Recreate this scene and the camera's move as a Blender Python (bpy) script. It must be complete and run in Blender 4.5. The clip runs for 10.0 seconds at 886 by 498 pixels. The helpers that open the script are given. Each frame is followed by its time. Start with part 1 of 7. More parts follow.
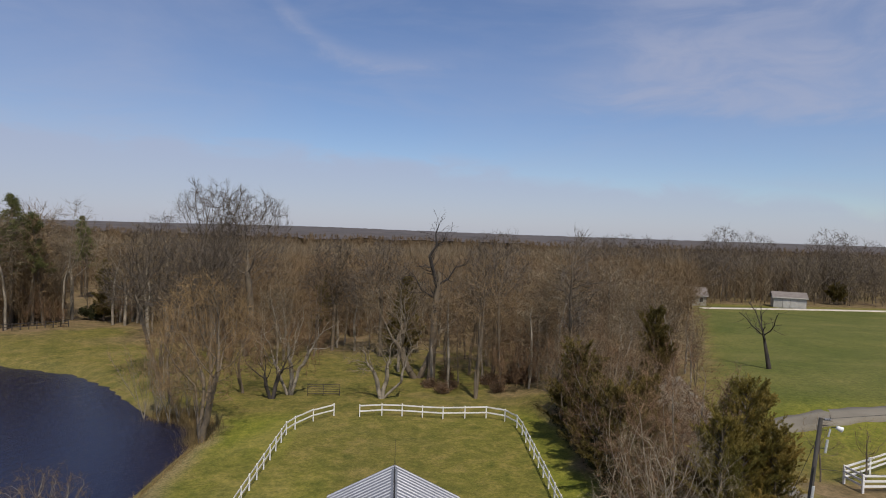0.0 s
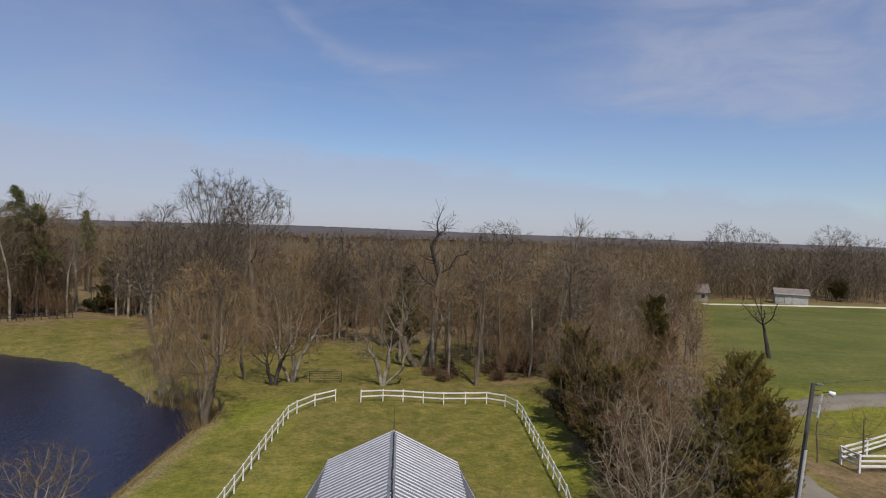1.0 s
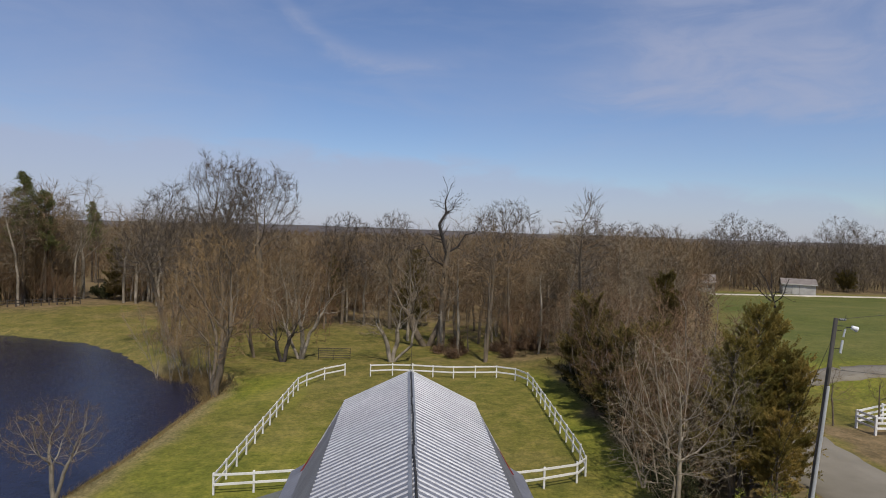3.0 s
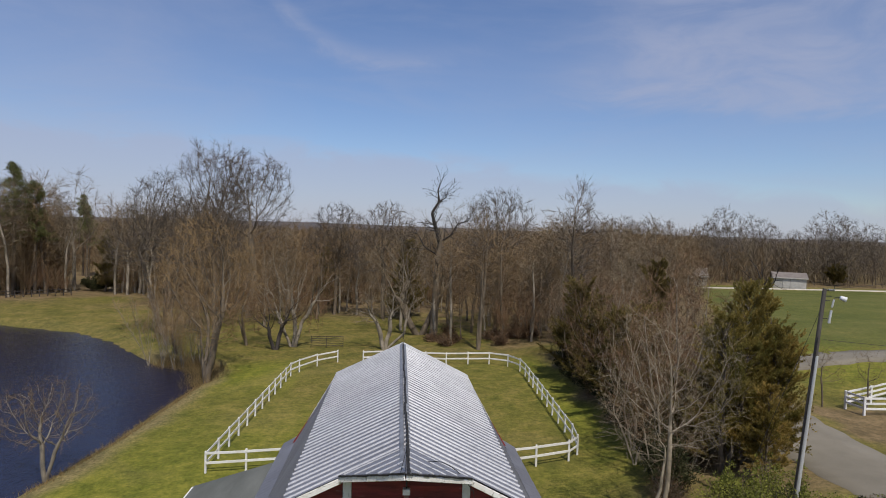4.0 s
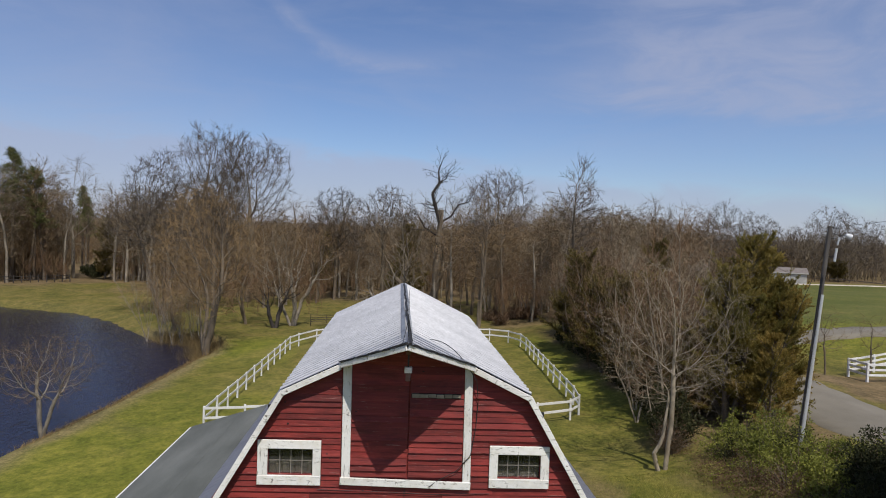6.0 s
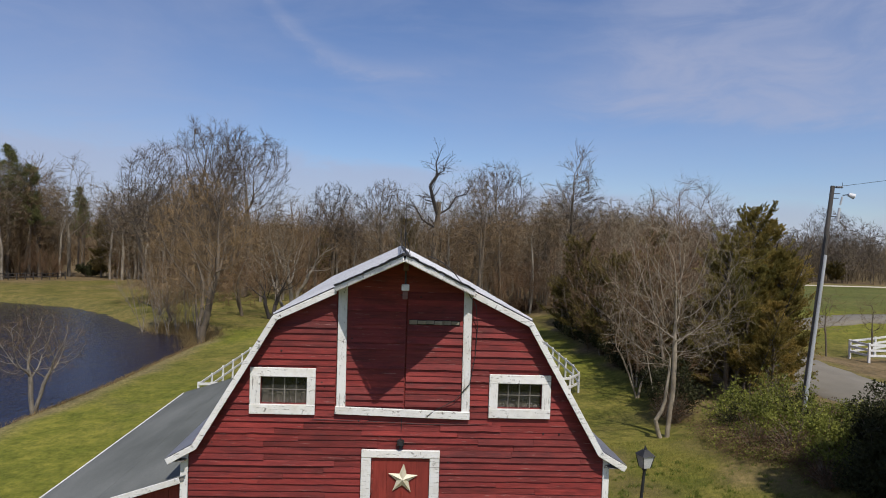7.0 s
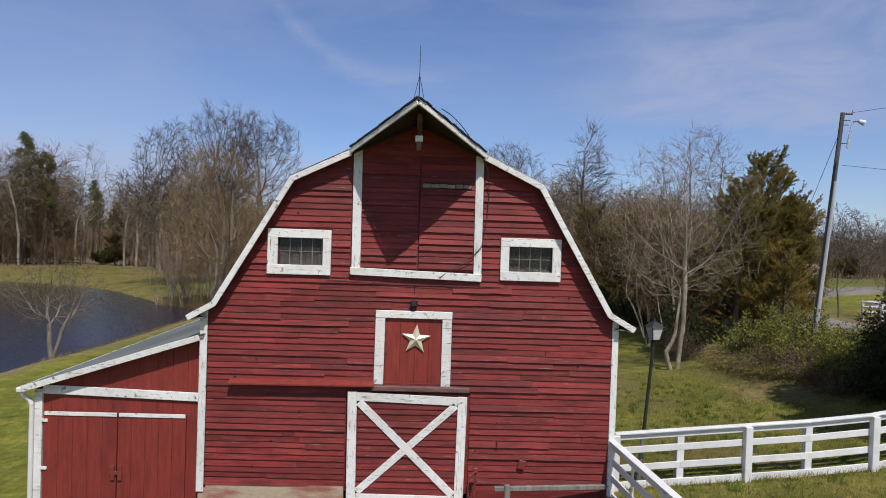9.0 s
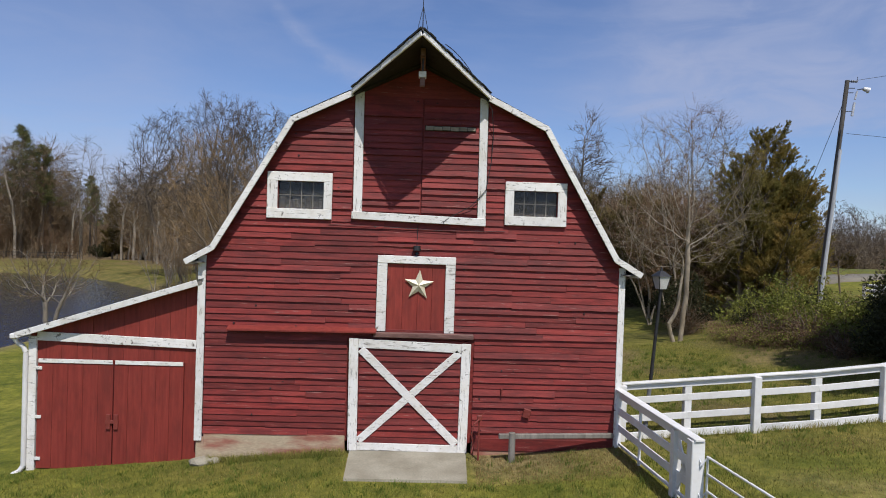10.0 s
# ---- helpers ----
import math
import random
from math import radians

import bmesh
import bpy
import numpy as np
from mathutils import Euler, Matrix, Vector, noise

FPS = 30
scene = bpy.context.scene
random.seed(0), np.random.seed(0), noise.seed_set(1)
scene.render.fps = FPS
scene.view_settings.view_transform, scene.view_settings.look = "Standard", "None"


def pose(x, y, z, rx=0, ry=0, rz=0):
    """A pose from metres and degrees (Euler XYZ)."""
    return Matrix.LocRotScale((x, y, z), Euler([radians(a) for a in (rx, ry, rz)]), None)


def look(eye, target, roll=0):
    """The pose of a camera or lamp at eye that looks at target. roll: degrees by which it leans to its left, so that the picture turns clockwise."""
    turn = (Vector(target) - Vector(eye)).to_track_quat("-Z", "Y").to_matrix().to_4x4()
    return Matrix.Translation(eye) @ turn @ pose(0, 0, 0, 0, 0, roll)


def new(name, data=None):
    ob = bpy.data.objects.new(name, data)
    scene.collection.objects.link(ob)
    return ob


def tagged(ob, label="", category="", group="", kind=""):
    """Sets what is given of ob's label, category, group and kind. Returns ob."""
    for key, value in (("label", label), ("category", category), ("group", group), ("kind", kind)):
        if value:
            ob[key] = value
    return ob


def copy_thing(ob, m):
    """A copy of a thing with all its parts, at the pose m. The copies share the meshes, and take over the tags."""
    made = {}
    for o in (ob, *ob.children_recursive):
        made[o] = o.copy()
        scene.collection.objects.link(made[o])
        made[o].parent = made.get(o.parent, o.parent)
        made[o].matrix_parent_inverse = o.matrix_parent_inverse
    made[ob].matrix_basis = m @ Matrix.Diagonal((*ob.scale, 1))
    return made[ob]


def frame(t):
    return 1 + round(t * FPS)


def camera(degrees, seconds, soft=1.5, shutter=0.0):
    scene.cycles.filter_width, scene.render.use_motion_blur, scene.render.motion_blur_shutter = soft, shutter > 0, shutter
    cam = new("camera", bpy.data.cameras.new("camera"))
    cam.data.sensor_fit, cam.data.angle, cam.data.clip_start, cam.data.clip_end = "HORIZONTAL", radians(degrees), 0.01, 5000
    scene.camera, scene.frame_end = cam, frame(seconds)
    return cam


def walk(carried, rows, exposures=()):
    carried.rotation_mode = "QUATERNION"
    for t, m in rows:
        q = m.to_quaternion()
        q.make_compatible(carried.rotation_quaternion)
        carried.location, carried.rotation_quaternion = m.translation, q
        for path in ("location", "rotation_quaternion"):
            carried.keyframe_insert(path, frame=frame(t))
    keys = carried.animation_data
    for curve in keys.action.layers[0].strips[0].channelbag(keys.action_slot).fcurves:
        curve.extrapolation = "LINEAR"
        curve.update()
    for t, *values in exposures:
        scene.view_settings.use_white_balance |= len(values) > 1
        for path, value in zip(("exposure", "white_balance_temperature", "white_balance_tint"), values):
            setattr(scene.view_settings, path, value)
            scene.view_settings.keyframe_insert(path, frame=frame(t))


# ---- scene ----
cam = camera(69.6, 10.0, 1.0)
PATH = [
    (0, (0.26, -0.041, 18.245), (0.343, 1.956, 18.181), 1.9),
    (0.5, (0.414, -0.45, 17.526), (0.499, 1.547, 17.463), 2.0),
    (1, (0.443, -0.55, 16.949), (0.518, 1.448, 16.885), 2.0),
    (1.5, (0.438, -0.557, 16.389), (0.504, 1.44, 16.322), 2.0),
    (2, (0.256, -0.895, 15.639), (0.32, 1.103, 15.571), 1.9),
    (2.5, (-0.017, -0.526, 14.961), (0.053, 1.472, 14.896), 1.9),
    (3, (-0.005, -0.382, 14.367), (0.058, 1.616, 14.301), 1.8),
    (3.2, (-0.017, -0.323, 14.064), (0.077, 1.673, 13.999), 1.8),
    (4.3, (0.087, -0.496, 13.083), (0.167, 1.501, 13.007), 1.9),
    (4.5, (0.04, -0.453, 12.874), (0.119, 1.544, 12.801), 2.0),
    (5, (-0.009, -0.538, 12.249), (0.067, 1.459, 12.177), 2.1),
    (5.5, (0.109, -0.627, 11.443), (0.167, 1.371, 11.376), 2.0),
    (5.7, (0.069, -0.502, 11.189), (0.152, 1.495, 11.117), 2.1),
    (6.8, (0.182, -0.021, 9.191), (0.267, 1.976, 9.149), 1.8),
    (7, (0.155, 0.032, 8.872), (0.247, 2.029, 8.829), 1.9),
    (7.5, (0.36, 0.163, 7.935), (0.45, 2.16, 7.897), 1.9),
    (8, (0.459, 0.178, 7.07), (0.547, 2.176, 7.04), 1.9),
    (8.5, (0.29, -0.262, 6.403), (0.363, 1.736, 6.374), 1.9),
    (9, (0.192, -0.353, 5.829), (0.251, 1.645, 5.799), 1.9),
    (9.5, (0.123, -0.204, 5.198), (0.185, 1.794, 5.168), 1.9),
    (10, (0.118, -0.086, 4.609), (0.184, 1.913, 4.58), 1.9),
]
walk(cam, [(t, look(eye, target, roll)) for t, eye, target, roll in PATH],
     [(0.0, -0.2, 6620, 10), (4.5, -0.2, 6440, 10), (5.5, -0.2, 6400, 10), (7.5, -0.14, 6300, 11), (10.0, -0.08, 6180, 11)])

# ---- sky, sun ----
SUN_TO = Vector((0.58, -1.92, 3.15)).normalized()          # towards the sun
world = bpy.data.worlds.new("sky")
scene.world = world
world.use_nodes = True
wn, wl = world.node_tree.nodes, world.node_tree.links
wn.clear()


def wmath(op, a, b=None, clamp=False):
    n = wn.new("ShaderNodeMath")
    n.operation, n.use_clamp = op, clamp
    for i, v in enumerate((a, b)):
        if v is None:
            continue
        if isinstance(v, (int, float)):
            n.inputs[i].default_value = v
        else:
            wl.new(v, n.inputs[i])
    return n.outputs[0]


sky = wn.new("ShaderNodeTexSky")
sky.sky_type, sky.sun_disc = "NISHITA", False
sky.sun_elevation = math.asin(SUN_TO.z)
sky.sun_rotation = math.atan2(SUN_TO.x, SUN_TO.y)
sky.air_density, sky.dust_density, sky.ozone_density, sky.altitude = 1.0, 0.25, 1.6, 100
coord = wn.new("ShaderNodeTexCoord")
split = wn.new("ShaderNodeSeparateXYZ")
wl.new(coord.outputs["Generated"], split.inputs[0])


def cirrus(tilt, scale, size, low, high, seed):
    """Thin high cloud: drawn-out streaks, tilted to the horizon."""
    m = wn.new("ShaderNodeMapping")
    m.inputs["Rotation"].default_value = (0, radians(tilt), 0)
    m.inputs["Scale"].default_value = scale
    m.inputs["Location"].default_value = (seed, seed * 0.7, seed * 0.3)
    wl.new(coord.outputs["Generated"], m.inputs[0])
    n = wn.new("ShaderNodeTexNoise")
    n.inputs["Scale"].default_value, n.inputs["Detail"].default_value = size, 7
    n.inputs["Roughness"].default_value, n.inputs["Distortion"].default_value = 0.58, 0.7
    wl.new(m.outputs[0], n.inputs["Vector"])
    r = wn.new("ShaderNodeMapRange")
    r.interpolation_type = "SMOOTHSTEP"
    r.inputs["From Min"].default_value, r.inputs["From Max"].default_value = low, high
    wl.new(n.outputs[0], r.inputs[0])
    return r.outputs[0]


# slopes of the line of sight, across and up, for the half of the sky before the barn
ahead = wmath("MAXIMUM", split.outputs[1], 0.06)
across, upward = wmath("DIVIDE", split.outputs[0], ahead), wmath("DIVIDE", split.outputs[2], ahead)


def fade(value, a, b):
    r = wn.new("ShaderNodeMapRange")
    r.interpolation_type = "SMOOTHSTEP"
    r.inputs["From Min"].default_value, r.inputs["From Max"].default_value = min(a, b), max(a, b)
    if a > b:
        r.inputs["To Min"].default_value, r.inputs["To Max"].default_value = 1.0, 0.0
    wl.new(value, r.inputs[0])
    return r.outputs[0]


def wmix(*terms):
    """The product of all terms."""
    out = terms[0]
    for t in terms[1:]:
        out = wmath("MULTIPLY", out, t)
    return out


veil = cirrus(6, (1.0, 1.0, 2.6), 2.1, 0.36, 0.70, 4.3)
streak = cirrus(14, (1.2, 1.2, 7.0), 2.4, 0.46, 0.74, 2.2)
fleece = cirrus(-12, (1.6, 1.6, 4.0), 5.0, 0.34, 0.68, 7.1)
ragged = wmath("MULTIPLY", wmath("SUBTRACT", fleece, 0.5), 0.022)
# a pale bank of high haze low in the sky, its upper edge falling slowly to one side
edge = wmath("ADD", wmath("ADD", upward, wmath("MULTIPLY", across, 0.062)), ragged)
bank = wmix(fade(edge, 0.125, 0.078), wmath("ADD", 0.64, wmath("MULTIPLY", across, -0.12)))
# one hooked wisp with a long thin tail
bend = wmath("ADD", across, 0.04)
hook = wmath("ADD", 0.247, wmath("MULTIPLY", wmath("MULTIPLY", bend, bend), wmath("SUBTRACT", 1.7, wmath("MULTIPLY", across, 4.0))))
off = wmath("ABSOLUTE", wmath("ADD", wmath("SUBTRACT", upward, hook), wmath("MULTIPLY", ragged, 0.7)))
wisp = wmix(fade(off, 0.028, 0.0), fade(across, -0.30, -0.19), fade(across, 0.16, -0.06), wmath("ADD", 0.25, wmath("MULTIPLY", fleece, 0.75)))
# a sheet of fleecy cloud to one side, with a clear strip under it
sheet = wmix(fade(wmath("ADD", across, wmath("MULTIPLY", upward, -0.5)), 0.02, 0.24), fade(wmath("ADD", upward, ragged), 0.175, 0.225), wmath("ADD", 0.45, wmath("MULTIPLY", fleece, 0.55)))
thin = wmix(fade(across, -0.12, -0.5), wmath("ADD", 0.5, wmath("MULTIPLY", veil, 0.5)))
cloud = wmath("ADD", wmath("ADD", wmix(sheet, 0.50), wmix(wisp, 0.40)), wmix(thin, 0.30))
cloud = wmath("ADD", cloud, wmath("ADD", wmath("ADD", wmix(veil, 0.14), 0.05), wmix(streak, 0.14)))
cloud = wmath("MAXIMUM", cloud, bank, True)
blend = wn.new("ShaderNodeMixRGB")
blend.inputs[2].default_value = (4.7, 5.1, 6.75, 1)
wl.new(cloud, blend.inputs[0])
tint = wn.new("ShaderNodeMixRGB")
tint.blend_type, tint.inputs[0].default_value, tint.inputs[2].default_value = "MULTIPLY", 1.0, (0.87, 0.97, 1.22, 1)
wl.new(sky.outputs[0], tint.inputs[1])
wl.new(tint.outputs[0], blend.inputs[1])
back = wn.new("ShaderNodeBackground")
back.inputs["Strength"].default_value = 0.096
wl.new(blend.outputs[0], back.inputs["Color"])
wl.new(back.outputs[0], wn.new("ShaderNodeOutputWorld").inputs["Surface"])

sun = new("sun", bpy.data.lights.new("sun", "SUN"))
sun.data.energy, sun.data.angle, sun.data.color = 4.6, radians(0.53), (1.0, 0.94, 0.84)
sun.matrix_world = look(SUN_TO * 100, (0, 0, 0))

# ---- materials ----
def bare_material(name):
    m = bpy.data.materials.new(name)
    m.use_nodes = True
    return m, m.node_tree.nodes, m.node_tree.links, m.node_tree.nodes["Principled BSDF"]


def noise_at(nodes, links, vector, scale, detail=4, rough=0.55, distortion=0.0):
    n = nodes.new("ShaderNodeTexNoise")
    n.inputs["Scale"].default_value, n.inputs["Detail"].default_value = scale, detail
    n.inputs["Roughness"].default_value, n.inputs["Distortion"].default_value = rough, distortion
    links.new(vector, n.inputs["Vector"])
    return n.outputs[0]


def ramp(nodes, links, value, *stops):
    r = nodes.new("ShaderNodeValToRGB")
    while len(r.color_ramp.elements) < len(stops):
        r.color_ramp.elements.new(0.5)
    for e, (at, c) in zip(r.color_ramp.elements, stops):
        e.position, e.color = at, (*c, 1) if len(c) == 3 else c
    links.new(value, r.inputs[0])
    return r.outputs[0]


def mixed(nodes, links, kind, fac, a, b):
    n = nodes.new("ShaderNodeMixRGB")
    n.blend_type = kind
    for slot, v in zip(n.inputs, (fac, a, b)):
        if isinstance(v, (int, float)):
            slot.default_value = v
        elif isinstance(v, tuple):
            slot.default_value = (*v, 1)
        else:
            links.new(v, slot)
    return n.outputs[0]


def place(nodes, links, stretch=(1, 1, 1), turn=0, shuffle=False):
    """World position, stretched; shuffle moves the pattern from piece to piece."""
    g = nodes.new("ShaderNodeNewGeometry")
    v = g.outputs["Position"]
    if shuffle:
        o = nodes.new("ShaderNodeObjectInfo")
        a = nodes.new("ShaderNodeVectorMath")
        a.operation = "MULTIPLY_ADD"
        links.new(o.outputs["Random"], a.inputs[0])
        a.inputs[1].default_value = (31, 47, 13)
        links.new(v, a.inputs[2])
        v = a.outputs[0]
    m = nodes.new("ShaderNodeMapping")
    m.inputs["Scale"].default_value = stretch
    m.inputs["Rotation"].default_value = (0, 0, radians(turn))
    links.new(v, m.inputs[0])
    return m.outputs[0]


def finish(nodes, links, bsdf, colour, height, rough, bump=0.3, dist=0.01, metal=0.0, spread=0.12):
    links.new(colour, bsdf.inputs["Base Color"])
    bsdf.inputs["Metallic"].default_value = metal
    r = nodes.new("ShaderNodeMapRange")
    r.inputs["To Min"].default_value, r.inputs["To Max"].default_value = max(rough - spread, 0.02), min(rough + spread, 1)
    links.new(height, r.inputs[0])
    links.new(r.outputs[0], bsdf.inputs["Roughness"])
    b = nodes.new("ShaderNodeBump")
    b.inputs["Strength"].default_value, b.inputs["Distance"].default_value = bump, dist
    links.new(height, b.inputs["Height"])
    links.new(b.outputs[0], bsdf.inputs["Normal"])


def rough_surface(name, dark, light, rough=0.8, coarse=1.2, fine=25, stretch=(1, 1, 1), bump=0.3, dist=0.01, metal=0.0, shift=0.0, low=0.3, high=0.7):
    """A two-scale mottled surface; shift: how far alike pieces differ in lightness."""
    m, n, l, b = bare_material(name)
    v = place(n, l, stretch, shuffle=shift > 0)
    big, small = noise_at(n, l, v, coarse, 5), noise_at(n, l, v, fine, 4, 0.65)
    c = ramp(n, l, big, (low, dark), (high, light))
    c = mixed(n, l, "MULTIPLY", 0.55, c, ramp(n, l, small, (0.25, (0.55, 0.55, 0.55)), (0.75, (1.25, 1.25, 1.25))))
    if shift:
        o = n.new("ShaderNodeObjectInfo")
        c = mixed(n, l, "MULTIPLY", 1.0, c, ramp(n, l, o.outputs["Random"], (0, (1 - shift,) * 3), (1, (1 + shift,) * 3)))
    finish(n, l, b, c, small, rough, bump, dist, metal)
    return m


def painted_boards(name, paint, faded, wood, grain=(0.5, 1, 9), peel=0.64, shift=0.16, rough=0.7, stain=0.5, crack=None, knots=0.0, dirt=(0.60, 0.60, 0.62), grainy=0.6):
    """Old paint on boards: grain, faded streaks, dirt, knots, and cracks and worn spots where grey wood shows."""
    m, n, l, b = bare_material(name)
    v, w = place(n, l, grain, shuffle=True), place(n, l, (1, 1, 1))
    streak, patch, fine = noise_at(n, l, v, 2.2, 6, 0.6), noise_at(n, l, w, 0.55, 5), noise_at(n, l, v, 14, 5, 0.7)
    c = ramp(n, l, streak, (0.32, paint), (0.72, faded))
    c = mixed(n, l, "MULTIPLY", stain, c, ramp(n, l, patch, (0.3, (0.62, 0.6, 0.62)), (0.68, (1.15, 1.12, 1.1))))
    c = mixed(n, l, "MULTIPLY", grainy, c, ramp(n, l, fine, (0.3, (0.6, 0.6, 0.6)), (0.7, (1.25, 1.25, 1.25))))
    o = n.new("ShaderNodeObjectInfo")
    c = mixed(n, l, "MULTIPLY", 1.0, c, ramp(n, l, o.outputs["Random"], (0, (1 - shift,) * 3), (1, (1 + shift,) * 3)))
    smear = place(n, l, tuple(0.45 + 0.18 * g for g in grain), shuffle=True)
    c = mixed(n, l, "MULTIPLY", 1.0, c, ramp(n, l, noise_at(n, l, smear, 2.6, 6, 0.68), (0.38, dirt), (0.54, (1, 1, 1))))
    worn = ramp(n, l, noise_at(n, l, v, 3.7, 8, 0.72, 0.4), (peel, (0, 0, 0)), (peel + 0.05, (1, 1, 1)))
    c = mixed(n, l, "MIX", worn, c, wood)
    if crack:
        k = noise_at(n, l, place(n, l, crack, shuffle=True), 9, 7, 0.75, 0.3)
        c = mixed(n, l, "MIX", ramp(n, l, k, (0.57, (0, 0, 0)), (0.63, (0.9, 0.9, 0.9))), c, wood)
    if knots:
        d = n.new("ShaderNodeTexVoronoi")
        d.inputs["Scale"].default_value = 1.9
        l.new(place(n, l, (1, 1, 1.6), shuffle=True), d.inputs["Vector"])
        c = mixed(n, l, "MIX", ramp(n, l, d.outputs["Distance"], (knots * 0.6, (0.9, 0.9, 0.9)), (knots, (0, 0, 0))), c, (0.018, 0.008, 0.007))
    finish(n, l, b, c, fine, rough, 0.45, 0.006)
    return m


RED = painted_boards("red_barn_paint", (0.170, 0.0125, 0.0105), (0.270, 0.035, 0.027), (0.28, 0.125, 0.105), peel=0.61, shift=0.23, stain=0.55, knots=0.06, dirt=(0.62, 0.58, 0.60), grainy=0.65)
RED_UPRIGHT = painted_boards("red_paint_upright", (0.205, 0.022, 0.014), (0.275, 0.038, 0.026), (0.27, 0.11, 0.09), (9, 9, 0.5), peel=0.70, shift=0.04, stain=0.4, dirt=(0.78, 0.78, 0.78), grainy=0.3)
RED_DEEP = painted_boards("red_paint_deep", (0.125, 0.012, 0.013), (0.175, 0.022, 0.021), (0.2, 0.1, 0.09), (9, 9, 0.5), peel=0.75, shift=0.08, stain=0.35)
WHITE_TRIM = painted_boards("white_trim_paint", (0.74, 0.725, 0.69), (0.83, 0.82, 0.79), (0.17, 0.15, 0.125), (2.2, 2.2, 2.2), peel=0.60, shift=0.06, stain=0.3, crack=(0.35, 3, 3), dirt=(0.90, 0.88, 0.84), grainy=0.12)
WHITE_TRIM_UP = painted_boards("white_upright_trim_paint", (0.74, 0.725, 0.69), (0.83, 0.82, 0.79), (0.17, 0.15, 0.125), (2.2, 2.2, 2.2), peel=0.60, shift=0.06, stain=0.3, crack=(3, 3, 0.35), dirt=(0.90, 0.88, 0.84), grainy=0.12)
WHITE_FENCE = painted_boards("white_fence_paint", (0.70, 0.69, 0.67), (0.79, 0.785, 0.77), (0.5, 0.48, 0.45), (1, 1, 1), peel=0.70, shift=0.05, stain=0.15, dirt=(0.92, 0.91, 0.89), grainy=0.1)
GREY_WOOD = rough_surface("weathered_wood", (0.13, 0.115, 0.10), (0.27, 0.245, 0.21), 0.85, 3, 30, (3, 3, 0.6), 0.5, shift=0.1)
OLD_RED_WOOD = rough_surface("worn_sill_wood", (0.10, 0.045, 0.04), (0.22, 0.12, 0.10), 0.85, 4, 30, (0.7, 3, 3), 0.5)
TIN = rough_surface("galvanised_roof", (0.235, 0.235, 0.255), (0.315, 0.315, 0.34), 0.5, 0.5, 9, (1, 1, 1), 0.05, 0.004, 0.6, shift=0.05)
# paler than the pans, so that the ribs look struck by the sun
RIB_GLINT = rough_surface("galvanised_glint_ribs", (0.42, 0.42, 0.435), (0.53, 0.53, 0.545), 0.42, 0.8, 9, bump=0.05, dist=0.004, metal=0.2)
TIN_EDGE = rough_surface("weathered_flashing", (0.20, 0.205, 0.215), (0.36, 0.365, 0.38), 0.5, 2.5, 18, (1, 1, 1), 0.2, 0.004, 0.5)
# boards blackened in their colour for deep shade under roof and hood
SHADED_WOOD = rough_surface("shaded_sheathing", (0.010, 0.006, 0.005), (0.025, 0.018, 0.015), 0.9, 3, 30, (1, 3, 1), 0.4)
# low tone stands in for the shadow that crowns cast on each other
TREETOPS = rough_surface("far_treetops", (0.05, 0.042, 0.04), (0.10, 0.082, 0.074), 0.95, 0.01, 0.09, bump=0.0)
TAR = rough_surface("tarry_roof_edge", (0.008, 0.008, 0.008), (0.026, 0.024, 0.023), 0.8, 3, 30, bump=0.6)
FELT = rough_surface("grey_roll_roofing", (0.075, 0.08, 0.07), (0.155, 0.16, 0.145), 0.9, 0.7, 40, (1, 0.35, 1), 0.3, 0.004)
CONCRETE = rough_surface("concrete", (0.23, 0.205, 0.15), (0.37, 0.34, 0.265), 0.85, 1.3, 30, bump=0.25, dist=0.005)
FOUNDATION = rough_surface("stained_foundation", (0.33, 0.13, 0.09), (0.47, 0.37, 0.25), 0.85, 1.3, 22, (0.6, 1, 2.2), 0.3, low=0.42, high=0.58)
GLASS_DARK = rough_surface("dark_interior", (0.01, 0.01, 0.01), (0.02, 0.019, 0.018), 0.9)
CURTAIN = rough_surface("stored_sacking", (0.20, 0.18, 0.15), (0.42, 0.39, 0.34), 0.9, 5, 30)
STAR_GOLD = rough_surface("pale_gold_metal", (0.58, 0.51, 0.35), (0.72, 0.66, 0.50), 0.45, 5, 60, bump=0.05, metal=0.1)
BLACK_IRON = rough_surface("black_iron", (0.012, 0.012, 0.013), (0.03, 0.03, 0.032), 0.5, 6, 60, bump=0.1)
RUSTY = rough_surface("red_brown_iron", (0.15, 0.022, 0.016), (0.23, 0.045, 0.032), 0.6, 6, 60, bump=0.2)
STEEL = rough_surface("bright_steel", (0.525, 0.537, 0.550), (0.700, 0.712, 0.725), 0.4, 3, 40, bump=0.05, metal=0.3)
POLE_WOOD = rough_surface("utility_pole_wood", (0.059, 0.051, 0.045), (0.124, 0.112, 0.098), 0.85, 2, 30, (3, 3, 0.4), 0.5)
GUARD = rough_surface("pole_guard_metal", (0.50, 0.51, 0.52), (0.70, 0.71, 0.72), 0.35, 1.5, 30, (4, 4, 0.3), 0.05, metal=0.25)
PORCELAIN = rough_surface("white_porcelain", (0.7, 0.7, 0.7), (0.8, 0.8, 0.8), 0.3, 6, 60, bump=0.02)
LAMP_GLASS = rough_surface("frosted_lamp_glass", (0.50, 0.50, 0.48), (0.60, 0.60, 0.57), 0.25, 8, 60, bump=0.02)
ASPHALT = rough_surface("pale_asphalt", (0.145, 0.127, 0.095), (0.215, 0.19, 0.148), 0.9, 0.35, 30, bump=0.3, dist=0.005)
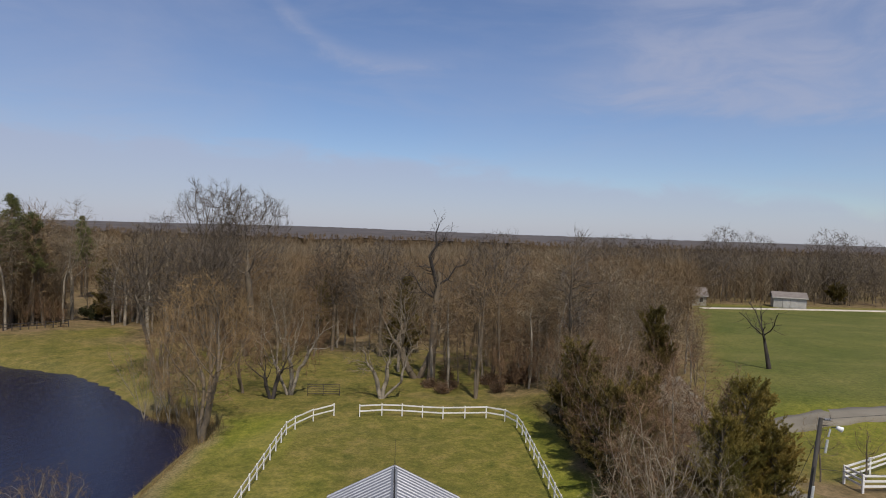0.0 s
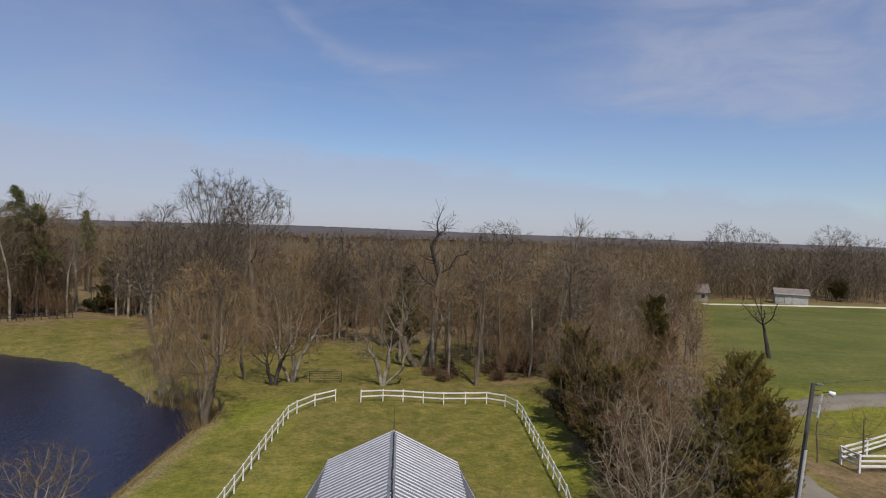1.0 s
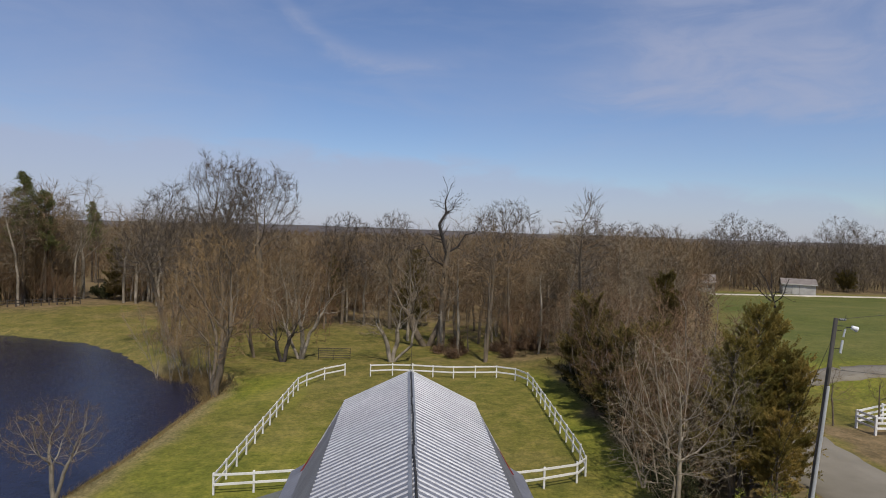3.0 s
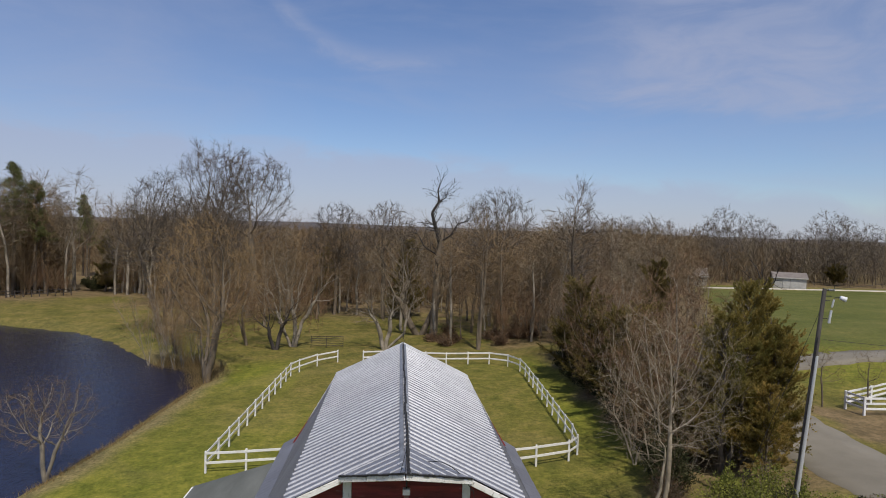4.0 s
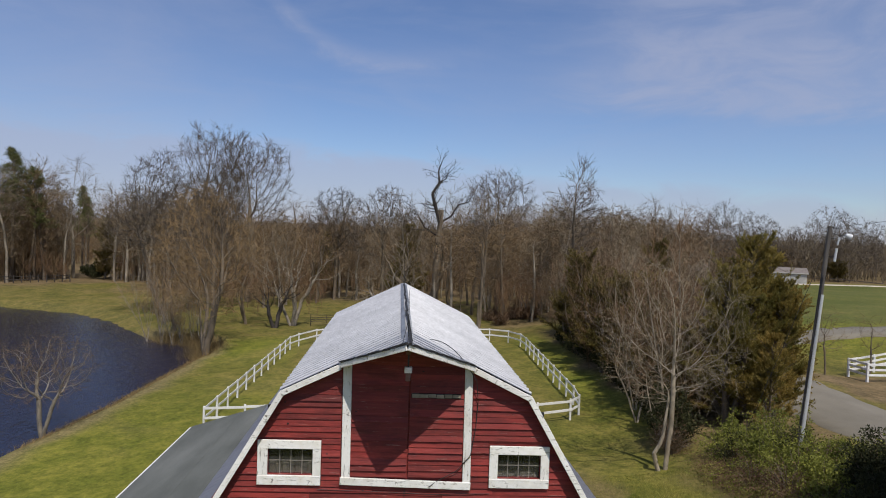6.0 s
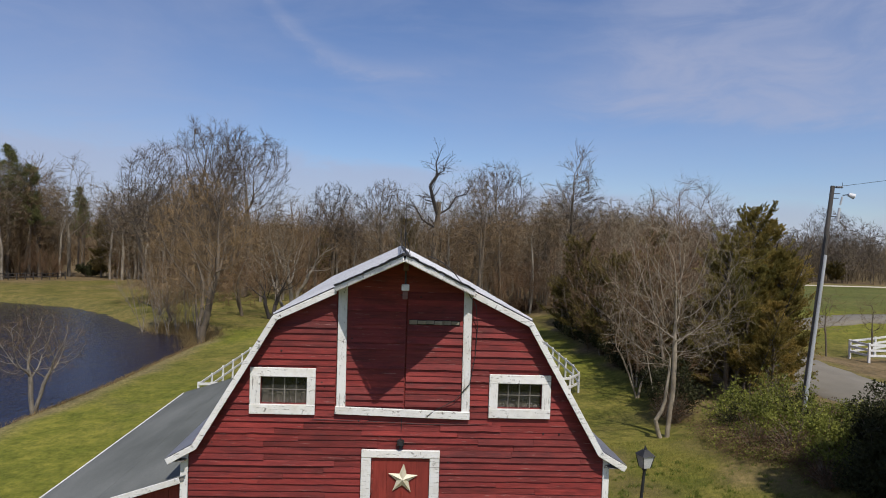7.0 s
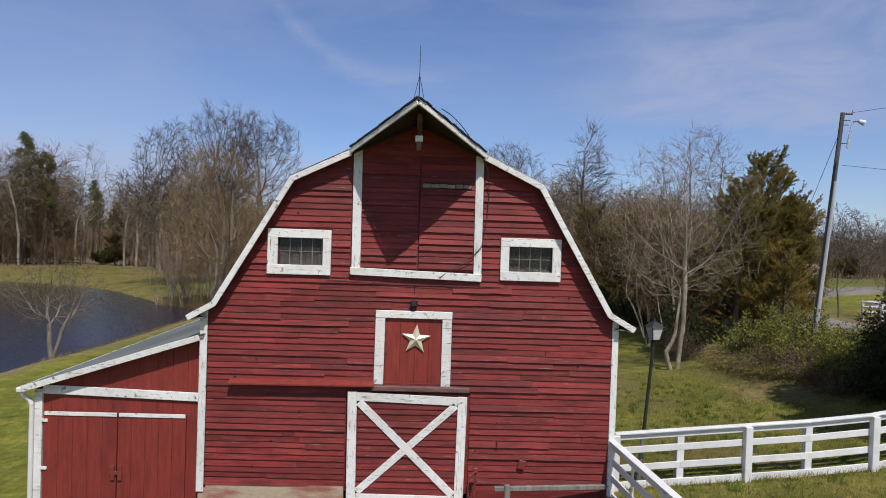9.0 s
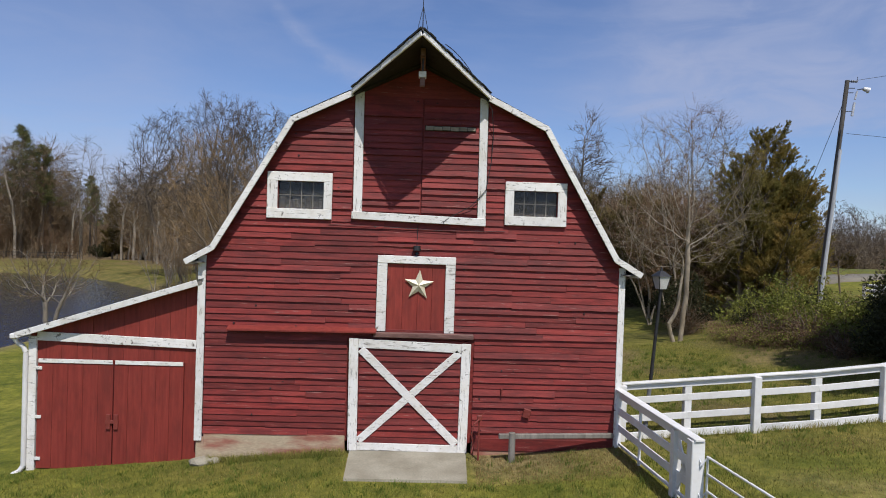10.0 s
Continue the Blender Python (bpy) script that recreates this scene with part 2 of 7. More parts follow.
GRAVEL = rough_surface("pale_gravel", (0.42, 0.37, 0.30), (0.58, 0.53, 0.45), 0.9, 0.5, 18, bump=0.4)
WHITE_SIDING = rough_surface("white_siding", (0.36, 0.345, 0.315), (0.48, 0.46, 0.425), 0.6, 1, 12, bump=0.1)
GREY_ROOF = rough_surface("grey_shingles", (0.14, 0.118, 0.105), (0.22, 0.19, 0.17), 0.85, 1, 10)
BARK = rough_surface("grey_brown_bark", (0.09, 0.069, 0.047), (0.21, 0.165, 0.115), 0.9, 2.2, 16, (1, 1, 0.35), 0.8, 0.03, shift=0.25)
BARK_PALE = rough_surface("pale_lichen_bark", (0.155, 0.129, 0.094), (0.356, 0.305, 0.236), 0.9, 1.8, 16, (1, 1, 0.5), 0.7, 0.02, shift=0.15)
BARK_WHITE = rough_surface("whitish_lichen_bark", (0.210, 0.171, 0.118), (0.440, 0.375, 0.277), 0.9, 1.8, 16, (1, 1, 0.5), 0.6, 0.02)
BARK_DARK = rough_surface("dark_dead_bark", (0.022, 0.018, 0.015), (0.065, 0.052, 0.043), 0.9, 2, 16, (1, 1, 0.4), 0.8, 0.03)
TWIGS = rough_surface("brown_twigs", (0.115, 0.074, 0.037), (0.240, 0.160, 0.079), 0.85, 0.35, 8, bump=0.1, shift=0.22)
TWIGS_GREY = rough_surface("grey_twigs", (0.110, 0.081, 0.049), (0.236, 0.183, 0.114), 0.85, 0.35, 8, bump=0.1, shift=0.18)
TWIGS_DARK = rough_surface("dark_fine_twigs", (0.06, 0.047, 0.034), (0.14, 0.11, 0.082), 0.85, 0.35, 8, bump=0.1, shift=0.15)
TWIGS_PALE = rough_surface("pale_twigs", (0.161, 0.126, 0.079), (0.340, 0.279, 0.190), 0.85, 0.35, 8, bump=0.1)
TWIGS_OLIVE = rough_surface("budding_twigs", (0.149, 0.093, 0.038), (0.292, 0.190, 0.086), 0.85, 0.35, 8, bump=0.1, shift=0.15)
TWIGS_RED = rough_surface("reddish_twigs", (0.118, 0.066, 0.032), (0.217, 0.130, 0.067), 0.85, 0.35, 8, bump=0.1, shift=0.15)


def leaf_material(name, dark, light, coarse=0.6, thin=0.35):
    """Leaves and needles: colour by patch and by leaf; thin: the share of light that comes through."""
    m, n, l, b = bare_material(name)
    v = place(n, l)
    isl = n.new("ShaderNodeNewGeometry").outputs["Random Per Island"]
    c = ramp(n, l, noise_at(n, l, v, coarse, 4), (0.32, dark), (0.68, light))
    c = mixed(n, l, "MULTIPLY", 1.0, c, ramp(n, l, isl, (0, (0.55, 0.58, 0.55)), (1, (1.4, 1.35, 1.3))))
    l.new(c, b.inputs["Base Color"])
    b.inputs["Roughness"].default_value = 0.75
    b.inputs["Specular IOR Level"].default_value = 0.2
    t = n.new("ShaderNodeBsdfTranslucent")
    l.new(c, t.inputs["Color"])
    k = n.new("ShaderNodeMixShader")
    k.inputs[0].default_value = thin
    l.new(b.outputs[0], k.inputs[1])
    l.new(t.outputs[0], k.inputs[2])
    l.new(k.outputs[0], n["Material Output"].inputs["Surface"])
    return m


CEDAR_BRONZE = leaf_material("bronze_green_needles", (0.175, 0.158, 0.044), (0.35, 0.27, 0.08), 0.45, 0.5)
CEDAR_RUST = leaf_material("rusty_cedar_needles", (0.20, 0.165, 0.045), (0.40, 0.285, 0.085), 0.5, 0.5)
CEDAR_OLIVE = leaf_material("olive_cedar_needles", (0.090, 0.079, 0.025), (0.228, 0.171, 0.055), 0.6, 0.4)
CEDAR_GREEN = leaf_material("dark_cedar_needles", (0.06, 0.064, 0.026), (0.15, 0.135, 0.055))
PINE_GREEN = leaf_material("pine_needles", (0.090, 0.105, 0.038), (0.210, 0.210, 0.083))
SHRUB_GREEN = leaf_material("fresh_shrub_leaves", (0.105, 0.125, 0.026), (0.285, 0.295, 0.062), 0.8)
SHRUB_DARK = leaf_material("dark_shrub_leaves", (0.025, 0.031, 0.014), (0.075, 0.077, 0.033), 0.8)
GRASS_BLADE = leaf_material("grass_blades", (0.112, 0.165, 0.024), (0.34, 0.285, 0.09), 0.7)
WEED_BLADE = leaf_material("weed_blades", (0.075, 0.125, 0.018), (0.19, 0.235, 0.045), 1.2)
DRY_GRASS = leaf_material("dry_reeds", (0.20, 0.135, 0.06), (0.34, 0.25, 0.12), 0.7)
DEAD_LEAVES = leaf_material("dead_leaves", (0.10, 0.06, 0.035), (0.21, 0.135, 0.085), 0.8)


def ground_material():
    """Turf in patches of green and straw; attributes lay leaf litter under the woods and bare banks by the water."""
    m, n, l, b = bare_material("turf")
    v = place(n, l)
    big, mid = noise_at(n, l, v, 0.07, 5, 0.6, 0.6), noise_at(n, l, v, 0.55, 6, 0.65, 0.3)
    fine, tiny = noise_at(n, l, v, 5, 5, 0.7), noise_at(n, l, v, 38, 3, 0.7)
    green = ramp(n, l, mid, (0.28, (0.082, 0.088, 0.021)), (0.5, (0.148, 0.13, 0.034)), (0.74, (0.23, 0.176, 0.066)))
    lush = ramp(n, l, mid, (0.3, (0.112, 0.134, 0.017)), (0.7, (0.235, 0.23, 0.036)))
    a = n.new("ShaderNodeAttribute")
    a.attribute_name = "lush"
    c = mixed(n, l, "MIX", a.outputs["Fac"], green, lush)
    c = mixed(n, l, "MIX", ramp(n, l, big, (0.52, (0, 0, 0)), (0.72, (0.55, 0.55, 0.55))), c, (0.235, 0.185, 0.075))
    a = n.new("ShaderNodeAttribute")
    a.attribute_name = "sward"
    c = mixed(n, l, "MIX", a.outputs["Fac"], c, ramp(n, l, big, (0.35, (0.075, 0.095, 0.022)), (0.68, (0.15, 0.145, 0.045))))
    a = n.new("ShaderNodeAttribute")
    a.attribute_name = "litter"
    brown = ramp(n, l, mid, (0.3, (0.115, 0.08, 0.045)), (0.7, (0.24, 0.17, 0.105)))
    mask = n.new("ShaderNodeMath")
    mask.operation, mask.use_clamp = "ADD", True
    l.new(a.outputs["Fac"], mask.inputs[0])
    l.new(ramp(n, l, fine, (0.3, (-0.0, 0, 0)), (0.7, (0.001, 0.001, 0.001))), mask.inputs[1])
    c = mixed(n, l, "MIX", mask.outputs[0], c, brown)
    a = n.new("ShaderNodeAttribute")
    a.attribute_name = "straw"
    c = mixed(n, l, "MIX", a.outputs["Fac"], c, ramp(n, l, fine, (0.3, (0.15, 0.115, 0.06)), (0.7, (0.30, 0.24, 0.13))))
    c = mixed(n, l, "MULTIPLY", 0.85, c, ramp(n, l, noise_at(n, l, v, 1.7, 7, 0.75), (0.28, (0.5, 0.56, 0.5)), (0.72, (1.4, 1.32, 1.3))))
    c = mixed(n, l, "MULTIPLY", 0.8, c, ramp(n, l, fine, (0.28, (0.5, 0.55, 0.5)), (0.72, (1.35, 1.3, 1.25))))
    c = mixed(n, l, "MULTIPLY", 0.6, c, ramp(n, l, tiny, (0.25, (0.5, 0.55, 0.5)), (0.75, (1.35, 1.3, 1.3))))
    finish(n, l, b, c, fine, 0.95, 0.6, 0.08, spread=0.03)
    b.inputs["Specular IOR Level"].default_value = 0.15
    return m


def water_material():
    m, n, l, b = bare_material("pond_water")
    v = place(n, l, (1, 0.45, 1), 20)
    h = mixed(n, l, "ADD", 0.5, noise_at(n, l, v, 1.6, 4, 0.6), noise_at(n, l, v, 7, 3, 0.6))
    b.inputs["Base Color"].default_value = (0.011, 0.013, 0.033, 1)
    b.inputs["Roughness"].default_value = 0.07
    b.inputs["IOR"].default_value = 1.33
    k = n.new("ShaderNodeBump")
    k.inputs["Strength"].default_value, k.inputs["Distance"].default_value = 0.55, 0.12
    l.new(h, k.inputs["Height"])
    l.new(k.outputs[0], b.inputs["Normal"])
    return m


def pane_material():
    m, n, l, b = bare_material("window_glass")
    b.inputs["Base Color"].default_value = (0.30, 0.30, 0.30, 1)
    b.inputs["Roughness"].default_value = 0.16
    b.inputs["Transmission Weight"].default_value = 0.95
    b.inputs["IOR"].default_value = 1.45
    return m


TURF, WATER, PANE = ground_material(), water_material(), pane_material()

# ---- building tools ----
def thing(name, at, label, category, group="", kind="", turn=0.0):
    ob = new(name)
    ob.empty_display_size = 0.2
    ob.matrix_basis = pose(*at, 0, 0, turn)
    return tagged(ob, label, category, group, kind)


def holder(name, parent, label=""):
    """A part that is made of sub-parts."""
    ob = new(name)
    ob.empty_display_size = 0.1
    ob.parent = parent
    return tagged(ob, label)


def mesh_of(name, verts, faces, smooth=False):
    me = bpy.data.meshes.new(name)
    me.from_pydata([tuple(v) for v in verts], [], [tuple(f) for f in faces])
    if smooth:
        me.shade_smooth()
    return me


def quick_mesh(name, verts, faces, smooth=False):
    """A mesh out of two arrays: places, and faces of one and the same number of corners."""
    verts, faces = np.asarray(verts, dtype=np.float32), np.asarray(faces, dtype=np.int32)
    me = bpy.data.meshes.new(name)
    k = faces.shape[1]
    me.vertices.add(len(verts))
    me.vertices.foreach_set("co", verts.ravel())
    me.loops.add(faces.size)
    me.loops.foreach_set("vertex_index", faces.ravel())
    me.polygons.add(len(faces))
    me.polygons.foreach_set("loop_start", np.arange(0, faces.size, k, dtype=np.int32))
    me.update(calc_edges=True)
    if smooth:
        me.shade_smooth()
    return me


def part(name, shape, material, parent=None, label=""):
    """Links a bmesh or a mesh as one object under a thing or a part."""
    if isinstance(shape, bmesh.types.BMesh):
        me = bpy.data.meshes.new(name)
        bmesh.ops.recalc_face_normals(shape, faces=shape.faces)
        shape.to_mesh(me)
        shape.free()
    else:
        me = shape
    if not me.materials:
        me.materials.append(material)
    ob = new(name, me)
    ob.parent = parent
    return tagged(ob, label)


def box(bm, lo, hi, bevel=0.0, warp=None):
    """A box from corner to corner, its edges eased by bevel; warp maps its corners."""
    lo, hi = Vector(lo), Vector(hi)
    made = bmesh.ops.create_cube(bm, size=1)["verts"]
    for v in made:
        v.co = Vector([(lo[i] + hi[i]) / 2 + v.co[i] * (hi[i] - lo[i]) for i in range(3)])
    if bevel:
        edges = list({e for v in made for e in v.link_edges})
        out = bmesh.ops.bevel(bm, geom=edges, offset=bevel, segments=1, affect="EDGES", profile=0.5)
        made = list({v for f in out["faces"] for v in f.verts} | {v for v in made if v.is_valid})
    if warp:
        for v in made:
            v.co = Vector(warp(v.co))
    return bm


def boxed(lo, hi, bevel=0.0, warp=None):
    return box(bmesh.new(), lo, hi, bevel, warp)


def bar(bm, a, b, w, d, bevel=0.0, up=(0, 0, 1)):
    """A straight board from a to b, w across and d along the third way."""
    a, b = Vector(a), Vector(b)
    ahead = (b - a).normalized()
    side = ahead.cross(Vector(up))
    side = side.normalized() if side.length > 1e-4 else Vector((1, 0, 0))
    top = side.cross(ahead).normalized()
    m = Matrix((side, ahead, top)).transposed().to_4x4()
    m.translation = (a + b) / 2
    made = bmesh.ops.create_cube(bm, size=1)["verts"]
    n = (b - a).length
    for v in made:
        v.co = Vector((v.co.x * d, v.co.y * n, v.co.z * w))
    if bevel:
        edges = list({e for v in made for e in v.link_edges})
        out = bmesh.ops.bevel(bm, geom=edges, offset=bevel, segments=1, affect="EDGES", profile=0.5)
        made = list({v for f in out["faces"] for v in f.verts} | {v for v in made if v.is_valid})
    for v in made:
        v.co = m @ v.co
    return bm


def barred(a, b, w, d, bevel=0.0, up=(0, 0, 1)):
    return bar(bmesh.new(), a, b, w, d, bevel, up)


def tubes(p0, p1, r0, r1, sides):
    """Open tapered tubes, one for each row of the arrays: places and faces."""
    p0, p1 = np.asarray(p0, float), np.asarray(p1, float)
    r0, r1 = np.asarray(r0, float), np.asarray(r1, float)
    n = len(p0)
    d = p1 - p0
    d /= np.maximum(np.linalg.norm(d, axis=1, keepdims=True), 1e-6)
    ref = np.where(np.abs(d[:, 2:3]) < 0.9, np.array([[0, 0, 1.0]]), np.array([[1.0, 0, 0]]))
    u = np.cross(d, ref)
    u /= np.linalg.norm(u, axis=1, keepdims=True)
    w = np.cross(d, u)
    a = np.arange(sides) * 2 * np.pi / sides
    ring = np.cos(a)[None, :, None] * u[:, None, :] + np.sin(a)[None, :, None] * w[:, None, :]
    v = np.concatenate([p0[:, None] + ring * r0[:, None, None], p1[:, None] + ring * r1[:, None, None]], axis=1).reshape(-1, 3)
    k = np.arange(sides)
    quad = np.stack([k, (k + 1) % sides, (k + 1) % sides + sides, k + sides], axis=1)
    f = (quad[None] + (np.arange(n) * 2 * sides)[:, None, None]).reshape(-1, 4)
    return v, f


def tube_mesh(name, rows, sides, smooth=True):
    a = np.array(rows, dtype=float)
    return quick_mesh(name, *tubes(a[:, 0:3], a[:, 3:6], a[:, 6], a[:, 7], sides), smooth=smooth)


def spikes(name, rows, width):
    """Thin twigs as slim points."""
    a = np.array(rows, dtype=float)
    p0, p1, r = a[:, 0:3], a[:, 3:6], a[:, 6] * width
    d = p1 - p0
    d /= np.maximum(np.linalg.norm(d, axis=1, keepdims=True), 1e-6)
    turn = np.random.default_rng(len(a)).normal(size=(len(a), 3))
    u = np.cross(d, turn)
    u /= np.maximum(np.linalg.norm(u, axis=1, keepdims=True), 1e-6)
    v = np.stack([p0 + u * r[:, None], p0 - u * r[:, None], p1], axis=1).reshape(-1, 3)
    return quick_mesh(name, v, np.arange(len(v)).reshape(-1, 3))


def pipe(name, points, radius, material, parent=None, sides=6, label=""):
    rows = [(*a, *b, radius, radius) for a, b in zip(points, points[1:])]
    return part(name, tube_mesh(name, rows, sides), material, parent, label)


def sag(a, b, drop, n=14):
    a, b = Vector(a), Vector(b)
    return [tuple(a.lerp(b, i / n) - Vector((0, 0, drop * 4 * (i / n) * (1 - i / n)))) for i in range(n + 1)]


def rod(bm, a, b, r0, r1, sides=10):
    """A closed tapered rod."""
    a, b = Vector(a), Vector(b)
    q = (b - a).to_track_quat("Z", "Y").to_matrix().to_4x4()
    m = Matrix.Translation((a + b) / 2) @ q
    bmesh.ops.create_cone(bm, cap_ends=True, segments=sides, radius1=r0, radius2=max(r1, 0.0005), depth=(b - a).length, matrix=m)
    return bm


def rodded(a, b, r0, r1, sides=10):
    return rod(bmesh.new(), a, b, r0, r1, sides)


# ---- the lie of the land ----
def step(a, b, x):
    t = np.clip((np.asarray(x, float) - a) / (b - a), 0, 1)
    return t * t * (3 - 2 * t)


POND = np.array([(-20.3, 33), (-19.4, 41), (-19.1, 50), (-18.9, 56), (-19.6, 60.5), (-22.5, 63.5), (-25.5, 64), (-28.8, 67.8), (-35, 75.5), (-42, 81.2),
                 (-53, 84.8), (-75, 86), (-100, 70), (-100, 10), (-60, -10), (-30, 0), (-23, 15), (-21, 26)], float)
WATER_LEVEL = -1.6


def pond_distance(x, y):
    """Metres from the shore: minus on the water."""
    x, y = np.asarray(x, float), np.asarray(y, float)
    best, inside = np.full(x.shape, 1e9), np.zeros(x.shape, bool)
    for (ax, ay), (bx, by) in zip(POND, np.roll(POND, -1, axis=0)):
        dx, dy = bx - ax, by - ay
        t = np.clip(((x - ax) * dx + (y - ay) * dy) / (dx * dx + dy * dy), 0, 1)
        best = np.minimum(best, np.hypot(x - ax - t * dx, y - ay - t * dy))
        cross = ((ay > y) != (by > y)) & (x < (bx - ax) * (y - ay) / (by - ay + 1e-12) + ax)
        inside ^= cross
    return np.where(inside, -best, best)


def field_side(x, y):
    """Metres to the right of the wood's edge along the open field."""
    return (x - 30.0) - (np.asarray(y, float) - 62.0) * (55.0 / 128.0)


def land(x, y):
    x, y = np.asarray(x, float), np.asarray(y, float)
    front = 0.09 * (np.clip(x, -12, 14) - np.clip(x, -1.7, 1.7)) - 0.05
    back = -0.27 + 0.024 * np.clip(x, -14, 14) - 0.1 * step(38, 60, y)
    h = front * (1 - step(14, 34, y)) + back * step(14, 34, y)
    # the bank and the road on it
    near = step(9.5, 19.5, x) * (1 - step(64, 100, y))
    h = h + near * (1.5 - 0.35 * (1 - step(14, 26, y))) * (1 - 0.25 * step(44, 62, y) * (1 - step(22, 34, x)))
    h = h - 0.35 * step(26, 31, x) * (1 - step(44, 58, y)) * step(20, 30, y) + 1.5 * step(26, 40, x) * step(44, 62, y) * (1 - step(80, 190, y)) + 0.35 * np.exp(-((x - 10.5) ** 2 + (y - 26) ** 2) / 18)
    # beyond the paddock the land falls slowly away
    h = h - 2.6 * step(100, 190, y) - 9 * step(190, 620, y) - 2 * step(620, 1500, y)
    h = h + 9 * step(900, 2600, y) * np.exp(-((x + 500) / 700) ** 2)
    # the pond and its banks
    d = pond_distance(x, y)
    bank = WATER_LEVEL + 0.16 * np.clip(d, -5, 2.2) + 0.30 * step(0.0, 1.0, d)
    return bank + (h - bank) * step(0.8, 9.0, d)


def ground_at(x, y):
    return float(land(np.array([x]), np.array([y]))[0])

# ---- ground, water, roads ----
def spaced(*runs):
    out = []
    for a, b, n in runs:
        out += list(np.linspace(a, b, n, endpoint=False))
    return np.array(out + [runs[-1][1]])


def build_ground():
    xs = spaced((-2600, -400, 14), (-400, -110, 24), (-110, -35, 70), (-35, 35, 130), (35, 160, 70), (160, 500, 20), (500, 2600, 12))
    ys = spaced((-300, -20, 14), (-20, 6, 18), (6, 70, 120), (70, 200, 70), (200, 700, 40), (700, 3600, 24))
    gx, gy = np.meshgrid(xs, ys)
    gz = land(gx, gy)
    x, y = gx.ravel(), gy.ravel()
    lump = np.array([noise.noise(Vector((a * 0.35, b * 0.35, 0))) for a, b in zip(x, y)])
    wide = np.array([noise.noise(Vector((a * 0.06, b * 0.06, 5))) for a, b in zip(x, y)])
    dist = pond_distance(x, y)
    z = gz.ravel() + np.where(dist > 1.0, 0.045 * lump, 0) * step(-3, 3, np.hypot(x, y - 18) - 9)
    w, h = len(xs), len(ys)
    i = np.arange((h - 1) * (w - 1))
    q = i // (w - 1) * w + i % (w - 1)
    me = quick_mesh("ground", np.stack([x, y, z], 1), np.stack([q, q + 1, q + w + 1, q + w], 1), smooth=True)
    side = field_side(x, y)
    wood = step(66, 74, y + 3 * wide) * (1 - step(-3, 3, side + 3 * lump)) * np.maximum(step(8, 14, x + 6 * wide), 0.75 * step(0.0, 0.5, lump + wide) * step(-2, 3, x))
    wood = np.maximum(wood, step(92, 102, y + 5 * wide - 4 * step(-30, -45, x)) * (1 - step(-3, 3, side + 2 * lump)) * (1 - step(3, 9, 12 - np.hypot(x + 52, y - 106) + 4 * lump)))
    wood = np.maximum(wood, step(192, 200, y))
    wood = np.maximum(wood, step(12.6, 14.5, x + 1.2 * lump) * (1 - step(20.5, 22, x)) * step(24, 30, y + lump) * (1 - step(62, 68, y)))
    wood = np.maximum(wood, 0.40 * step(10.5, 12, x + lump) * (1 - step(17, 19, x)) * step(22, 24, y + lump) * (1 - step(30, 34, y)))
    litter = np.clip(wood * (0.86 + 0.5 * lump), 0, 1)
    straw = np.clip((1 - step(0.2, 2.2, np.abs(dist - 0.9) + 0.9 * lump)) * 0.8, 0, 0.85) * (1 - 0.75 * step(66, 70, y))
    straw = np.maximum(straw, 0.45 * step(0.1, 0.5, lump + wide) * step(17, 19, x) * (1 - step(28, 34, x)) * step(20, 26, y) * (1 - step(50, 56, y)))
    lush = np.clip(0.32 + 0.9 * wide, 0, 1) * (1 - step(60, 66, y)) * (1 - 0.75 * step(-10.5, -9.5, x) * (1 - step(9.8, 10.8, x)) * step(33, 36, y))
    lush = np.maximum(lush, 0.6 * step(0, 5, side) * step(58, 64, y) * (1 - 0.6 * step(90, 180, y)))
    lush = np.maximum(lush, np.clip(0.7 + wide, 0, 1) * step(-1, 1, 12.8 - y) )
    lush = np.maximum(lush, 0.8 * step(-3.5, -7, x) * (1 - step(30, 60, y)))
    straw = np.maximum(straw, (0.35 + 0.5 * step(-0.1, 0.3, lump)) * step(1.2, 1.6, x) * (1 - step(4.4, 5.0, x)) * step(11.8, 12.6, y) * (1 - step(14.0, 14.4, y)))
    straw = np.maximum(straw, 0.6 * step(0.05, 0.35, lump) * step(4.5, 5.5, x) * (1 - step(10, 12, x)) * step(7, 8, y) * (1 - step(13, 14, y)))
    litter = np.maximum(litter, 0.85 * step(26.2, 27.4, x + lump) * (1 - step(33, 36, x)) * step(33, 36, y + lump) * (1 - step(42.5, 44, y)))
    litter = np.maximum(litter, 0.6 * step(-0.05, 0.4, lump) * step(5, 8, x) * (1 - step(26, 32, y)) * step(13, 15, y))
    sward = 0.85 * step(0, 4, side) * step(55, 62, y) * (1 - step(186, 194, y))
    for name, values in (("litter", litter), ("straw", straw), ("lush", lush), ("sward", sward)):
        a = me.attributes.new(name, "FLOAT", "POINT")
        a.data.foreach_set("value", values.astype(np.float32))
    return tagged(part("ground", me, TURF), "rolling turf with straw patches and leaf litter", "ground", kind="structure")


build_ground()

ring = POND + 0.9 * (POND - POND.mean(axis=0)) / np.linalg.norm(POND - POND.mean(axis=0), axis=1, keepdims=True)
tagged(part("water", mesh_of("water", [(x, y, WATER_LEVEL) for x, y in ring], [tuple(range(len(ring)))[::-1]]), WATER),
       "dark still pond water with faint ripples", "water", kind="structure")


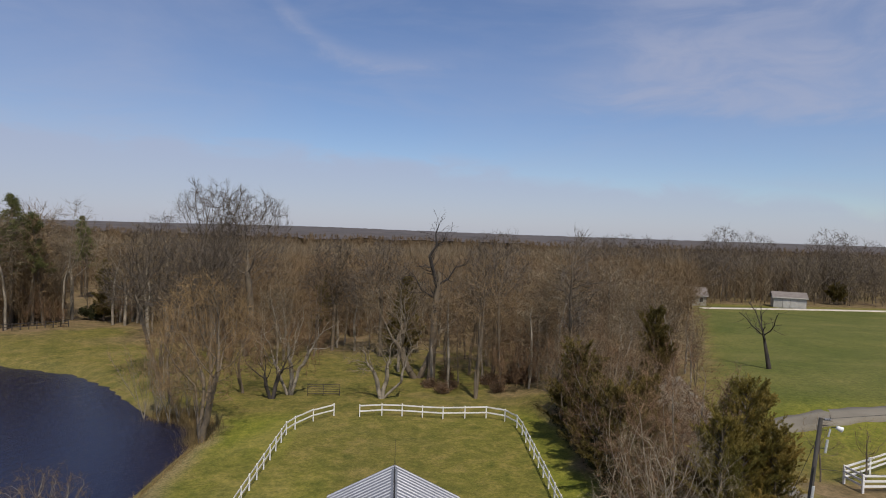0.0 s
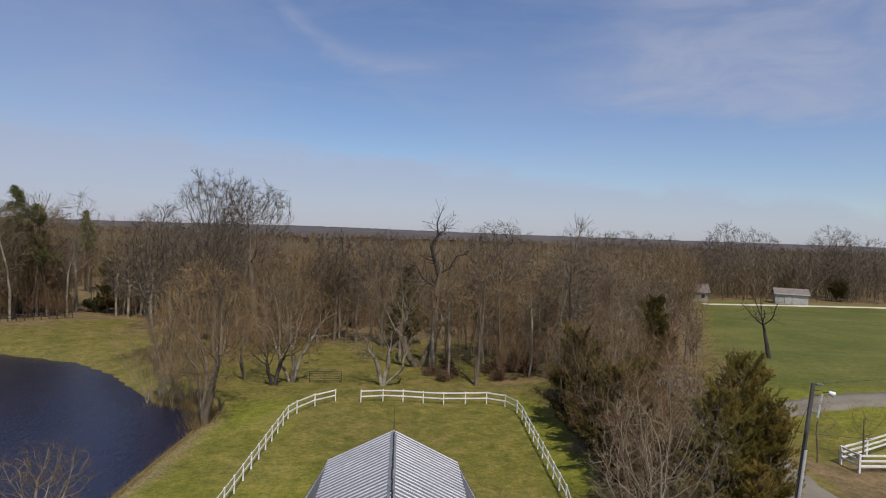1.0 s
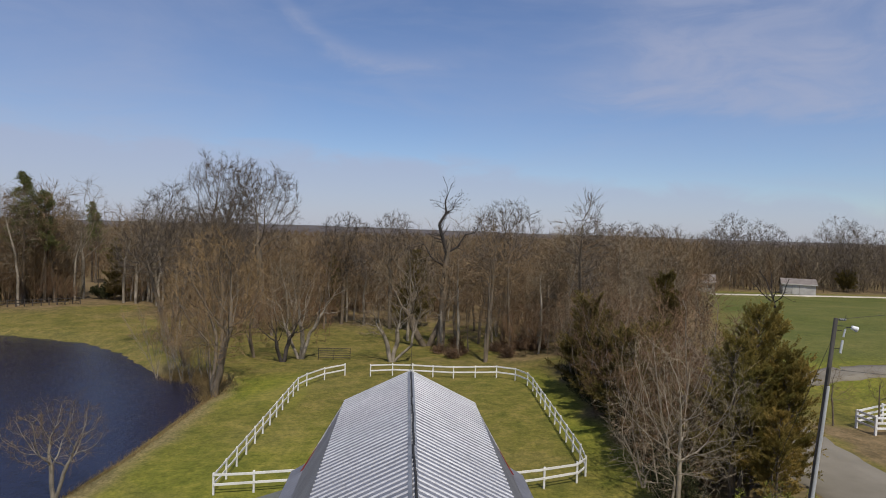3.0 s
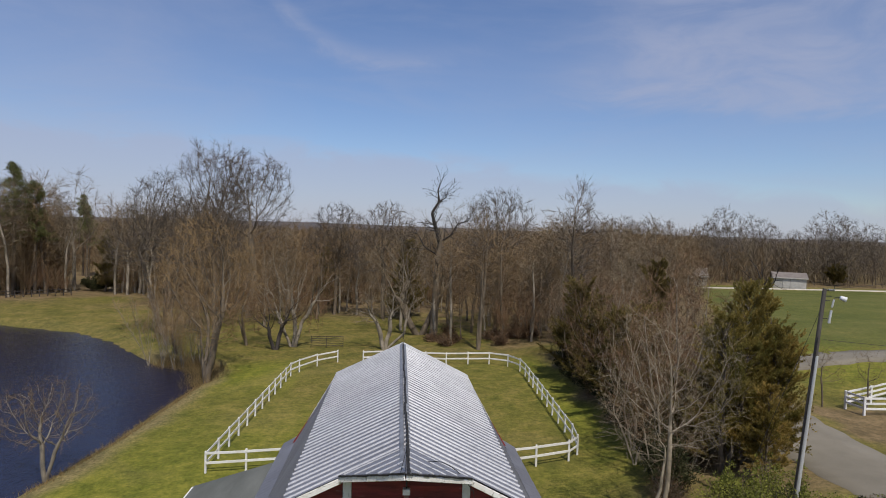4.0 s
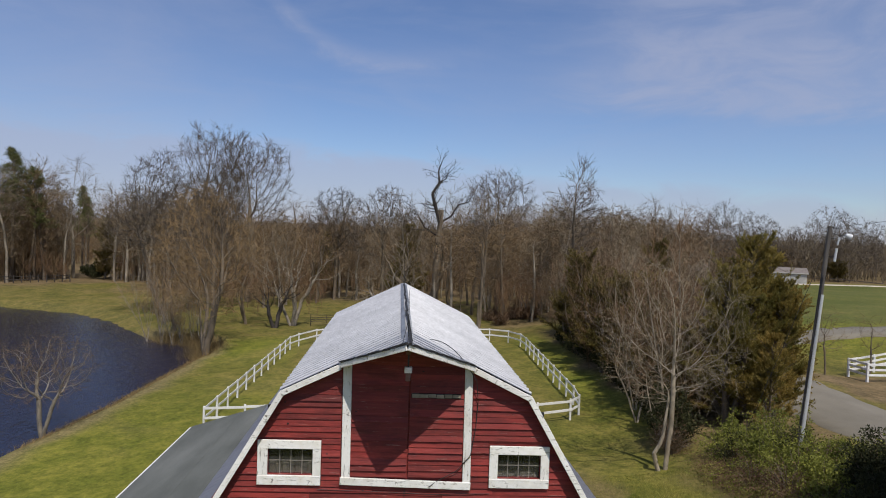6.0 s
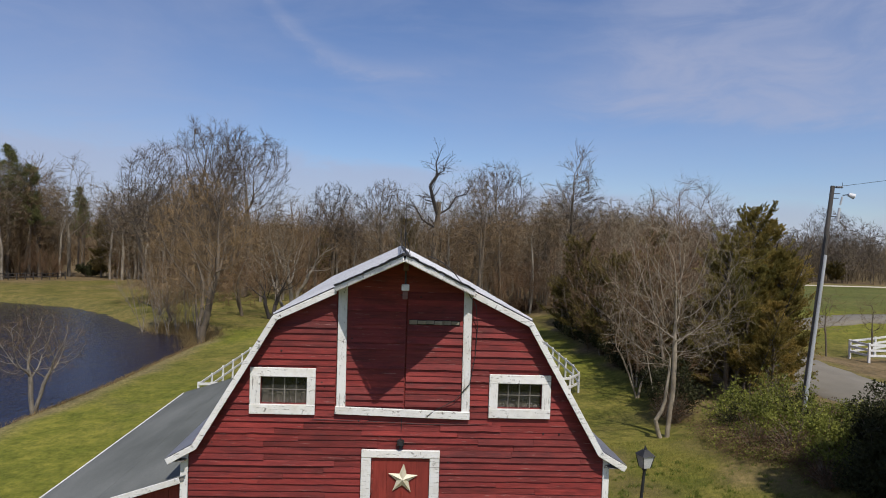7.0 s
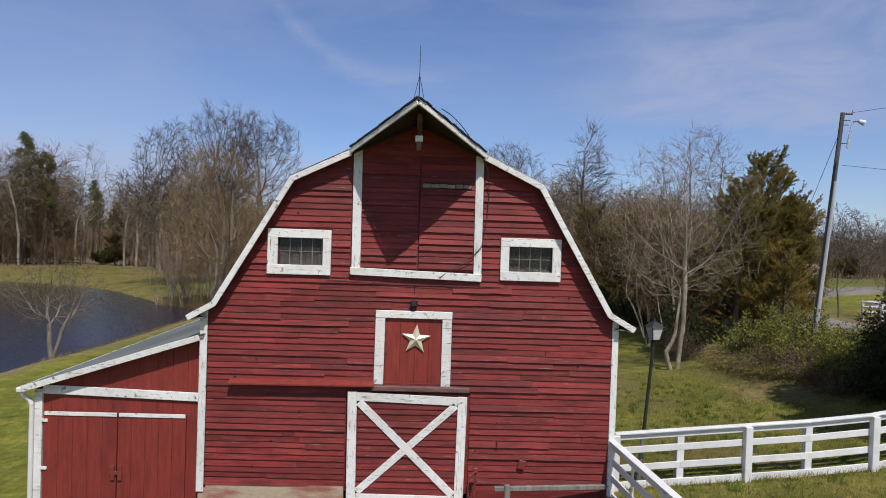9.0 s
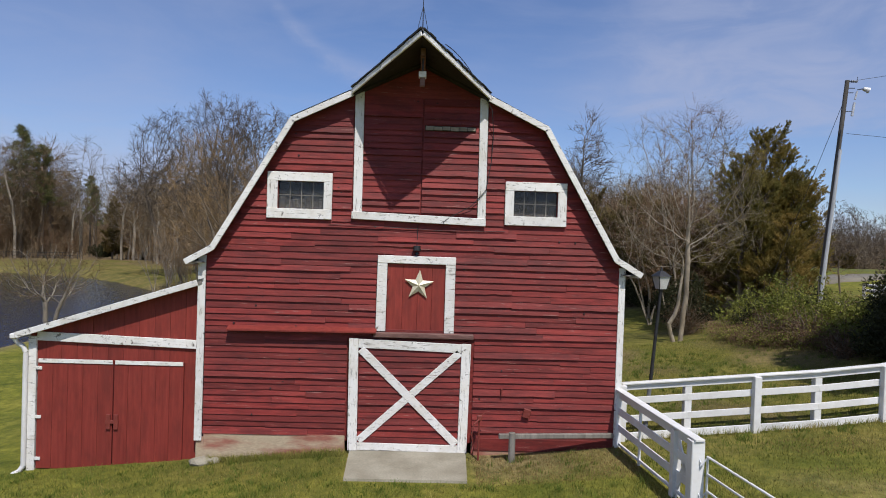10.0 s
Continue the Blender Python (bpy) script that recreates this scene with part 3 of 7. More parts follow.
def ribbon(name, line, half, lift, material, label, kind="structure", n=60, category="road"):
    """A strip laid on the land along a line of places, with a crowned middle and worn edges."""
    pts = np.array(line, float)
    t = np.concatenate([[0], np.cumsum(np.linalg.norm(np.diff(pts, axis=0), axis=1))])
    s = np.linspace(0, t[-1], n)
    # smooth the line by a running mean
    c = np.stack([np.interp(s, t, pts[:, 0]), np.interp(s, t, pts[:, 1])], 1)
    for _ in range(14):
        c[1:-1] = (c[:-2] + 2 * c[1:-1] + c[2:]) / 4
    d = np.gradient(c, axis=0)
    d /= np.linalg.norm(d, axis=1, keepdims=True)
    nrm = np.stack([d[:, 1], -d[:, 0]], 1)
    across = np.array([-1.0, -0.96, -0.5, 0, 0.5, 0.96, 1.0])
    v = []
    for i in range(n):
        wob = 0.10 * math.sin(i * 1.7) + 0.08 * math.sin(i * 4.3)
        mid = ground_at(*c[i])
        for k in across:
            p = c[i] + nrm[i] * k * (half + (wob if abs(k) > 0.9 else 0))
            z = mid + lift - 0.05 * k * k if abs(k) < 0.99 else min(ground_at(*p), mid) - 0.12
            v.append((p[0], p[1], max(z, ground_at(*p) + 0.02) if abs(k) < 0.99 else z))
    m = len(across)
    f = [(i * m + j, i * m + j + 1, (i + 1) * m + j + 1, (i + 1) * m + j) for i in range(n - 1) for j in range(m - 1)]
    return tagged(part(name, mesh_of(name, v, f, True), material), label, category, kind=kind)


ribbon("road", [(22.6, 12), (22.8, 20), (22.9, 28), (23.1, 36), (23.8, 44), (24.8, 52), (26.5, 62), (29, 74)], 2.95, 0.10, ASPHALT, "narrow pale asphalt lane along the bank", n=70)
ribbon("road", [(25, 52.6), (30, 53.6), (38, 55.5), (45, 56.6), (60, 59), (90, 65)], 1.6, 0.13, ASPHALT, "pale asphalt side lane across the field", n=60)
ribbon("road", [(84, 183), (104, 186), (130, 188), (170, 190), (230, 194)], 1.6, 0.16, GRAVEL, "pale gravel drive along the top of the field", n=40)

# ---- the barn ----
BARN_AT = (0.0, 13.7, 0.0)
SKEW = -0.029                                              # its long walls run a little to one side
LENGTH = 12.0
PROFILE = [(0.0, 8.42), (2.70, 7.12), (4.30, 4.37), (4.84, 4.06)]


def skew(p):
    return (p[0] + SKEW * p[1], p[1], p[2] - 0.007 * max(p[1], 0))


def roof_z(u):
    u = abs(u)
    for (a, za), (b, zb) in zip(PROFILE, PROFILE[1:]):
        if u <= b:
            return za + (zb - za) * (u - a) / (b - a)
    return PROFILE[-1][1]


def roof_u(z):
    """Half the width under the roof at a height."""
    for (a, za), (b, zb) in zip(PROFILE, PROFILE[1:]):
        if zb <= z <= za:
            return a + (b - a) * (za - z) / (za - zb)
    return 4.5


barn = thing("barn", BARN_AT, "old red gambrel barn with white trim and a ribbed metal roof", "barn")


def wall_slab(name, columns, v0, v1, material, parent, label=""):
    """A wall in upright strips (u0, u1, z0, z1); z1 None: up to the roof."""
    bm = bmesh.new()
    for u0, u1, z0, z1 in columns:
        t0, t1 = (roof_z(u0) - 0.10, roof_z(u1) - 0.10) if z1 is None else (z1, z1)
        loop = [(u0, z0), (u1, z0), (u1, t1), (u0, t0)]
        fr = [bm.verts.new(skew((u, v0, z))) for u, z in loop]
        bk = [bm.verts.new(skew((u, v1, z))) for u, z in loop]
        bm.faces.new(fr)
        bm.faces.new(bk[::-1])
        for i in range(4):
            bm.faces.new((fr[i], bk[i], bk[(i + 1) % 4], fr[(i + 1) % 4]))
    bmesh.ops.remove_doubles(bm, verts=bm.verts, dist=0.001)
    return part(name, bm, material, parent, label)


front_wall = wall_slab("front_wall", [(-4.5, -3.0, 0.2, None), (-3.0, -2.70, 0.2, 5.17), (-3.0, -2.70, 5.76, None), (-2.70, -2.02, 0.2, 5.17), (-2.70, -2.02, 5.76, None),
                                      (-2.02, -1.25, 0.2, None), (-1.25, 0.0, 0.2, None), (0.0, 1.2, 0.2, None), (1.2, 2.07, 0.2, None),
                                      (2.07, 2.70, 0.2, 5.17), (2.07, 2.70, 5.72, None), (2.70, 3.03, 0.2, 5.17), (2.70, 3.03, 5.72, None), (3.03, 4.5, 0.2, None)],
                       0.0, 0.12, RED, barn, "weathered red lapped siding")
wall_slab("back_wall", [(-4.5, -2.7, -0.4, None), (-2.7, 0, -0.4, None), (0, 2.7, -0.4, None), (2.7, 4.5, -0.4, None)], LENGTH - 0.2, LENGTH - 0.08, RED, barn)
for s in (-1, 1):
    part("side_wall", boxed((s * 4.5 - 0.06, 0.0, -0.45), (s * 4.5 + 0.06, LENGTH - 0.1, 4.16), 0, skew), RED, barn)
    part("foundation", boxed((s * 4.5 - 0.10, -0.02, -0.8), (s * 4.5 + 0.10, LENGTH, 0.22), 0.01, skew), FOUNDATION, barn, "stained concrete foundation")
part("foundation", boxed((-4.44, -0.03, -0.8), (-1.42, 0.22, 0.33), 0.015), FOUNDATION, barn, "stained concrete foundation")
part("foundation", boxed((1.32, -0.03, -0.5), (4.44, 0.22, 0.24), 0.015), FOUNDATION, barn, "stained concrete foundation")
part("loft_floor", boxed((-4.4, 0.14, 2.4), (4.4, LENGTH - 0.25, 2.55), 0, skew), GREY_WOOD, barn)

# roof: ribbed sheets, each with its own ribs, on both slopes of both sides
PANEL, RIB = 0.915, 0.305


def sheet_mesh(length, rise):
    """One roofing sheet in its own plane: x along the ridge, y down the slope, three ribs of the given rise."""
    v, f = [], []
    cut = [0.0]
    for k in range(3):
        c = RIB * (k + 0.5)
        cut += [c - 0.036, c - 0.014, c + 0.014, c + 0.030]
    cut += [PANEL + 0.004]
    high = [0.0] + [0.0, rise, rise, 0.0] * 3 + [0.0]
    n = len(cut)
    for y in (0.0, length):
        v += [(x, y, h) for x, h in zip(cut, high)]
        v += [(x, y, h - 0.004) for x, h in zip(cut, high)]
    for i in range(n - 1):
        f += [(i, i + 1, 2 * n + i + 1, 2 * n + i), (n + i + 1, n + i, 3 * n + i, 3 * n + i + 1),
              (i + 1, i, n + i, n + i + 1), (2 * n + i, 2 * n + i + 1, 3 * n + i + 1, 3 * n + i)]
    me = mesh_of("sheet", v, f)
    me.materials.append(TIN)
    me.materials.append(RIB_GLINT)
    for i in range(n - 1):                                 # sun glint on the ribs is put in as a paler tone
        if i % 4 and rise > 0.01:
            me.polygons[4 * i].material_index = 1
    return me


V0 = -0.23
deck = bmesh.new()
rnd = random.Random(4)
roof = None
for s in (-1, 1):
    for j in range(3):
        (a, za), (b, zb) = PROFILE[j], PROFILE[j + 1]
        quad = [skew((s * a, V0, za)), skew((s * b, V0, zb)), skew((s * b, LENGTH, zb)), skew((s * a, LENGTH, za))]
        top = [deck.verts.new((x, y, z - 0.03)) for x, y, z in quad]
        low = [deck.verts.new((x, y, z - 0.11)) for x, y, z in quad]
        deck.faces.new(top)
        deck.faces.new(low[::-1])
        for i in range(4):
            deck.faces.new((top[i], low[i], low[(i + 1) % 4], top[(i + 1) % 4]))
bmesh.ops.remove_doubles(deck, verts=deck.verts, dist=0.001)
roof = part("roof", deck, SHADED_WOOD, barn, "galvanised ribbed metal roof on boards")
for s in (-1, 1):
    for j in range(3):
        (a, za), (b, zb) = PROFILE[j], PROFILE[j + 1]
        down = Vector((s * (b - a), 0, zb - za))
        n = down.length
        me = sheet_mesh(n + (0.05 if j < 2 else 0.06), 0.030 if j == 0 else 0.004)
        down.normalize()
        along = Vector((SKEW, 1, 0)).normalized()
        out = along.cross(down)
        if out.z < 0:
            out = -out
        count = int((LENGTH - V0) / PANEL) + 1
        for k in range(count):
            v = V0 + k * PANEL
            if v > LENGTH - 0.3:
                continue
            at = Vector(skew((s * a, v, za))) + out * (0.004 + 0.002 * (k % 2) + 0.006 * (2 - j)) + Vector((0, 0, rnd.uniform(-0.003, 0.003)))
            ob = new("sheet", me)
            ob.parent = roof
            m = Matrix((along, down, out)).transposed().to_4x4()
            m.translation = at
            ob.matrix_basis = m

# the hay hood: two flat triangles that carry the ridge out to a point
HOOD = (0.0, -1.92, 8.49)
bm = bmesh.new()
for s in (-1, 1):
    a, b, c = skew((s * 1.47, V0, 7.74)), HOOD, skew((0, V0, 8.45))
    top = [bm.verts.new(Vector(p) + Vector((0, 0, 0.012))) for p in (a, b, c)]
    low = [bm.verts.new(Vector(p) + Vector((0, 0, -0.02))) for p in (a, b, c)]
    bm.faces.new(top)
    bm.faces.new(low[::-1])
    for i in range(3):
        bm.faces.new((top[i], low[i], low[(i + 1) % 3], top[(i + 1) % 3]))
hood = part("hood", bm, TIN, barn, "pointed sheet-metal hay hood")
for s in (-1, 1):                                          # the ribs run on over the hood
    v = V0 - 0.10
    while v > -1.75:
        f = (V0 - v) / (V0 + 1.92)
        part("rib", barred((s * 0.05, v, 8.435 + 0.05 * f), (s * 1.45 * (1 - f), v, 7.765 + 0.74 * f), 0.03, 0.05, 0.006), RIB_GLINT, hood)
        v -= RIB
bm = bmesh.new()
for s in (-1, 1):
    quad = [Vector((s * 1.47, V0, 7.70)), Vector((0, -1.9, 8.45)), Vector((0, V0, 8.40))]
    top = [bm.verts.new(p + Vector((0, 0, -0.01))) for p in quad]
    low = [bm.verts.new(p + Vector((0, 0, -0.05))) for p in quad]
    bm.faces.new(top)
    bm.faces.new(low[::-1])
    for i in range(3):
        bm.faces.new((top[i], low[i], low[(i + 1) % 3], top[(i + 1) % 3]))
part("hood_sheathing", bm, SHADED_WOOD, barn, "boards under the hood, darkened for the shade there")
for s in (-1, 1):
    a, b = Vector((s * 1.47, V0 - 0.03, 7.66)), Vector((s * 0.02, -1.95, 8.41))
    part("hood_board", barred(a, b, 0.105, 0.035, 0.006), WHITE_TRIM, barn)
    bm = bmesh.new()                                       # ragged tarred edge on the hood
    rg = random.Random(9 + s)
    for k in range(13):
        p, q = a.lerp(b, k / 13), a.lerp(b, (k + 1) / 13)
        lift = Vector((0, -0.02 - 0.02 * rg.random(), 0.085 + rg.uniform(-0.012, 0.012)))
        bar(bm, p + lift, q + lift + Vector((0, 0, rg.uniform(-0.01, 0.012))), 0.018 + 0.02 * rg.random(), 0.045)
    part("hood_edge", bm, TAR, barn, "ragged tarred edge")
rg = random.Random(17)
for k in range(14):                                        # short lapped lengths of ridge cap, never quite in line
    a, b = -1.9 + k * 0.993, -1.9 + (k + 1) * 0.993 + 0.03
    wob = rg.uniform(-0.018, 0.018)
    part("ridge_cap", barred(skew((wob, a, 8.487 + 0.004 * (k % 2))), skew((wob + rg.uniform(-0.012, 0.012), b, 8.487 + 0.004 * (k % 2))), 0.035, 0.055, 0.008), TAR, roof, "dark tarred ridge seam")
for s in (-1, 1):
    bm = bmesh.new()
    bar(bm, (s * 0.075, -1.75, 8.452), skew((s * 0.075, LENGTH, 8.452)), 0.014, 0.10, 0, (s * 0.43, 0, 0.9))
    part("ridge_flashing", bm, TIN_EDGE, roof)

# rake boards at the front and back, and eave boards
for v in (V0 - 0.02, LENGTH + 0.02):
    for s in (-1, 1):
        for j in range(3):
            (a, za), (b, zb) = PROFILE[j], PROFILE[j + 1]
            if v < 0 and j == 0:
                a, za = 1.45, roof_z(1.45)
            p, q = Vector(skew((s * a, v, za - 0.085))), Vector(skew((s * b, v, zb - 0.085)))
            part("rake_board", barred(p, q + (q - p).normalized() * 0.02, 0.125, 0.035, 0.006), WHITE_TRIM, barn)
for s in (-1, 1):
    part("eave_board", barred(skew((s * 4.79, V0, 3.98)), skew((s * 4.79, LENGTH, 3.98)), 0.13, 0.03, 0.006), WHITE_TRIM, barn)
    part("soffit", boxed((min(s * 4.5, s * 4.78), V0, 3.96), (max(s * 4.5, s * 4.78), LENGTH, 3.98), 0, skew), GREY_WOOD, barn)

# lapped siding on the front, board by board
def board_mesh(seed):
    """One lapped board, a metre by one course: an uneven, chipped lower edge over a tapered face."""
    rg = random.Random(seed)
    n, v, f = 7, [], []
    for i in range(n + 1):
        x = i / n if i in (0, n) else (i + rg.uniform(-0.3, 0.3)) / n
        low = rg.uniform(-0.012, 0.012) + (rg.uniform(0.05, 0.14) if rg.random() < 0.05 else 0)
        out = -0.033 - rg.uniform(0, 0.004)
        v += [(x, 0, low + 0.16), (x, out, low), (x, -0.004, 1), (x, 0, 1)]
    for i in range(n):
        a, b = 4 * i, 4 * i + 4
        f += [(a, b, b + 1, a + 1), (a + 1, b + 1, b + 2, a + 2), (a + 2, b + 2, b + 3, a + 3)]
    f += [(0, 1, 2, 3), (4 * n + 3, 4 * n + 2, 4 * n + 1, 4 * n)]
    me = mesh_of("siding_board", v, f)
    me.materials.append(RED)
    return me


BOARDS = [board_mesh(70 + k) for k in range(14)]
HOLES = [(-3.22, -1.83, 4.95, 5.95), (1.87, 3.23, 4.95, 5.92), (-0.83, 0.86, 2.58, 4.24), (-1.42, 1.32, -0.1, 2.5), (-1.42, 1.47, 4.96, 9)]
rnd = random.Random(12)


def lay_board(u0, u1, z, rise, parent, proud=0.0):
    ob = new("siding_board", rnd.choice(BOARDS))
    ob.parent = parent
    tilt = rnd.gauss(0, 0.0034) * min(1, 2.2 / max(u1 - u0, 0.3))
    ob.matrix_basis = Matrix.Translation((u0 + 0.002, -0.002 - proud - abs(rnd.gauss(0, 0.003)), z + rnd.gauss(0, 0.009))) @ Matrix.Rotation(tilt, 4, "Y") @ Matrix.Diagonal((u1 - u0 - 0.004, rnd.choice((0.7, 0.85, 1.0, 1.15, 1.5)), rise * rnd.uniform(1.10, 1.18), 1))


def lay_run(u0, u1, z, rise, parent, longest=3.4, proud=0.0):
    u = u0
    while u1 - u > 0.02:
        n = rnd.uniform(1.2, longest)
        e = u1 if u1 - u - n < 0.5 else u + n
        lay_board(u, e, z, rise, parent, proud)
        u = e


COURSE = 0.1355
z = 0.32
while z < 7.75:
    half = min(4.46, roof_u(z + COURSE) - 0.04) if z + COURSE > 4.05 else 4.46
    runs = [(-half, half)]
    for h0, h1, y0, y1 in HOLES:
        if z + COURSE * 0.8 > y0 and z + COURSE * 0.2 < y1:
            runs = [r for a, b in runs for r in ((a, min(b, h0)), (max(a, h1), b)) if r[1] - r[0] > 0.03]
    for a, b in runs:
        lay_run(a, b, z, COURSE, front_wall)
    z += COURSE

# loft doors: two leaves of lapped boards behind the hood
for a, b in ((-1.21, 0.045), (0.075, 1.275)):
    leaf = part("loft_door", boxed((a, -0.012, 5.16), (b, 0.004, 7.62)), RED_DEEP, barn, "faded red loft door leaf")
    z = 5.17
    while z < 7.55:
        lay_board(a, b, z, COURSE, leaf, 0.012)
        z += COURSE
part("loft_gable", mesh_of("loft_gable", [(-1.3, -0.013, 7.6), (1.35, -0.013, 7.6), (0, -0.013, 8.3), (-1.3, 0.0, 7.6), (1.35, 0.0, 7.6), (0, 0.0, 8.3)],
                           [(0, 1, 2), (5, 4, 3), (0, 3, 4, 1), (1, 4, 5, 2), (2, 5, 3, 0)]), RED, barn)
part("loft_slot", boxed((0.10, -0.062, 6.94), (1.20, -0.04, 7.05), 0.004), SHADED_WOOD, barn, "dark bare slat across the loft door")
for k in range(6):
    part("slot_chip", boxed((0.115 + k * 0.18, -0.070, 6.95 + 0.006 * (k % 3)), (0.285 + k * 0.18, -0.0625, 7.04 - 0.008 * (k % 2)), 0.003), BARK_PALE, barn)
part("loft_post", barred((-1.29, -0.055, 5.02), (-1.31, -0.055, 7.72), 0.035, 0.19, 0.006, (0, 1, 0)), WHITE_TRIM_UP, barn)
part("loft_post", barred((1.38, -0.055, 4.98), (1.36, -0.055, 7.68), 0.035, 0.175, 0.006, (0, 1, 0)), WHITE_TRIM_UP, barn)
part("loft_sill", barred((-1.41, -0.085, 5.075), (1.47, -0.085, 5.005), 0.165, 0.05, 0.008), WHITE_TRIM, barn)
part("hay_beam", barred((0.02, 0.1, 8.17), (0.02, -1.35, 8.24), 0.16, 0.10, 0.01), OLD_RED_WOOD, barn, "hay track beam under the hood")
part("trolley_rod", rodded((0.02, -1.2, 8.2), (0.02, -1.2, 7.86), 0.02, 0.02, 6), BLACK_IRON, barn)
part("hay_trolley", boxed((-0.03, -1.26, 7.60), (0.07, -1.14, 7.78), 0.014), OLD_RED_WOOD, barn)
part("trolley_end", boxed((-0.055, -1.28, 7.77), (0.095, -1.14, 7.89), 0.012), WHITE_TRIM, barn, "white cap on the hay trolley")

# corner boards
for u0, u1, z0 in ((-4.63, -4.47, 0.14), (4.43, 4.57, 0.22)):
    bm = bmesh.new()
    s = -1 if u0 < 0 else 1
    box(bm, (u0, -0.055, z0), (u1, -0.02, 4.12), 0.006)
    box(bm, (u0 if s < 0 else u1 - 0.03, -0.02, z0), (u0 + 0.03 if s < 0 else u1, 0.16, 4.0), 0.006)
    part("corner_board", bm, WHITE_TRIM_UP, barn)


def barn_window(u0, u1, z0, z1, left, right, low, high, filled):
    w = holder("window", barn, "small loft window in a peeling white frame")
    for name, lo, hi in (("head", (left, -0.075, z1), (right, -0.03, high)), ("sill", (left, -0.085, low), (right, -0.03, z0)),
                         ("jamb", (left, -0.072, z0), (u0, -0.03, z1)), ("jamb", (u1, -0.072, z0), (right, -0.03, z1))):
        part(name, boxed(lo, hi, 0.006), WHITE_TRIM_UP if name == "jamb" else WHITE_TRIM, w, "peeling white board")
    for k in range(3):
        u = u0 + (u1 - u0) * (k + 1) / 4
        part("muntin", boxed((u - 0.008, 0.045, z0), (u + 0.008, 0.065, z1)), GREY_WOOD, w)
    part("muntin", boxed((u0, 0.047, (z0 + z1) / 2 - 0.008), (u1, 0.067, (z0 + z1) / 2 + 0.008)), GREY_WOOD, w)
    for k in range(4):
        a, b = u0 + (u1 - u0) * k / 4, u0 + (u1 - u0) * (k + 1) / 4
        pane = part("pane", boxed((a, 0.053, z0), (b, 0.057, z1)), PANE, w)
        pane.visible_shadow = False
    bm = bmesh.new()
    rg = random.Random(int(u0 * 10))
    for k in range(7):
        u = u0 + (u1 - u0) * (k + 0.5) / 7
        h = rg.uniform(0.2, 0.36) * filled
        box(bm, (u - 0.085, 0.10 + rg.uniform(0, 0.08), z0 - 0.1), (u + 0.085, 0.36, z0 + h), 0.045)
    part("stored_sacks", bm, CURTAIN, w, "pale sacks stacked inside")
    # an added black panel stands in for the unlit loft behind the panes
    part("dark_recess", boxed((u0 - 0.3, 1.2, z0 - 0.6), (u1 + 0.3, 1.25, z1 + 0.6)), GLASS_DARK, w)
    return w


barn_window(-3.0, -2.02, 5.17, 5.76, -3.22, -1.84, 4.96, 5.95, 1.0)
barn_window(2.07, 3.03, 5.17, 5.72, 1.88, 3.22, 4.97, 5.91, 0.25)

# hatch with a star, above the sliding door
hatch = holder("hatch", barn, "red plank hatch in a white frame")
edges = [-0.60, -0.27, 0.05, 0.36, 0.66]
for a, b in zip(edges, edges[1:]):
    part("hatch_board", boxed((a + 0.002, -0.035, 2.63), (b - 0.002, -0.008, 4.06), 0.003), RED_UPRIGHT, hatch)
part("hatch_frame", barred((-0.72, -0.06, 2.60), (-0.715, -0.06, 4.07), 0.05, 0.21, 0.006, (0, 1, 0)), WHITE_TRIM, hatch)
part("hatch_frame", barred((0.755, -0.06, 2.59), (0.75, -0.06, 4.07), 0.05, 0.21, 0.006, (0, 1, 0)), WHITE_TRIM, hatch)
part("hatch_frame", boxed((-0.82, -0.095, 4.07), (0.86, -0.03, 4.235), 0.008), WHITE_TRIM, hatch)
part("hatch_sill", boxed((-0.6, -0.06, 2.57), (0.65, -0.03, 2.64), 0.006), RED, hatch)
for k in range(3):
    part("hinge", boxed((-0.62, -0.05, 3.72 - k * 0.22), (-0.56, -0.034, 3.82 - k * 0.22), 0.004), RUSTY, hatch)


def barn_star():
    st = tagged(part("barn_star", mesh_of("barn_star", *star_shape(0.335, 0.135, 0.075)), STAR_GOLD), "five-pointed pale gold metal barn star on the hatch", "star")
    st.matrix_basis = pose(0.075, 13.7 - 0.065, 3.615, 90, 3, 0)
    return st


def star_shape(outer, inner, depth):
    v = [(0, 0, depth), (0, 0, 0)]
    for k in range(10):
        a, r = math.pi / 2 + k * math.pi / 5, outer if k % 2 == 0 else inner
        v.append((r * math.cos(a), r * math.sin(a), 0.006))
    f = [(0, 2 + k, 2 + (k + 1) % 10) for k in range(10)] + [(1, 2 + (k + 1) % 10, 2 + k) for k in range(10)]
    return v, f


barn_star()

# sliding door on its rail, with the long red rail cover
door = holder("sliding_door", barn, "closed red sliding door with a white cross brace")
panel = part("door_panel", boxed((-1.33, -0.075, 0.05), (1.23, -0.045, 2.42)), RED, door)
z = 0.2
while z < 2.25:
    lay_board(-1.14, 1.03, z, 0.135, panel, 0.075)
    z += 0.135
for name, a, b, w in (("stile", (-1.245, -0.115, 0.03), (-1.275, -0.115, 2.44), 0.20), ("stile", (1.115, -0.115, 0.02), (1.145, -0.115, 2.38), 0.20)):
    part(name, barred(a, b, 0.035, w, 0.006, (0, 1, 0)), WHITE_TRIM_UP, door, "peeling white stile")
part("top_rail", barred((-1.17, -0.112, 2.335), (1.04, -0.112, 2.275), 0.19, 0.032, 0.006), WHITE_TRIM, door)
part("bottom_rail", barred((-1.14, -0.112, 0.12), (1.01, -0.112, 0.10), 0.16, 0.032, 0.006), WHITE_TRIM, door)
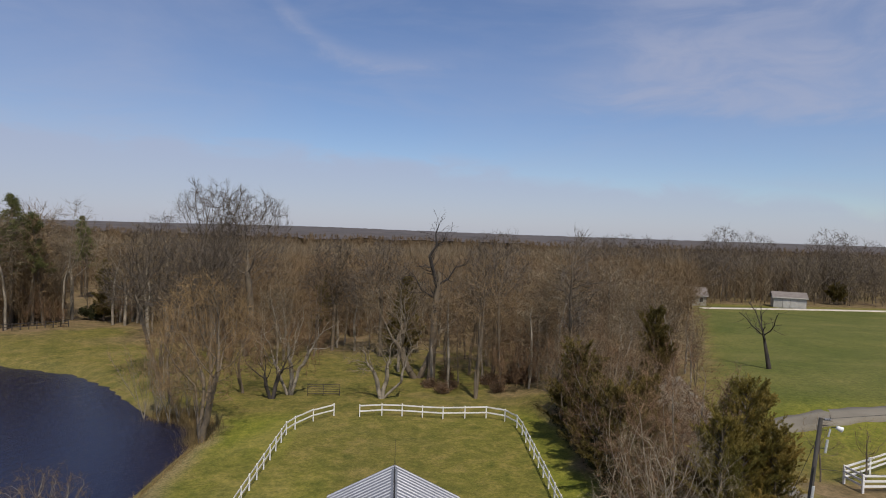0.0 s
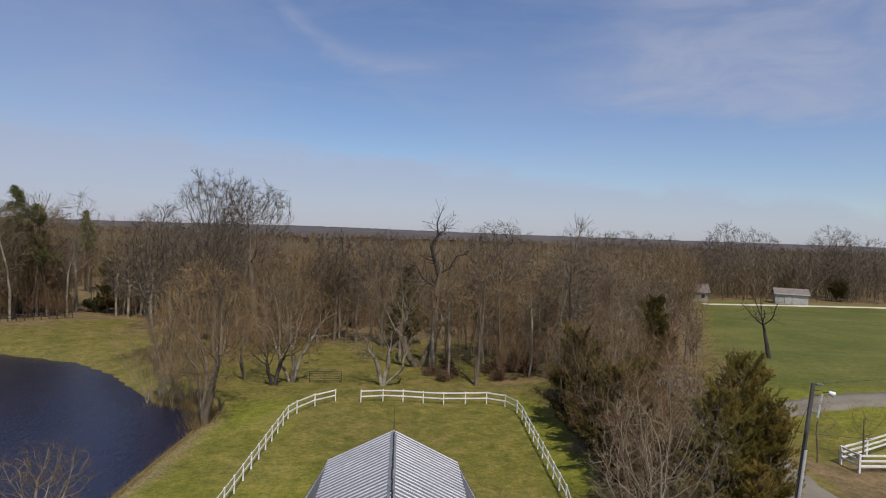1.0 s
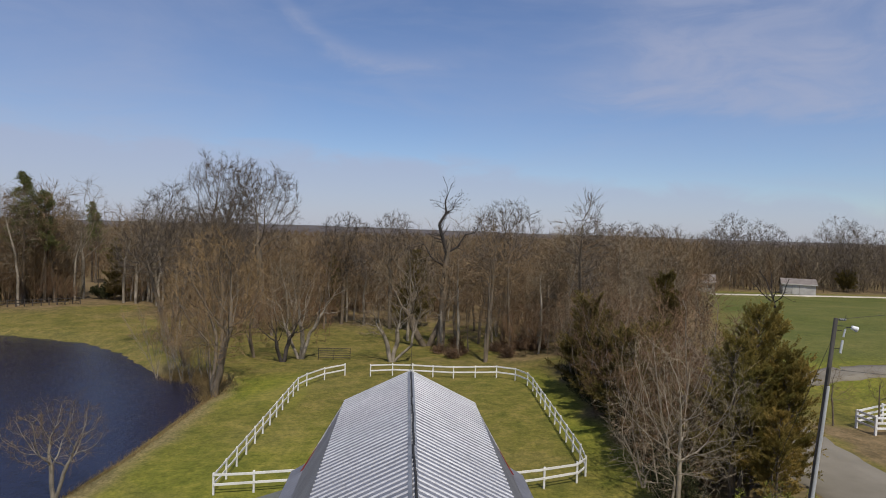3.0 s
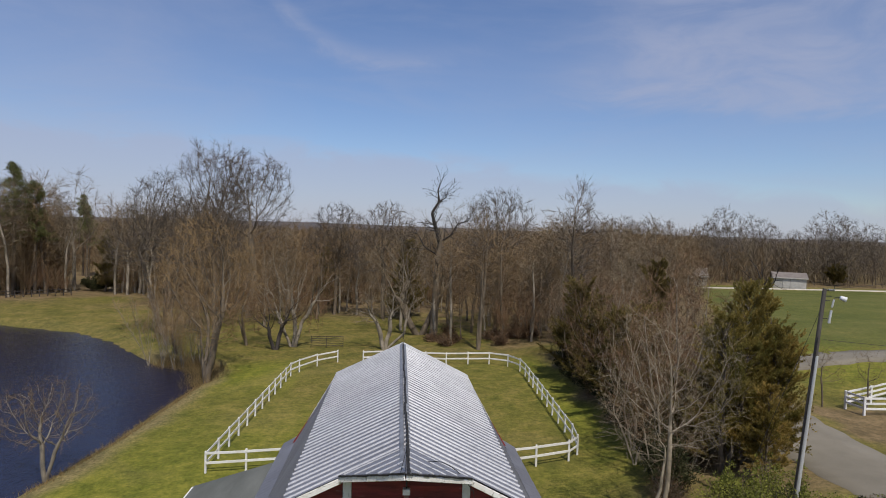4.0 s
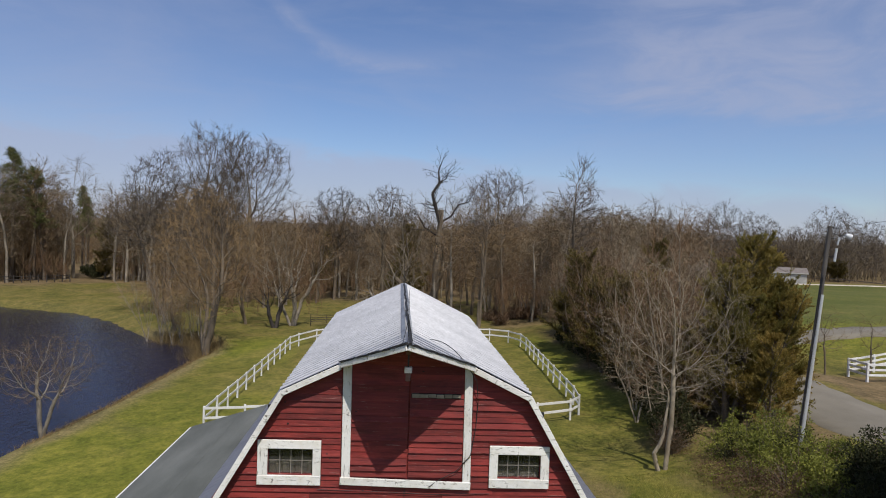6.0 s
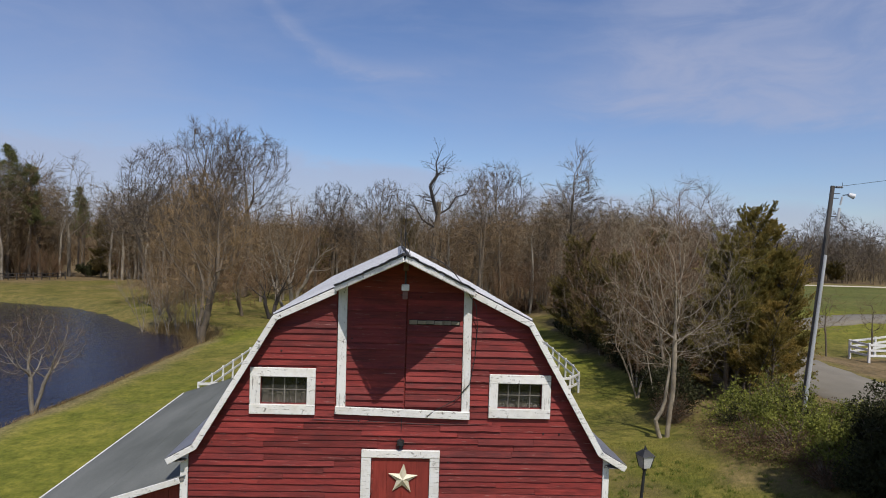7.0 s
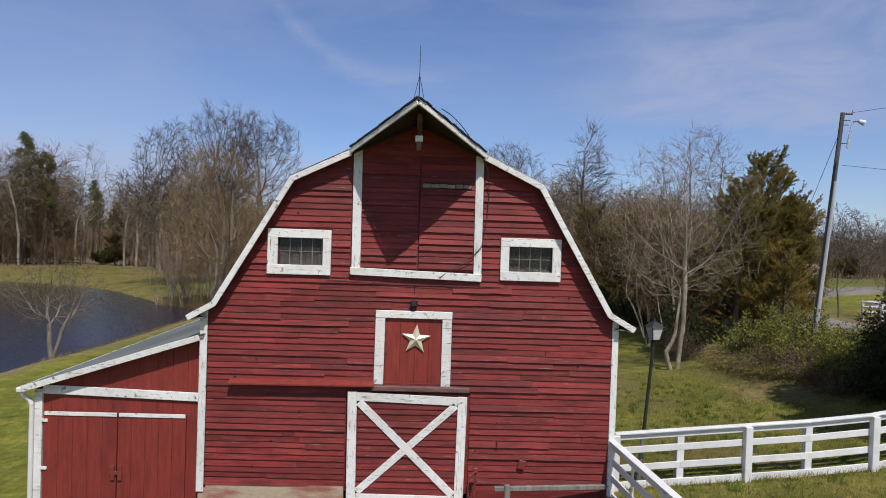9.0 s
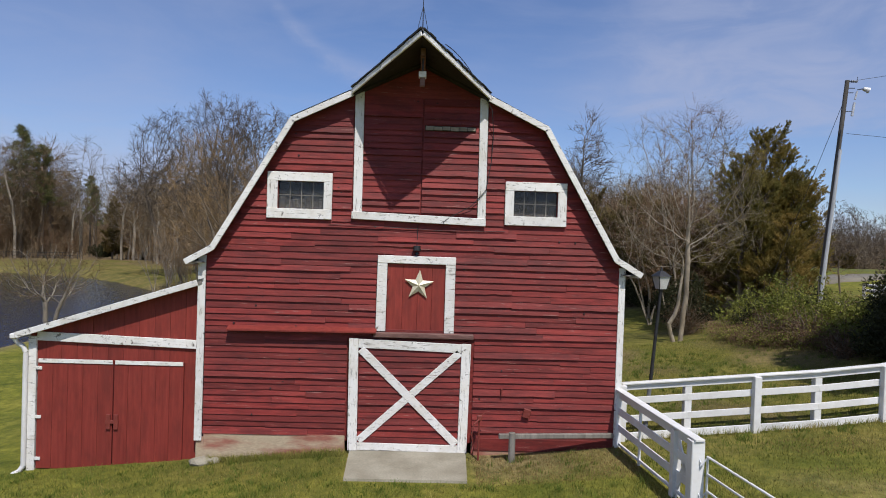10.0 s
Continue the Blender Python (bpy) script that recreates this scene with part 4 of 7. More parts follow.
part("cross_brace", barred((-1.12, -0.118, 2.215), (0.98, -0.118, 0.205), 0.17, 0.026, 0.005), WHITE_TRIM, door, "peeling white brace")
part("cross_brace", barred((-1.12, -0.116, 0.24), (-0.06, -0.116, 1.215), 0.16, 0.024, 0.005), WHITE_TRIM, door)
part("cross_brace", barred((-0.055, -0.116, 1.22), (1.0, -0.116, 2.185), 0.16, 0.024, 0.005), WHITE_TRIM, door)
part("rail_cover", mesh_of("rail_cover", [(x, y, z) for x in (-3.96, -2.4, -0.80) for y, z in ((-0.02, 2.68 + 0.01 * x), (-0.21, 2.605 + 0.008 * x), (-0.21, 2.575 + 0.008 * x), (-0.02, 2.55 + 0.01 * x))],
                            [(k + i, k + (i + 1) % 4, k + 4 + (i + 1) % 4, k + 4 + i) for k in (0, 4) for i in range(4)] + [(3, 2, 1, 0), (8, 9, 10, 11)]), RED_UPRIGHT, barn, "red sloping board over the door track")
part("skirt_board", boxed((1.34, -0.05, 0.06), (4.42, -0.031, 0.33), 0.004), RED, barn)
part("track_beam", boxed((-0.86, -0.17, 2.475), (1.29, -0.02, 2.585), 0.015), OLD_RED_WOOD, barn, "splintered door track board")

part("wall_lamp", rodded((0.01, -0.10, 4.36), (0.01, -0.10, 4.46), 0.085, 0.075, 12), BLACK_IRON, barn, "small dark floodlight")
part("lamp_bracket", rodded((0.01, -0.10, 4.30), (0.01, -0.02, 4.28), 0.03, 0.04), BLACK_IRON, barn)
pipe("cable", [(0.01, -0.03, 4.46), (0.015, -0.03, 4.98)], 0.008, BLACK_IRON, barn)
box_ = part("outlet_box", boxed((1.86, -0.10, 1.02), (2.02, -0.03, 1.22), 0.012), RUSTY, barn, "dark red outlet box with its cover hanging")
box_.matrix_basis = Matrix.Translation((0.35, 0, 0.28)) @ Matrix.Rotation(radians(14), 4, "Y")
part("outlet_lid", boxed((1.93, -0.09, 1.26), (1.96, -0.03, 1.42), 0.004), RUSTY, barn)
rnd = random.Random(31)
for k in range(34):                                        # old nail holes and knots
    u, z = rnd.uniform(-4.2, 4.2), rnd.uniform(0.6, 6.8)
    if abs(u) > roof_u(max(z, 4.4)) - 0.3 or any(a - 0.1 < u < b + 0.1 and y0 - 0.1 < z < y1 + 0.1 for a, b, y0, y1 in HOLES):
        continue
    part("knot_hole", rodded((u, -0.03, z), (u, -0.043, z), 0.022, 0.017, 8), BLACK_IRON, front_wall)

# thin cables on the gable, and the lightning rod at each end of the ridge
pipe("cable", sag((1.25, V0 - 0.1, 7.80), (0.45, -1.2, 8.45), -0.12, 10) , 0.009, BLACK_IRON, barn)
pipe("cable", [(1.25, V0 - 0.1, 7.8), (1.52, -0.2, 7.4), (1.58, -0.07, 6.9), (1.55, -0.05, 6.3), (1.45, -0.10, 5.7), (1.15, -0.10, 5.35), (0.7, -0.10, 5.1), (0.55, -0.12, 4.98)], 0.009, BLACK_IRON, barn)
pipe("cable", [(-1.9, -0.05, 4.86), (-0.6, -0.06, 4.84), (0.6, -0.06, 4.80), (1.9, -0.05, 4.83)], 0.006, BLACK_IRON, barn)
for p, h in ((HOOD, 1.02), (skew((0, LENGTH - 0.15, 8.44)), 1.3)):
    x, y, z = p
    part("lightning_rod", rodded((x, y + 0.06, z), (x, y + 0.06, z + h), 0.012, 0.004, 6), BLACK_IRON, barn)
    for s in (-1, 1):
        part("rod_brace", rodded((x + s * 0.1, y + 0.06, z - 0.02), (x, y + 0.06, z + 0.45), 0.006, 0.006, 5), BLACK_IRON, barn)

# ---- the lean-to shed ----
shed = thing("lean_to_shed", (0, 13.7, 0), "red lean-to shed with double doors and a grey felt roof", "shed")
SL, SR, SF = -8.20, -4.60, 0.14


def shed_z(u):
    return 3.58 + (u - SR) * (3.58 - 2.28) / (SR + 8.62)


def slope_slab(bm, u0, u1, v0, v1, low, high):
    pts = [(u0, v0), (u1, v0), (u1, v1), (u0, v1)]
    a = [bm.verts.new(skew((u, v, shed_z(u) + low))) for u, v in pts]
    b = [bm.verts.new(skew((u, v, shed_z(u) + high))) for u, v in pts]
    bm.faces.new(a[::-1])
    bm.faces.new(b)
    for i in range(4):
        bm.faces.new((a[i], a[(i + 1) % 4], b[(i + 1) % 4], b[i]))
    return bm


sroof = part("shed_roof", slope_slab(bmesh.new(), -8.40, SR + 0.06, SF - 0.22, LENGTH + 0.1, -0.08, 0.0), GREY_WOOD, shed, "grey roll roofing")
k, u = 0, -8.42
while u < SR - 0.1:                                        # courses of roofing felt
    e = min(u + 0.98, SR + 0.06)
    part("felt_strip", slope_slab(bmesh.new(), u, e + 0.03, SF - 0.24, LENGTH + 0.12, 0.004 + 0.004 * (k % 2), 0.012 + 0.004 * (k % 2)), FELT, sroof)
    u, k = e, k + 1
us = np.linspace(SL, SR, 12)
for a, b in zip(us, us[1:]):                               # upright boards over the doors
    v = [(a + 0.003, SF, 1.75), (b - 0.003, SF, 1.75), (b - 0.003, SF, shed_z(b) - 0.08), (a + 0.003, SF, shed_z(a) - 0.08)]
    v += [(x, SF + 0.03, z) for x, _, z in v]
    part("gable_board", mesh_of("gable_board", v, [(0, 1, 2, 3), (7, 6, 5, 4), (0, 4, 5, 1), (1, 5, 6, 2), (2, 6, 7, 3), (3, 7, 4, 0)]), RED_UPRIGHT, shed)
part("shed_wall", boxed((SL, SF + 0.03, -0.9), (SL + 0.1, LENGTH, 2.2), 0, skew), RED, shed)
part("shed_wall", boxed((SL, LENGTH - 0.1, -0.9), (SR, LENGTH, 2.2), 0, skew), RED, shed)
part("shed_wall", boxed((-4.93, SF, -0.45), (SR, SF + 0.05, 1.75), 0.004), RED_UPRIGHT, shed)
part("rake_trim", barred((-8.38, SF - 0.25, shed_z(-8.38) - 0.055), (SR - 0.02, SF - 0.25, shed_z(SR) - 0.055), 0.13, 0.03, 0.006), WHITE_TRIM, shed)
part("lintel_trim", barred((-8.04, SF - 0.035, 2.27), (SR + 0.0, SF - 0.035, 2.17), 0.19, 0.035, 0.006), WHITE_TRIM, shed, "white board over the shed doors")
for u0, u1 in ((-8.02, -6.425), (-6.405, -4.93)):
    leaf = part("shed_door", boxed((u0, SF - 0.02, -0.56), (u1, SF + 0.01, 1.74)), RED_DEEP, shed, "plain red plank door")
    us = np.linspace(u0, u1, 6)
    for a, b in zip(us, us[1:]):
        part("plank", boxed((a + 0.002, SF - 0.042, -0.58), (b - 0.002, SF - 0.018, 1.74), 0.003), RED_UPRIGHT, leaf)
    part("door_trim", boxed((u0 + 0.02, SF - 0.062, 1.70), (u1 - 0.01, SF - 0.043, 1.785), 0.004), WHITE_TRIM, leaf)
part("latch", boxed((-6.56, SF - 0.075, 0.42), (-6.28, SF - 0.043, 0.50), 0.006), RUSTY, shed, "red iron latch")
part("latch", boxed((-6.54, SF - 0.08, 0.30), (-6.45, SF - 0.043, 0.62), 0.006), RUSTY, shed)
part("latch", boxed((-6.38, SF - 0.08, 0.30), (-6.29, SF - 0.043, 0.62), 0.006), RUSTY, shed)
part("door_post", boxed((-8.22, SF - 0.05, -0.75), (-8.05, SF + 0.02, 2.26), 0.006), WHITE_TRIM, shed)
for z in (1.55, 0.5, -0.4):
    part("hinge", boxed((-8.05, SF - 0.065, z), (-7.92, SF - 0.043, z + 0.07), 0.004), WHITE_TRIM, shed)
bm = bmesh.new()
bar(bm, skew((-8.45, SF - 0.25, 2.28)), skew((-8.45, LENGTH + 0.1, 2.28)), 0.11, 0.12, 0.02)
part("gutter", bm, WHITE_FENCE, shed, "white eave gutter")
down = [(-8.44, SF - 0.18, 2.24), (-8.40, SF - 0.12, 2.12), (-8.30, SF - 0.09, 2.04), (-8.25, SF - 0.085, 1.92), (-8.25, SF - 0.085, -0.52), (-8.31, SF - 0.12, -0.62), (-8.42, SF - 0.2, -0.68)]
pipe("downspout", down, 0.052, WHITE_FENCE, shed, 8, "white downspout")

# ---- at the barn's foot ----
tagged(part("concrete_ramp", mesh_of("concrete_ramp",
        [(-1.30, 13.62, 0.03), (1.20, 13.62, 0.03), (1.13, 12.05, 0.0), (-1.24, 12.05, 0.0), (-1.30, 13.62, -0.4), (1.20, 13.62, -0.4), (1.13, 12.0, -0.4), (-1.24, 12.0, -0.4)],
        [(0, 3, 2, 1), (4, 5, 6, 7), (0, 1, 5, 4), (1, 2, 6, 5), (2, 3, 7, 6), (3, 0, 4, 7)]), CONCRETE), "worn concrete ramp before the sliding door", "ramp")
rail = thing("hitching_rail", (0, 13.2, 0), "low weathered timber rail on a stub post", "rail")
part("timber", barred((1.86, 0, 0.52), (4.38, 0.3, 0.50), 0.10, 0.09, 0.012), GREY_WOOD, rail)
part("post", rodded((2.14, 0, -0.1), (2.14, 0, 0.60), 0.075, 0.07, 9), GREY_WOOD, rail)
hyd = thing("yard_hydrant", (1.45, 13.35, 0), "rusty red water hydrant by the barn wall", "hydrant")
part("pipe", rodded((0, 0, -0.1), (0, 0, 0.85), 0.022, 0.022, 8), RUSTY, hyd)
part("head", boxed((-0.05, -0.05, 0.80), (0.06, 0.04, 0.92), 0.015), RUSTY, hyd)
part("spout", rodded((0, -0.03, 0.84), (-0.12, -0.1, 0.74), 0.018, 0.02, 8), RUSTY, hyd)
part("handle", rodded((0.02, 0, 0.9), (0.16, 0, 0.99), 0.012, 0.012, 6), RUSTY, hyd)
pipe("hose", [(-0.12, -0.1, 0.74), (-0.16, -0.12, 0.5), (-0.12, -0.1, 0.3), (-0.16, -0.16, 0.15)], 0.014, RUSTY, hyd)
for x, y, s in ((-4.42, 13.45, 0.16), (-4.15, 13.5, 0.11)):
    bm = bmesh.new()
    bmesh.ops.create_icosphere(bm, subdivisions=2, radius=1)
    for v in bm.verts:
        v.co = Vector((v.co.x * s * 1.5, v.co.y * s, v.co.z * s * 0.7)) * (1 + 0.25 * noise.noise(v.co * 1.7 + Vector((x, 0, 0))))
    st = tagged(part("foundation_stone", bm, CONCRETE), "loose grey stone at the foundation corner", "stone", "stones at the foundation")
    st.location = (x, y, ground_at(x, y) + s * 0.3)

# ---- fences ----
def fence_post(parent, x, y, base, height, size=0.11, name="post"):
    part(name, boxed((x - size / 2, y - size / 2, base - 0.3), (x + size / 2, y + size / 2, base + height), 0.008), WHITE_FENCE, parent)


def paddock_fence():
    """Two white rails on posts round the paddock, open at the far gate."""
    f = thing("paddock_fence", (0, 0, 0), "white two-rail wooden paddock fence", "fence")
    rg = random.Random(3)
    left = [(-6.2, 34.9), (-8.9, 34.5), (-11.0, 34.2)]
    left += [(-10.95 + 0.012 * k, 36.3 + k * 2.05) for k in range(11)] + [(-10.35, 58.4), (-9.1, 60.9), (-7.35, 62.6)]
    right = [(-4.8, 62.2), (-2.65, 62.6), (-0.65, 62.4), (1.35, 61.9), (3.35, 61.5), (5.5, 61.6), (7.6, 61.7), (9.3, 60.6), (10.15, 58.6)]
    right += [(10.28 - 0.012 * k, 56.4 - k * 1.98) for k in range(10)] + [(9.98, 36.5), (9.25, 35.6), (7.2, 34.8), (5.1, 34.2)]
    for line in (left, right):
        top = []
        for x, y in line:
            g = ground_at(x, y)
            h = 1.22 + rg.uniform(-0.03, 0.03)
            size = 0.105
            fence_post(f, x, y, g, h, size)
            top.append((x, y, g))
        for (x0, y0, g0), (x1, y1, g1) in zip(top, top[1:]):
            for z in (1.10, 0.58):
                dz = rg.uniform(-0.02, 0.02)
                part("rail", barred((x0, y0 - 0.06, g0 + z + dz), (x1, y1 - 0.06, g1 + z + rg.uniform(-0.02, 0.02)), 0.135, 0.035, 0.005), WHITE_FENCE, f)
    return f


paddock_fence()


def yard_fence():
    """The plank fence from the barn corner, with a flat cap rail and a kick board."""
    f = thing("yard_fence", (0, 0, 0), "white three-plank yard fence with a flat cap rail", "fence")
    xs = [4.72, 6.25, 7.78, 9.25, 10.75, 12.3, 13.9]
    base = [(x, 14.1, ground_at(x, 14.1) + 0.02) for x in xs]
    for i, (x, y, g) in enumerate(base):
        fence_post(f, x, y + (0.07 if i % 2 else -0.07), g, 1.20 if i % 2 else 1.24, 0.16)
    for (x0, y0, g0), (x1, y1, g1) in zip(base, base[1:]):
        for z in (0.86, 0.45):
            part("plank", barred((x0, y0, g0 + z), (x1, y1, g1 + z), 0.15, 0.035, 0.006), WHITE_FENCE, f)
        part("plank", barred((x0, y0, g0 + 1.16), (x1, y1, g1 + 1.16), 0.12, 0.035, 0.006), WHITE_FENCE, f)
        part("cap_rail", barred((x0 - 0.01, y0, g0 + 1.255), (x1 + 0.01, y1, g1 + 1.255), 0.04, 0.17, 0.008), WHITE_FENCE, f)
        part("kick_board", barred((x0, y0 - 0.03, g0 + 0.06), (x1, y1 - 0.03, g1 + 0.06), 0.17, 0.035, 0.006), WHITE_FENCE, f)
    return f


yard_fence()


def corner_gate():
    """The short fence that comes forward from the corner, with its braced end."""
    f = thing("corner_fence", (0, 0, 0), "white plank fence panel with a braced end post", "fence")
    a, b = Vector((4.52, 13.75, 0)), Vector((4.76, 10.28, 0))

    def at(t, z):
        p = a.lerp(b, t)
        return (p.x, p.y, z)

    g0, g1 = 0.12, 0.22
    for t, w, z1 in ((0.02, 0.13, 1.42), (0.36, 0.05, 1.30), (0.80, 0.15, 1.40)):
        x, y, _ = at(t, 0)
        part("post", boxed((x - w / 2, y - w / 2, -0.1), (x + w / 2, y + w / 2, z1), 0.008), WHITE_FENCE, f)
    part("end_post", boxed((b.x - 0.11, b.y - 0.11, -0.1), (b.x + 0.11, b.y + 0.11, 1.44), 0.012), WHITE_FENCE, f)
    part("cap_rail", barred(at(-0.03, 1.46), at(1.04, 1.46), 0.04, 0.17, 0.008), WHITE_FENCE, f)
    for z in (1.34, 0.98, 0.62):
        part("plank", barred(at(0, z + 0.02), at(1, z + 0.02), 0.15, 0.035, 0.006), WHITE_FENCE, f)
    part("plank", barred(at(0.05, 0.30), at(1, 0.34), 0.05, 0.05, 0.006), WHITE_FENCE, f)
    part("brace", barred(at(0.82, 1.28), at(0.97, 0.45), 0.12, 0.03, 0.005), WHITE_FENCE, f)
    part("brace", barred(at(0.97, 1.28), at(0.82, 0.40), 0.12, 0.03, 0.005), WHITE_FENCE, f)
    g = thing("pipe_gate", (0, 0, 0), "white tubular gate hung on the end post", "gate")
    e0, e1 = Vector((4.90, 10.14, 0)), Vector((5.25, 6.8, 0))
    for z in (1.20, 0.92, 0.64, 0.36):
        pipe("bar", [(e0.x, e0.y, z), (e1.x, e1.y, z)], 0.02, WHITE_FENCE, g, 8)
    for p in (e0, e0.lerp(e1, 0.5), e1):
        pipe("upright", [(p.x, p.y, 0.34), (p.x, p.y, 1.21)], 0.02, WHITE_FENCE, g, 8)
    for z in (1.2, 0.64):
        pipe("chain", [(b.x + 0.02, b.y - 0.10, z - 0.05), (b.x + 0.04, b.y - 0.16, z - 0.14), (e0.x, e0.y, z)], 0.012, STEEL, g, 5)


corner_gate()


def lane_fence():
    f = thing("lane_fence", (0, 0, 0), "white four-plank fence across the lane", "fence")
    lines = ([(30.9, 43.2), (34.0, 44.9), (37.2, 46.6), (40.4, 48.3)], [(31.05, 41.5), (33.5, 41.6), (36.0, 41.9), (38.5, 42.3), (41.0, 42.8)], [(30.9, 43.2), (31.05, 41.5)])
    for line in lines:
        pts = [(x, y, ground_at(x, y)) for x, y in line]
        for x, y, g in pts if line is not lines[2] else ():
            fence_post(f, x, y, g, 1.32, 0.14)
        for (x0, y0, g0), (x1, y1, g1) in zip(pts, pts[1:]):
            for z in (1.22, 0.86, 0.5):
                part("plank", barred((x0, y0 - 0.07, g0 + z), (x1, y1 - 0.07, g1 + z), 0.15, 0.035, 0.006), WHITE_FENCE, f)


lane_fence()


def meadow_fence():
    """A dark old post fence at the far meadow, under the wood."""
    f = thing("meadow_fence", (0, 0, 0), "dark weathered post-and-rail fence by the wood", "fence")
    rg = random.Random(8)
    pts = []
    for k in range(24):
        x, y = -79 + k * 0.85, 93 + k * 0.84
        pts.append((x, y, ground_at(x, y)))
        x0, y0, g0 = pts[-1]
        part("post", rodded((x0, y0, g0 - 0.2), (x0 + rg.uniform(-0.06, 0.06), y0, g0 + rg.uniform(1.1, 1.35)), 0.09, 0.08, 6), BARK_DARK, f)
    for (x0, y0, g0), (x1, y1, g1) in zip(pts, pts[1:]):
        for z in (1.05, 0.55):
            part("rail", barred((x0, y0, g0 + z), (x1, y1, g1 + z), 0.11, 0.05), BARK_DARK, f)
    g = thing("field_gate", (-9.6, 70.0, ground_at(-9.6, 70)), "rusty brown tubular gate standing at the wood's edge", "gate")
    for z in (0.25, 0.5, 0.75, 1.0, 1.25):
        pipe("bar", [(-1.6, 0, z), (1.9, 0.2, z)], 0.03, BARK_DARK, g, 6)
    for x in (-1.6, 0.1, 1.9):
        pipe("upright", [(x, 0.1, -0.1), (x, 0.1, 1.3)], 0.035, BARK_DARK, g, 6)


meadow_fence()


# ---- lamp post and utility pole ----
def yard_lamp():
    g = ground_at(5.4, 14.5)
    p = thing("lamp_post", (5.42, 14.5, g), "black iron yard lamp with a four-sided frosted lantern", "lamp")
    lx, top = 0.26, 3.62 - g
    part("shaft", rodded((0, 0, -0.1), (lx, 0, top), 0.045, 0.036, 10), BLACK_IRON, p)
    part("base_sleeve", rodded((0, 0, -0.1), (lx * 0.36, 0, top * 0.36), 0.055, 0.05, 10), TIN_EDGE, p, "paler, thicker lower part of the shaft")
    part("collar", rodded((lx - 0.004, 0, top - 0.05), (lx, 0, top + 0.02), 0.05, 0.07, 10), BLACK_IRON, p)

    def square(z0, r0, z1, r1):
        bm = bmesh.new()
        bmesh.ops.create_cone(bm, cap_ends=True, segments=4, radius1=r0, radius2=r1, depth=z1 - z0,
                              matrix=Matrix.Translation((lx, 0, (z0 + z1) / 2)) @ Matrix.Rotation(radians(45 + 14), 4, "Z"))
        return bm

    part("glass", square(top + 0.02, 0.125, top + 0.31, 0.205), LAMP_GLASS, p, "frosted lantern glass")
    for k in range(4):
        a = radians(45 + 14 + 90 * k + 45 - 45)
        c, s = math.cos(a), math.sin(a)
        part("frame_bar", rodded((lx + 0.13 * c, 0.13 * s, top + 0.02), (lx + 0.21 * c, 0.21 * s, top + 0.31), 0.012, 0.012, 5), BLACK_IRON, p)
    part("roof", square(top + 0.31, 0.24, top + 0.43, 0.07), BLACK_IRON, p)
    part("finial", rodded((lx, 0, top + 0.42), (lx, 0, top + 0.53), 0.045, 0.008, 8), BLACK_IRON, p)


yard_lamp()


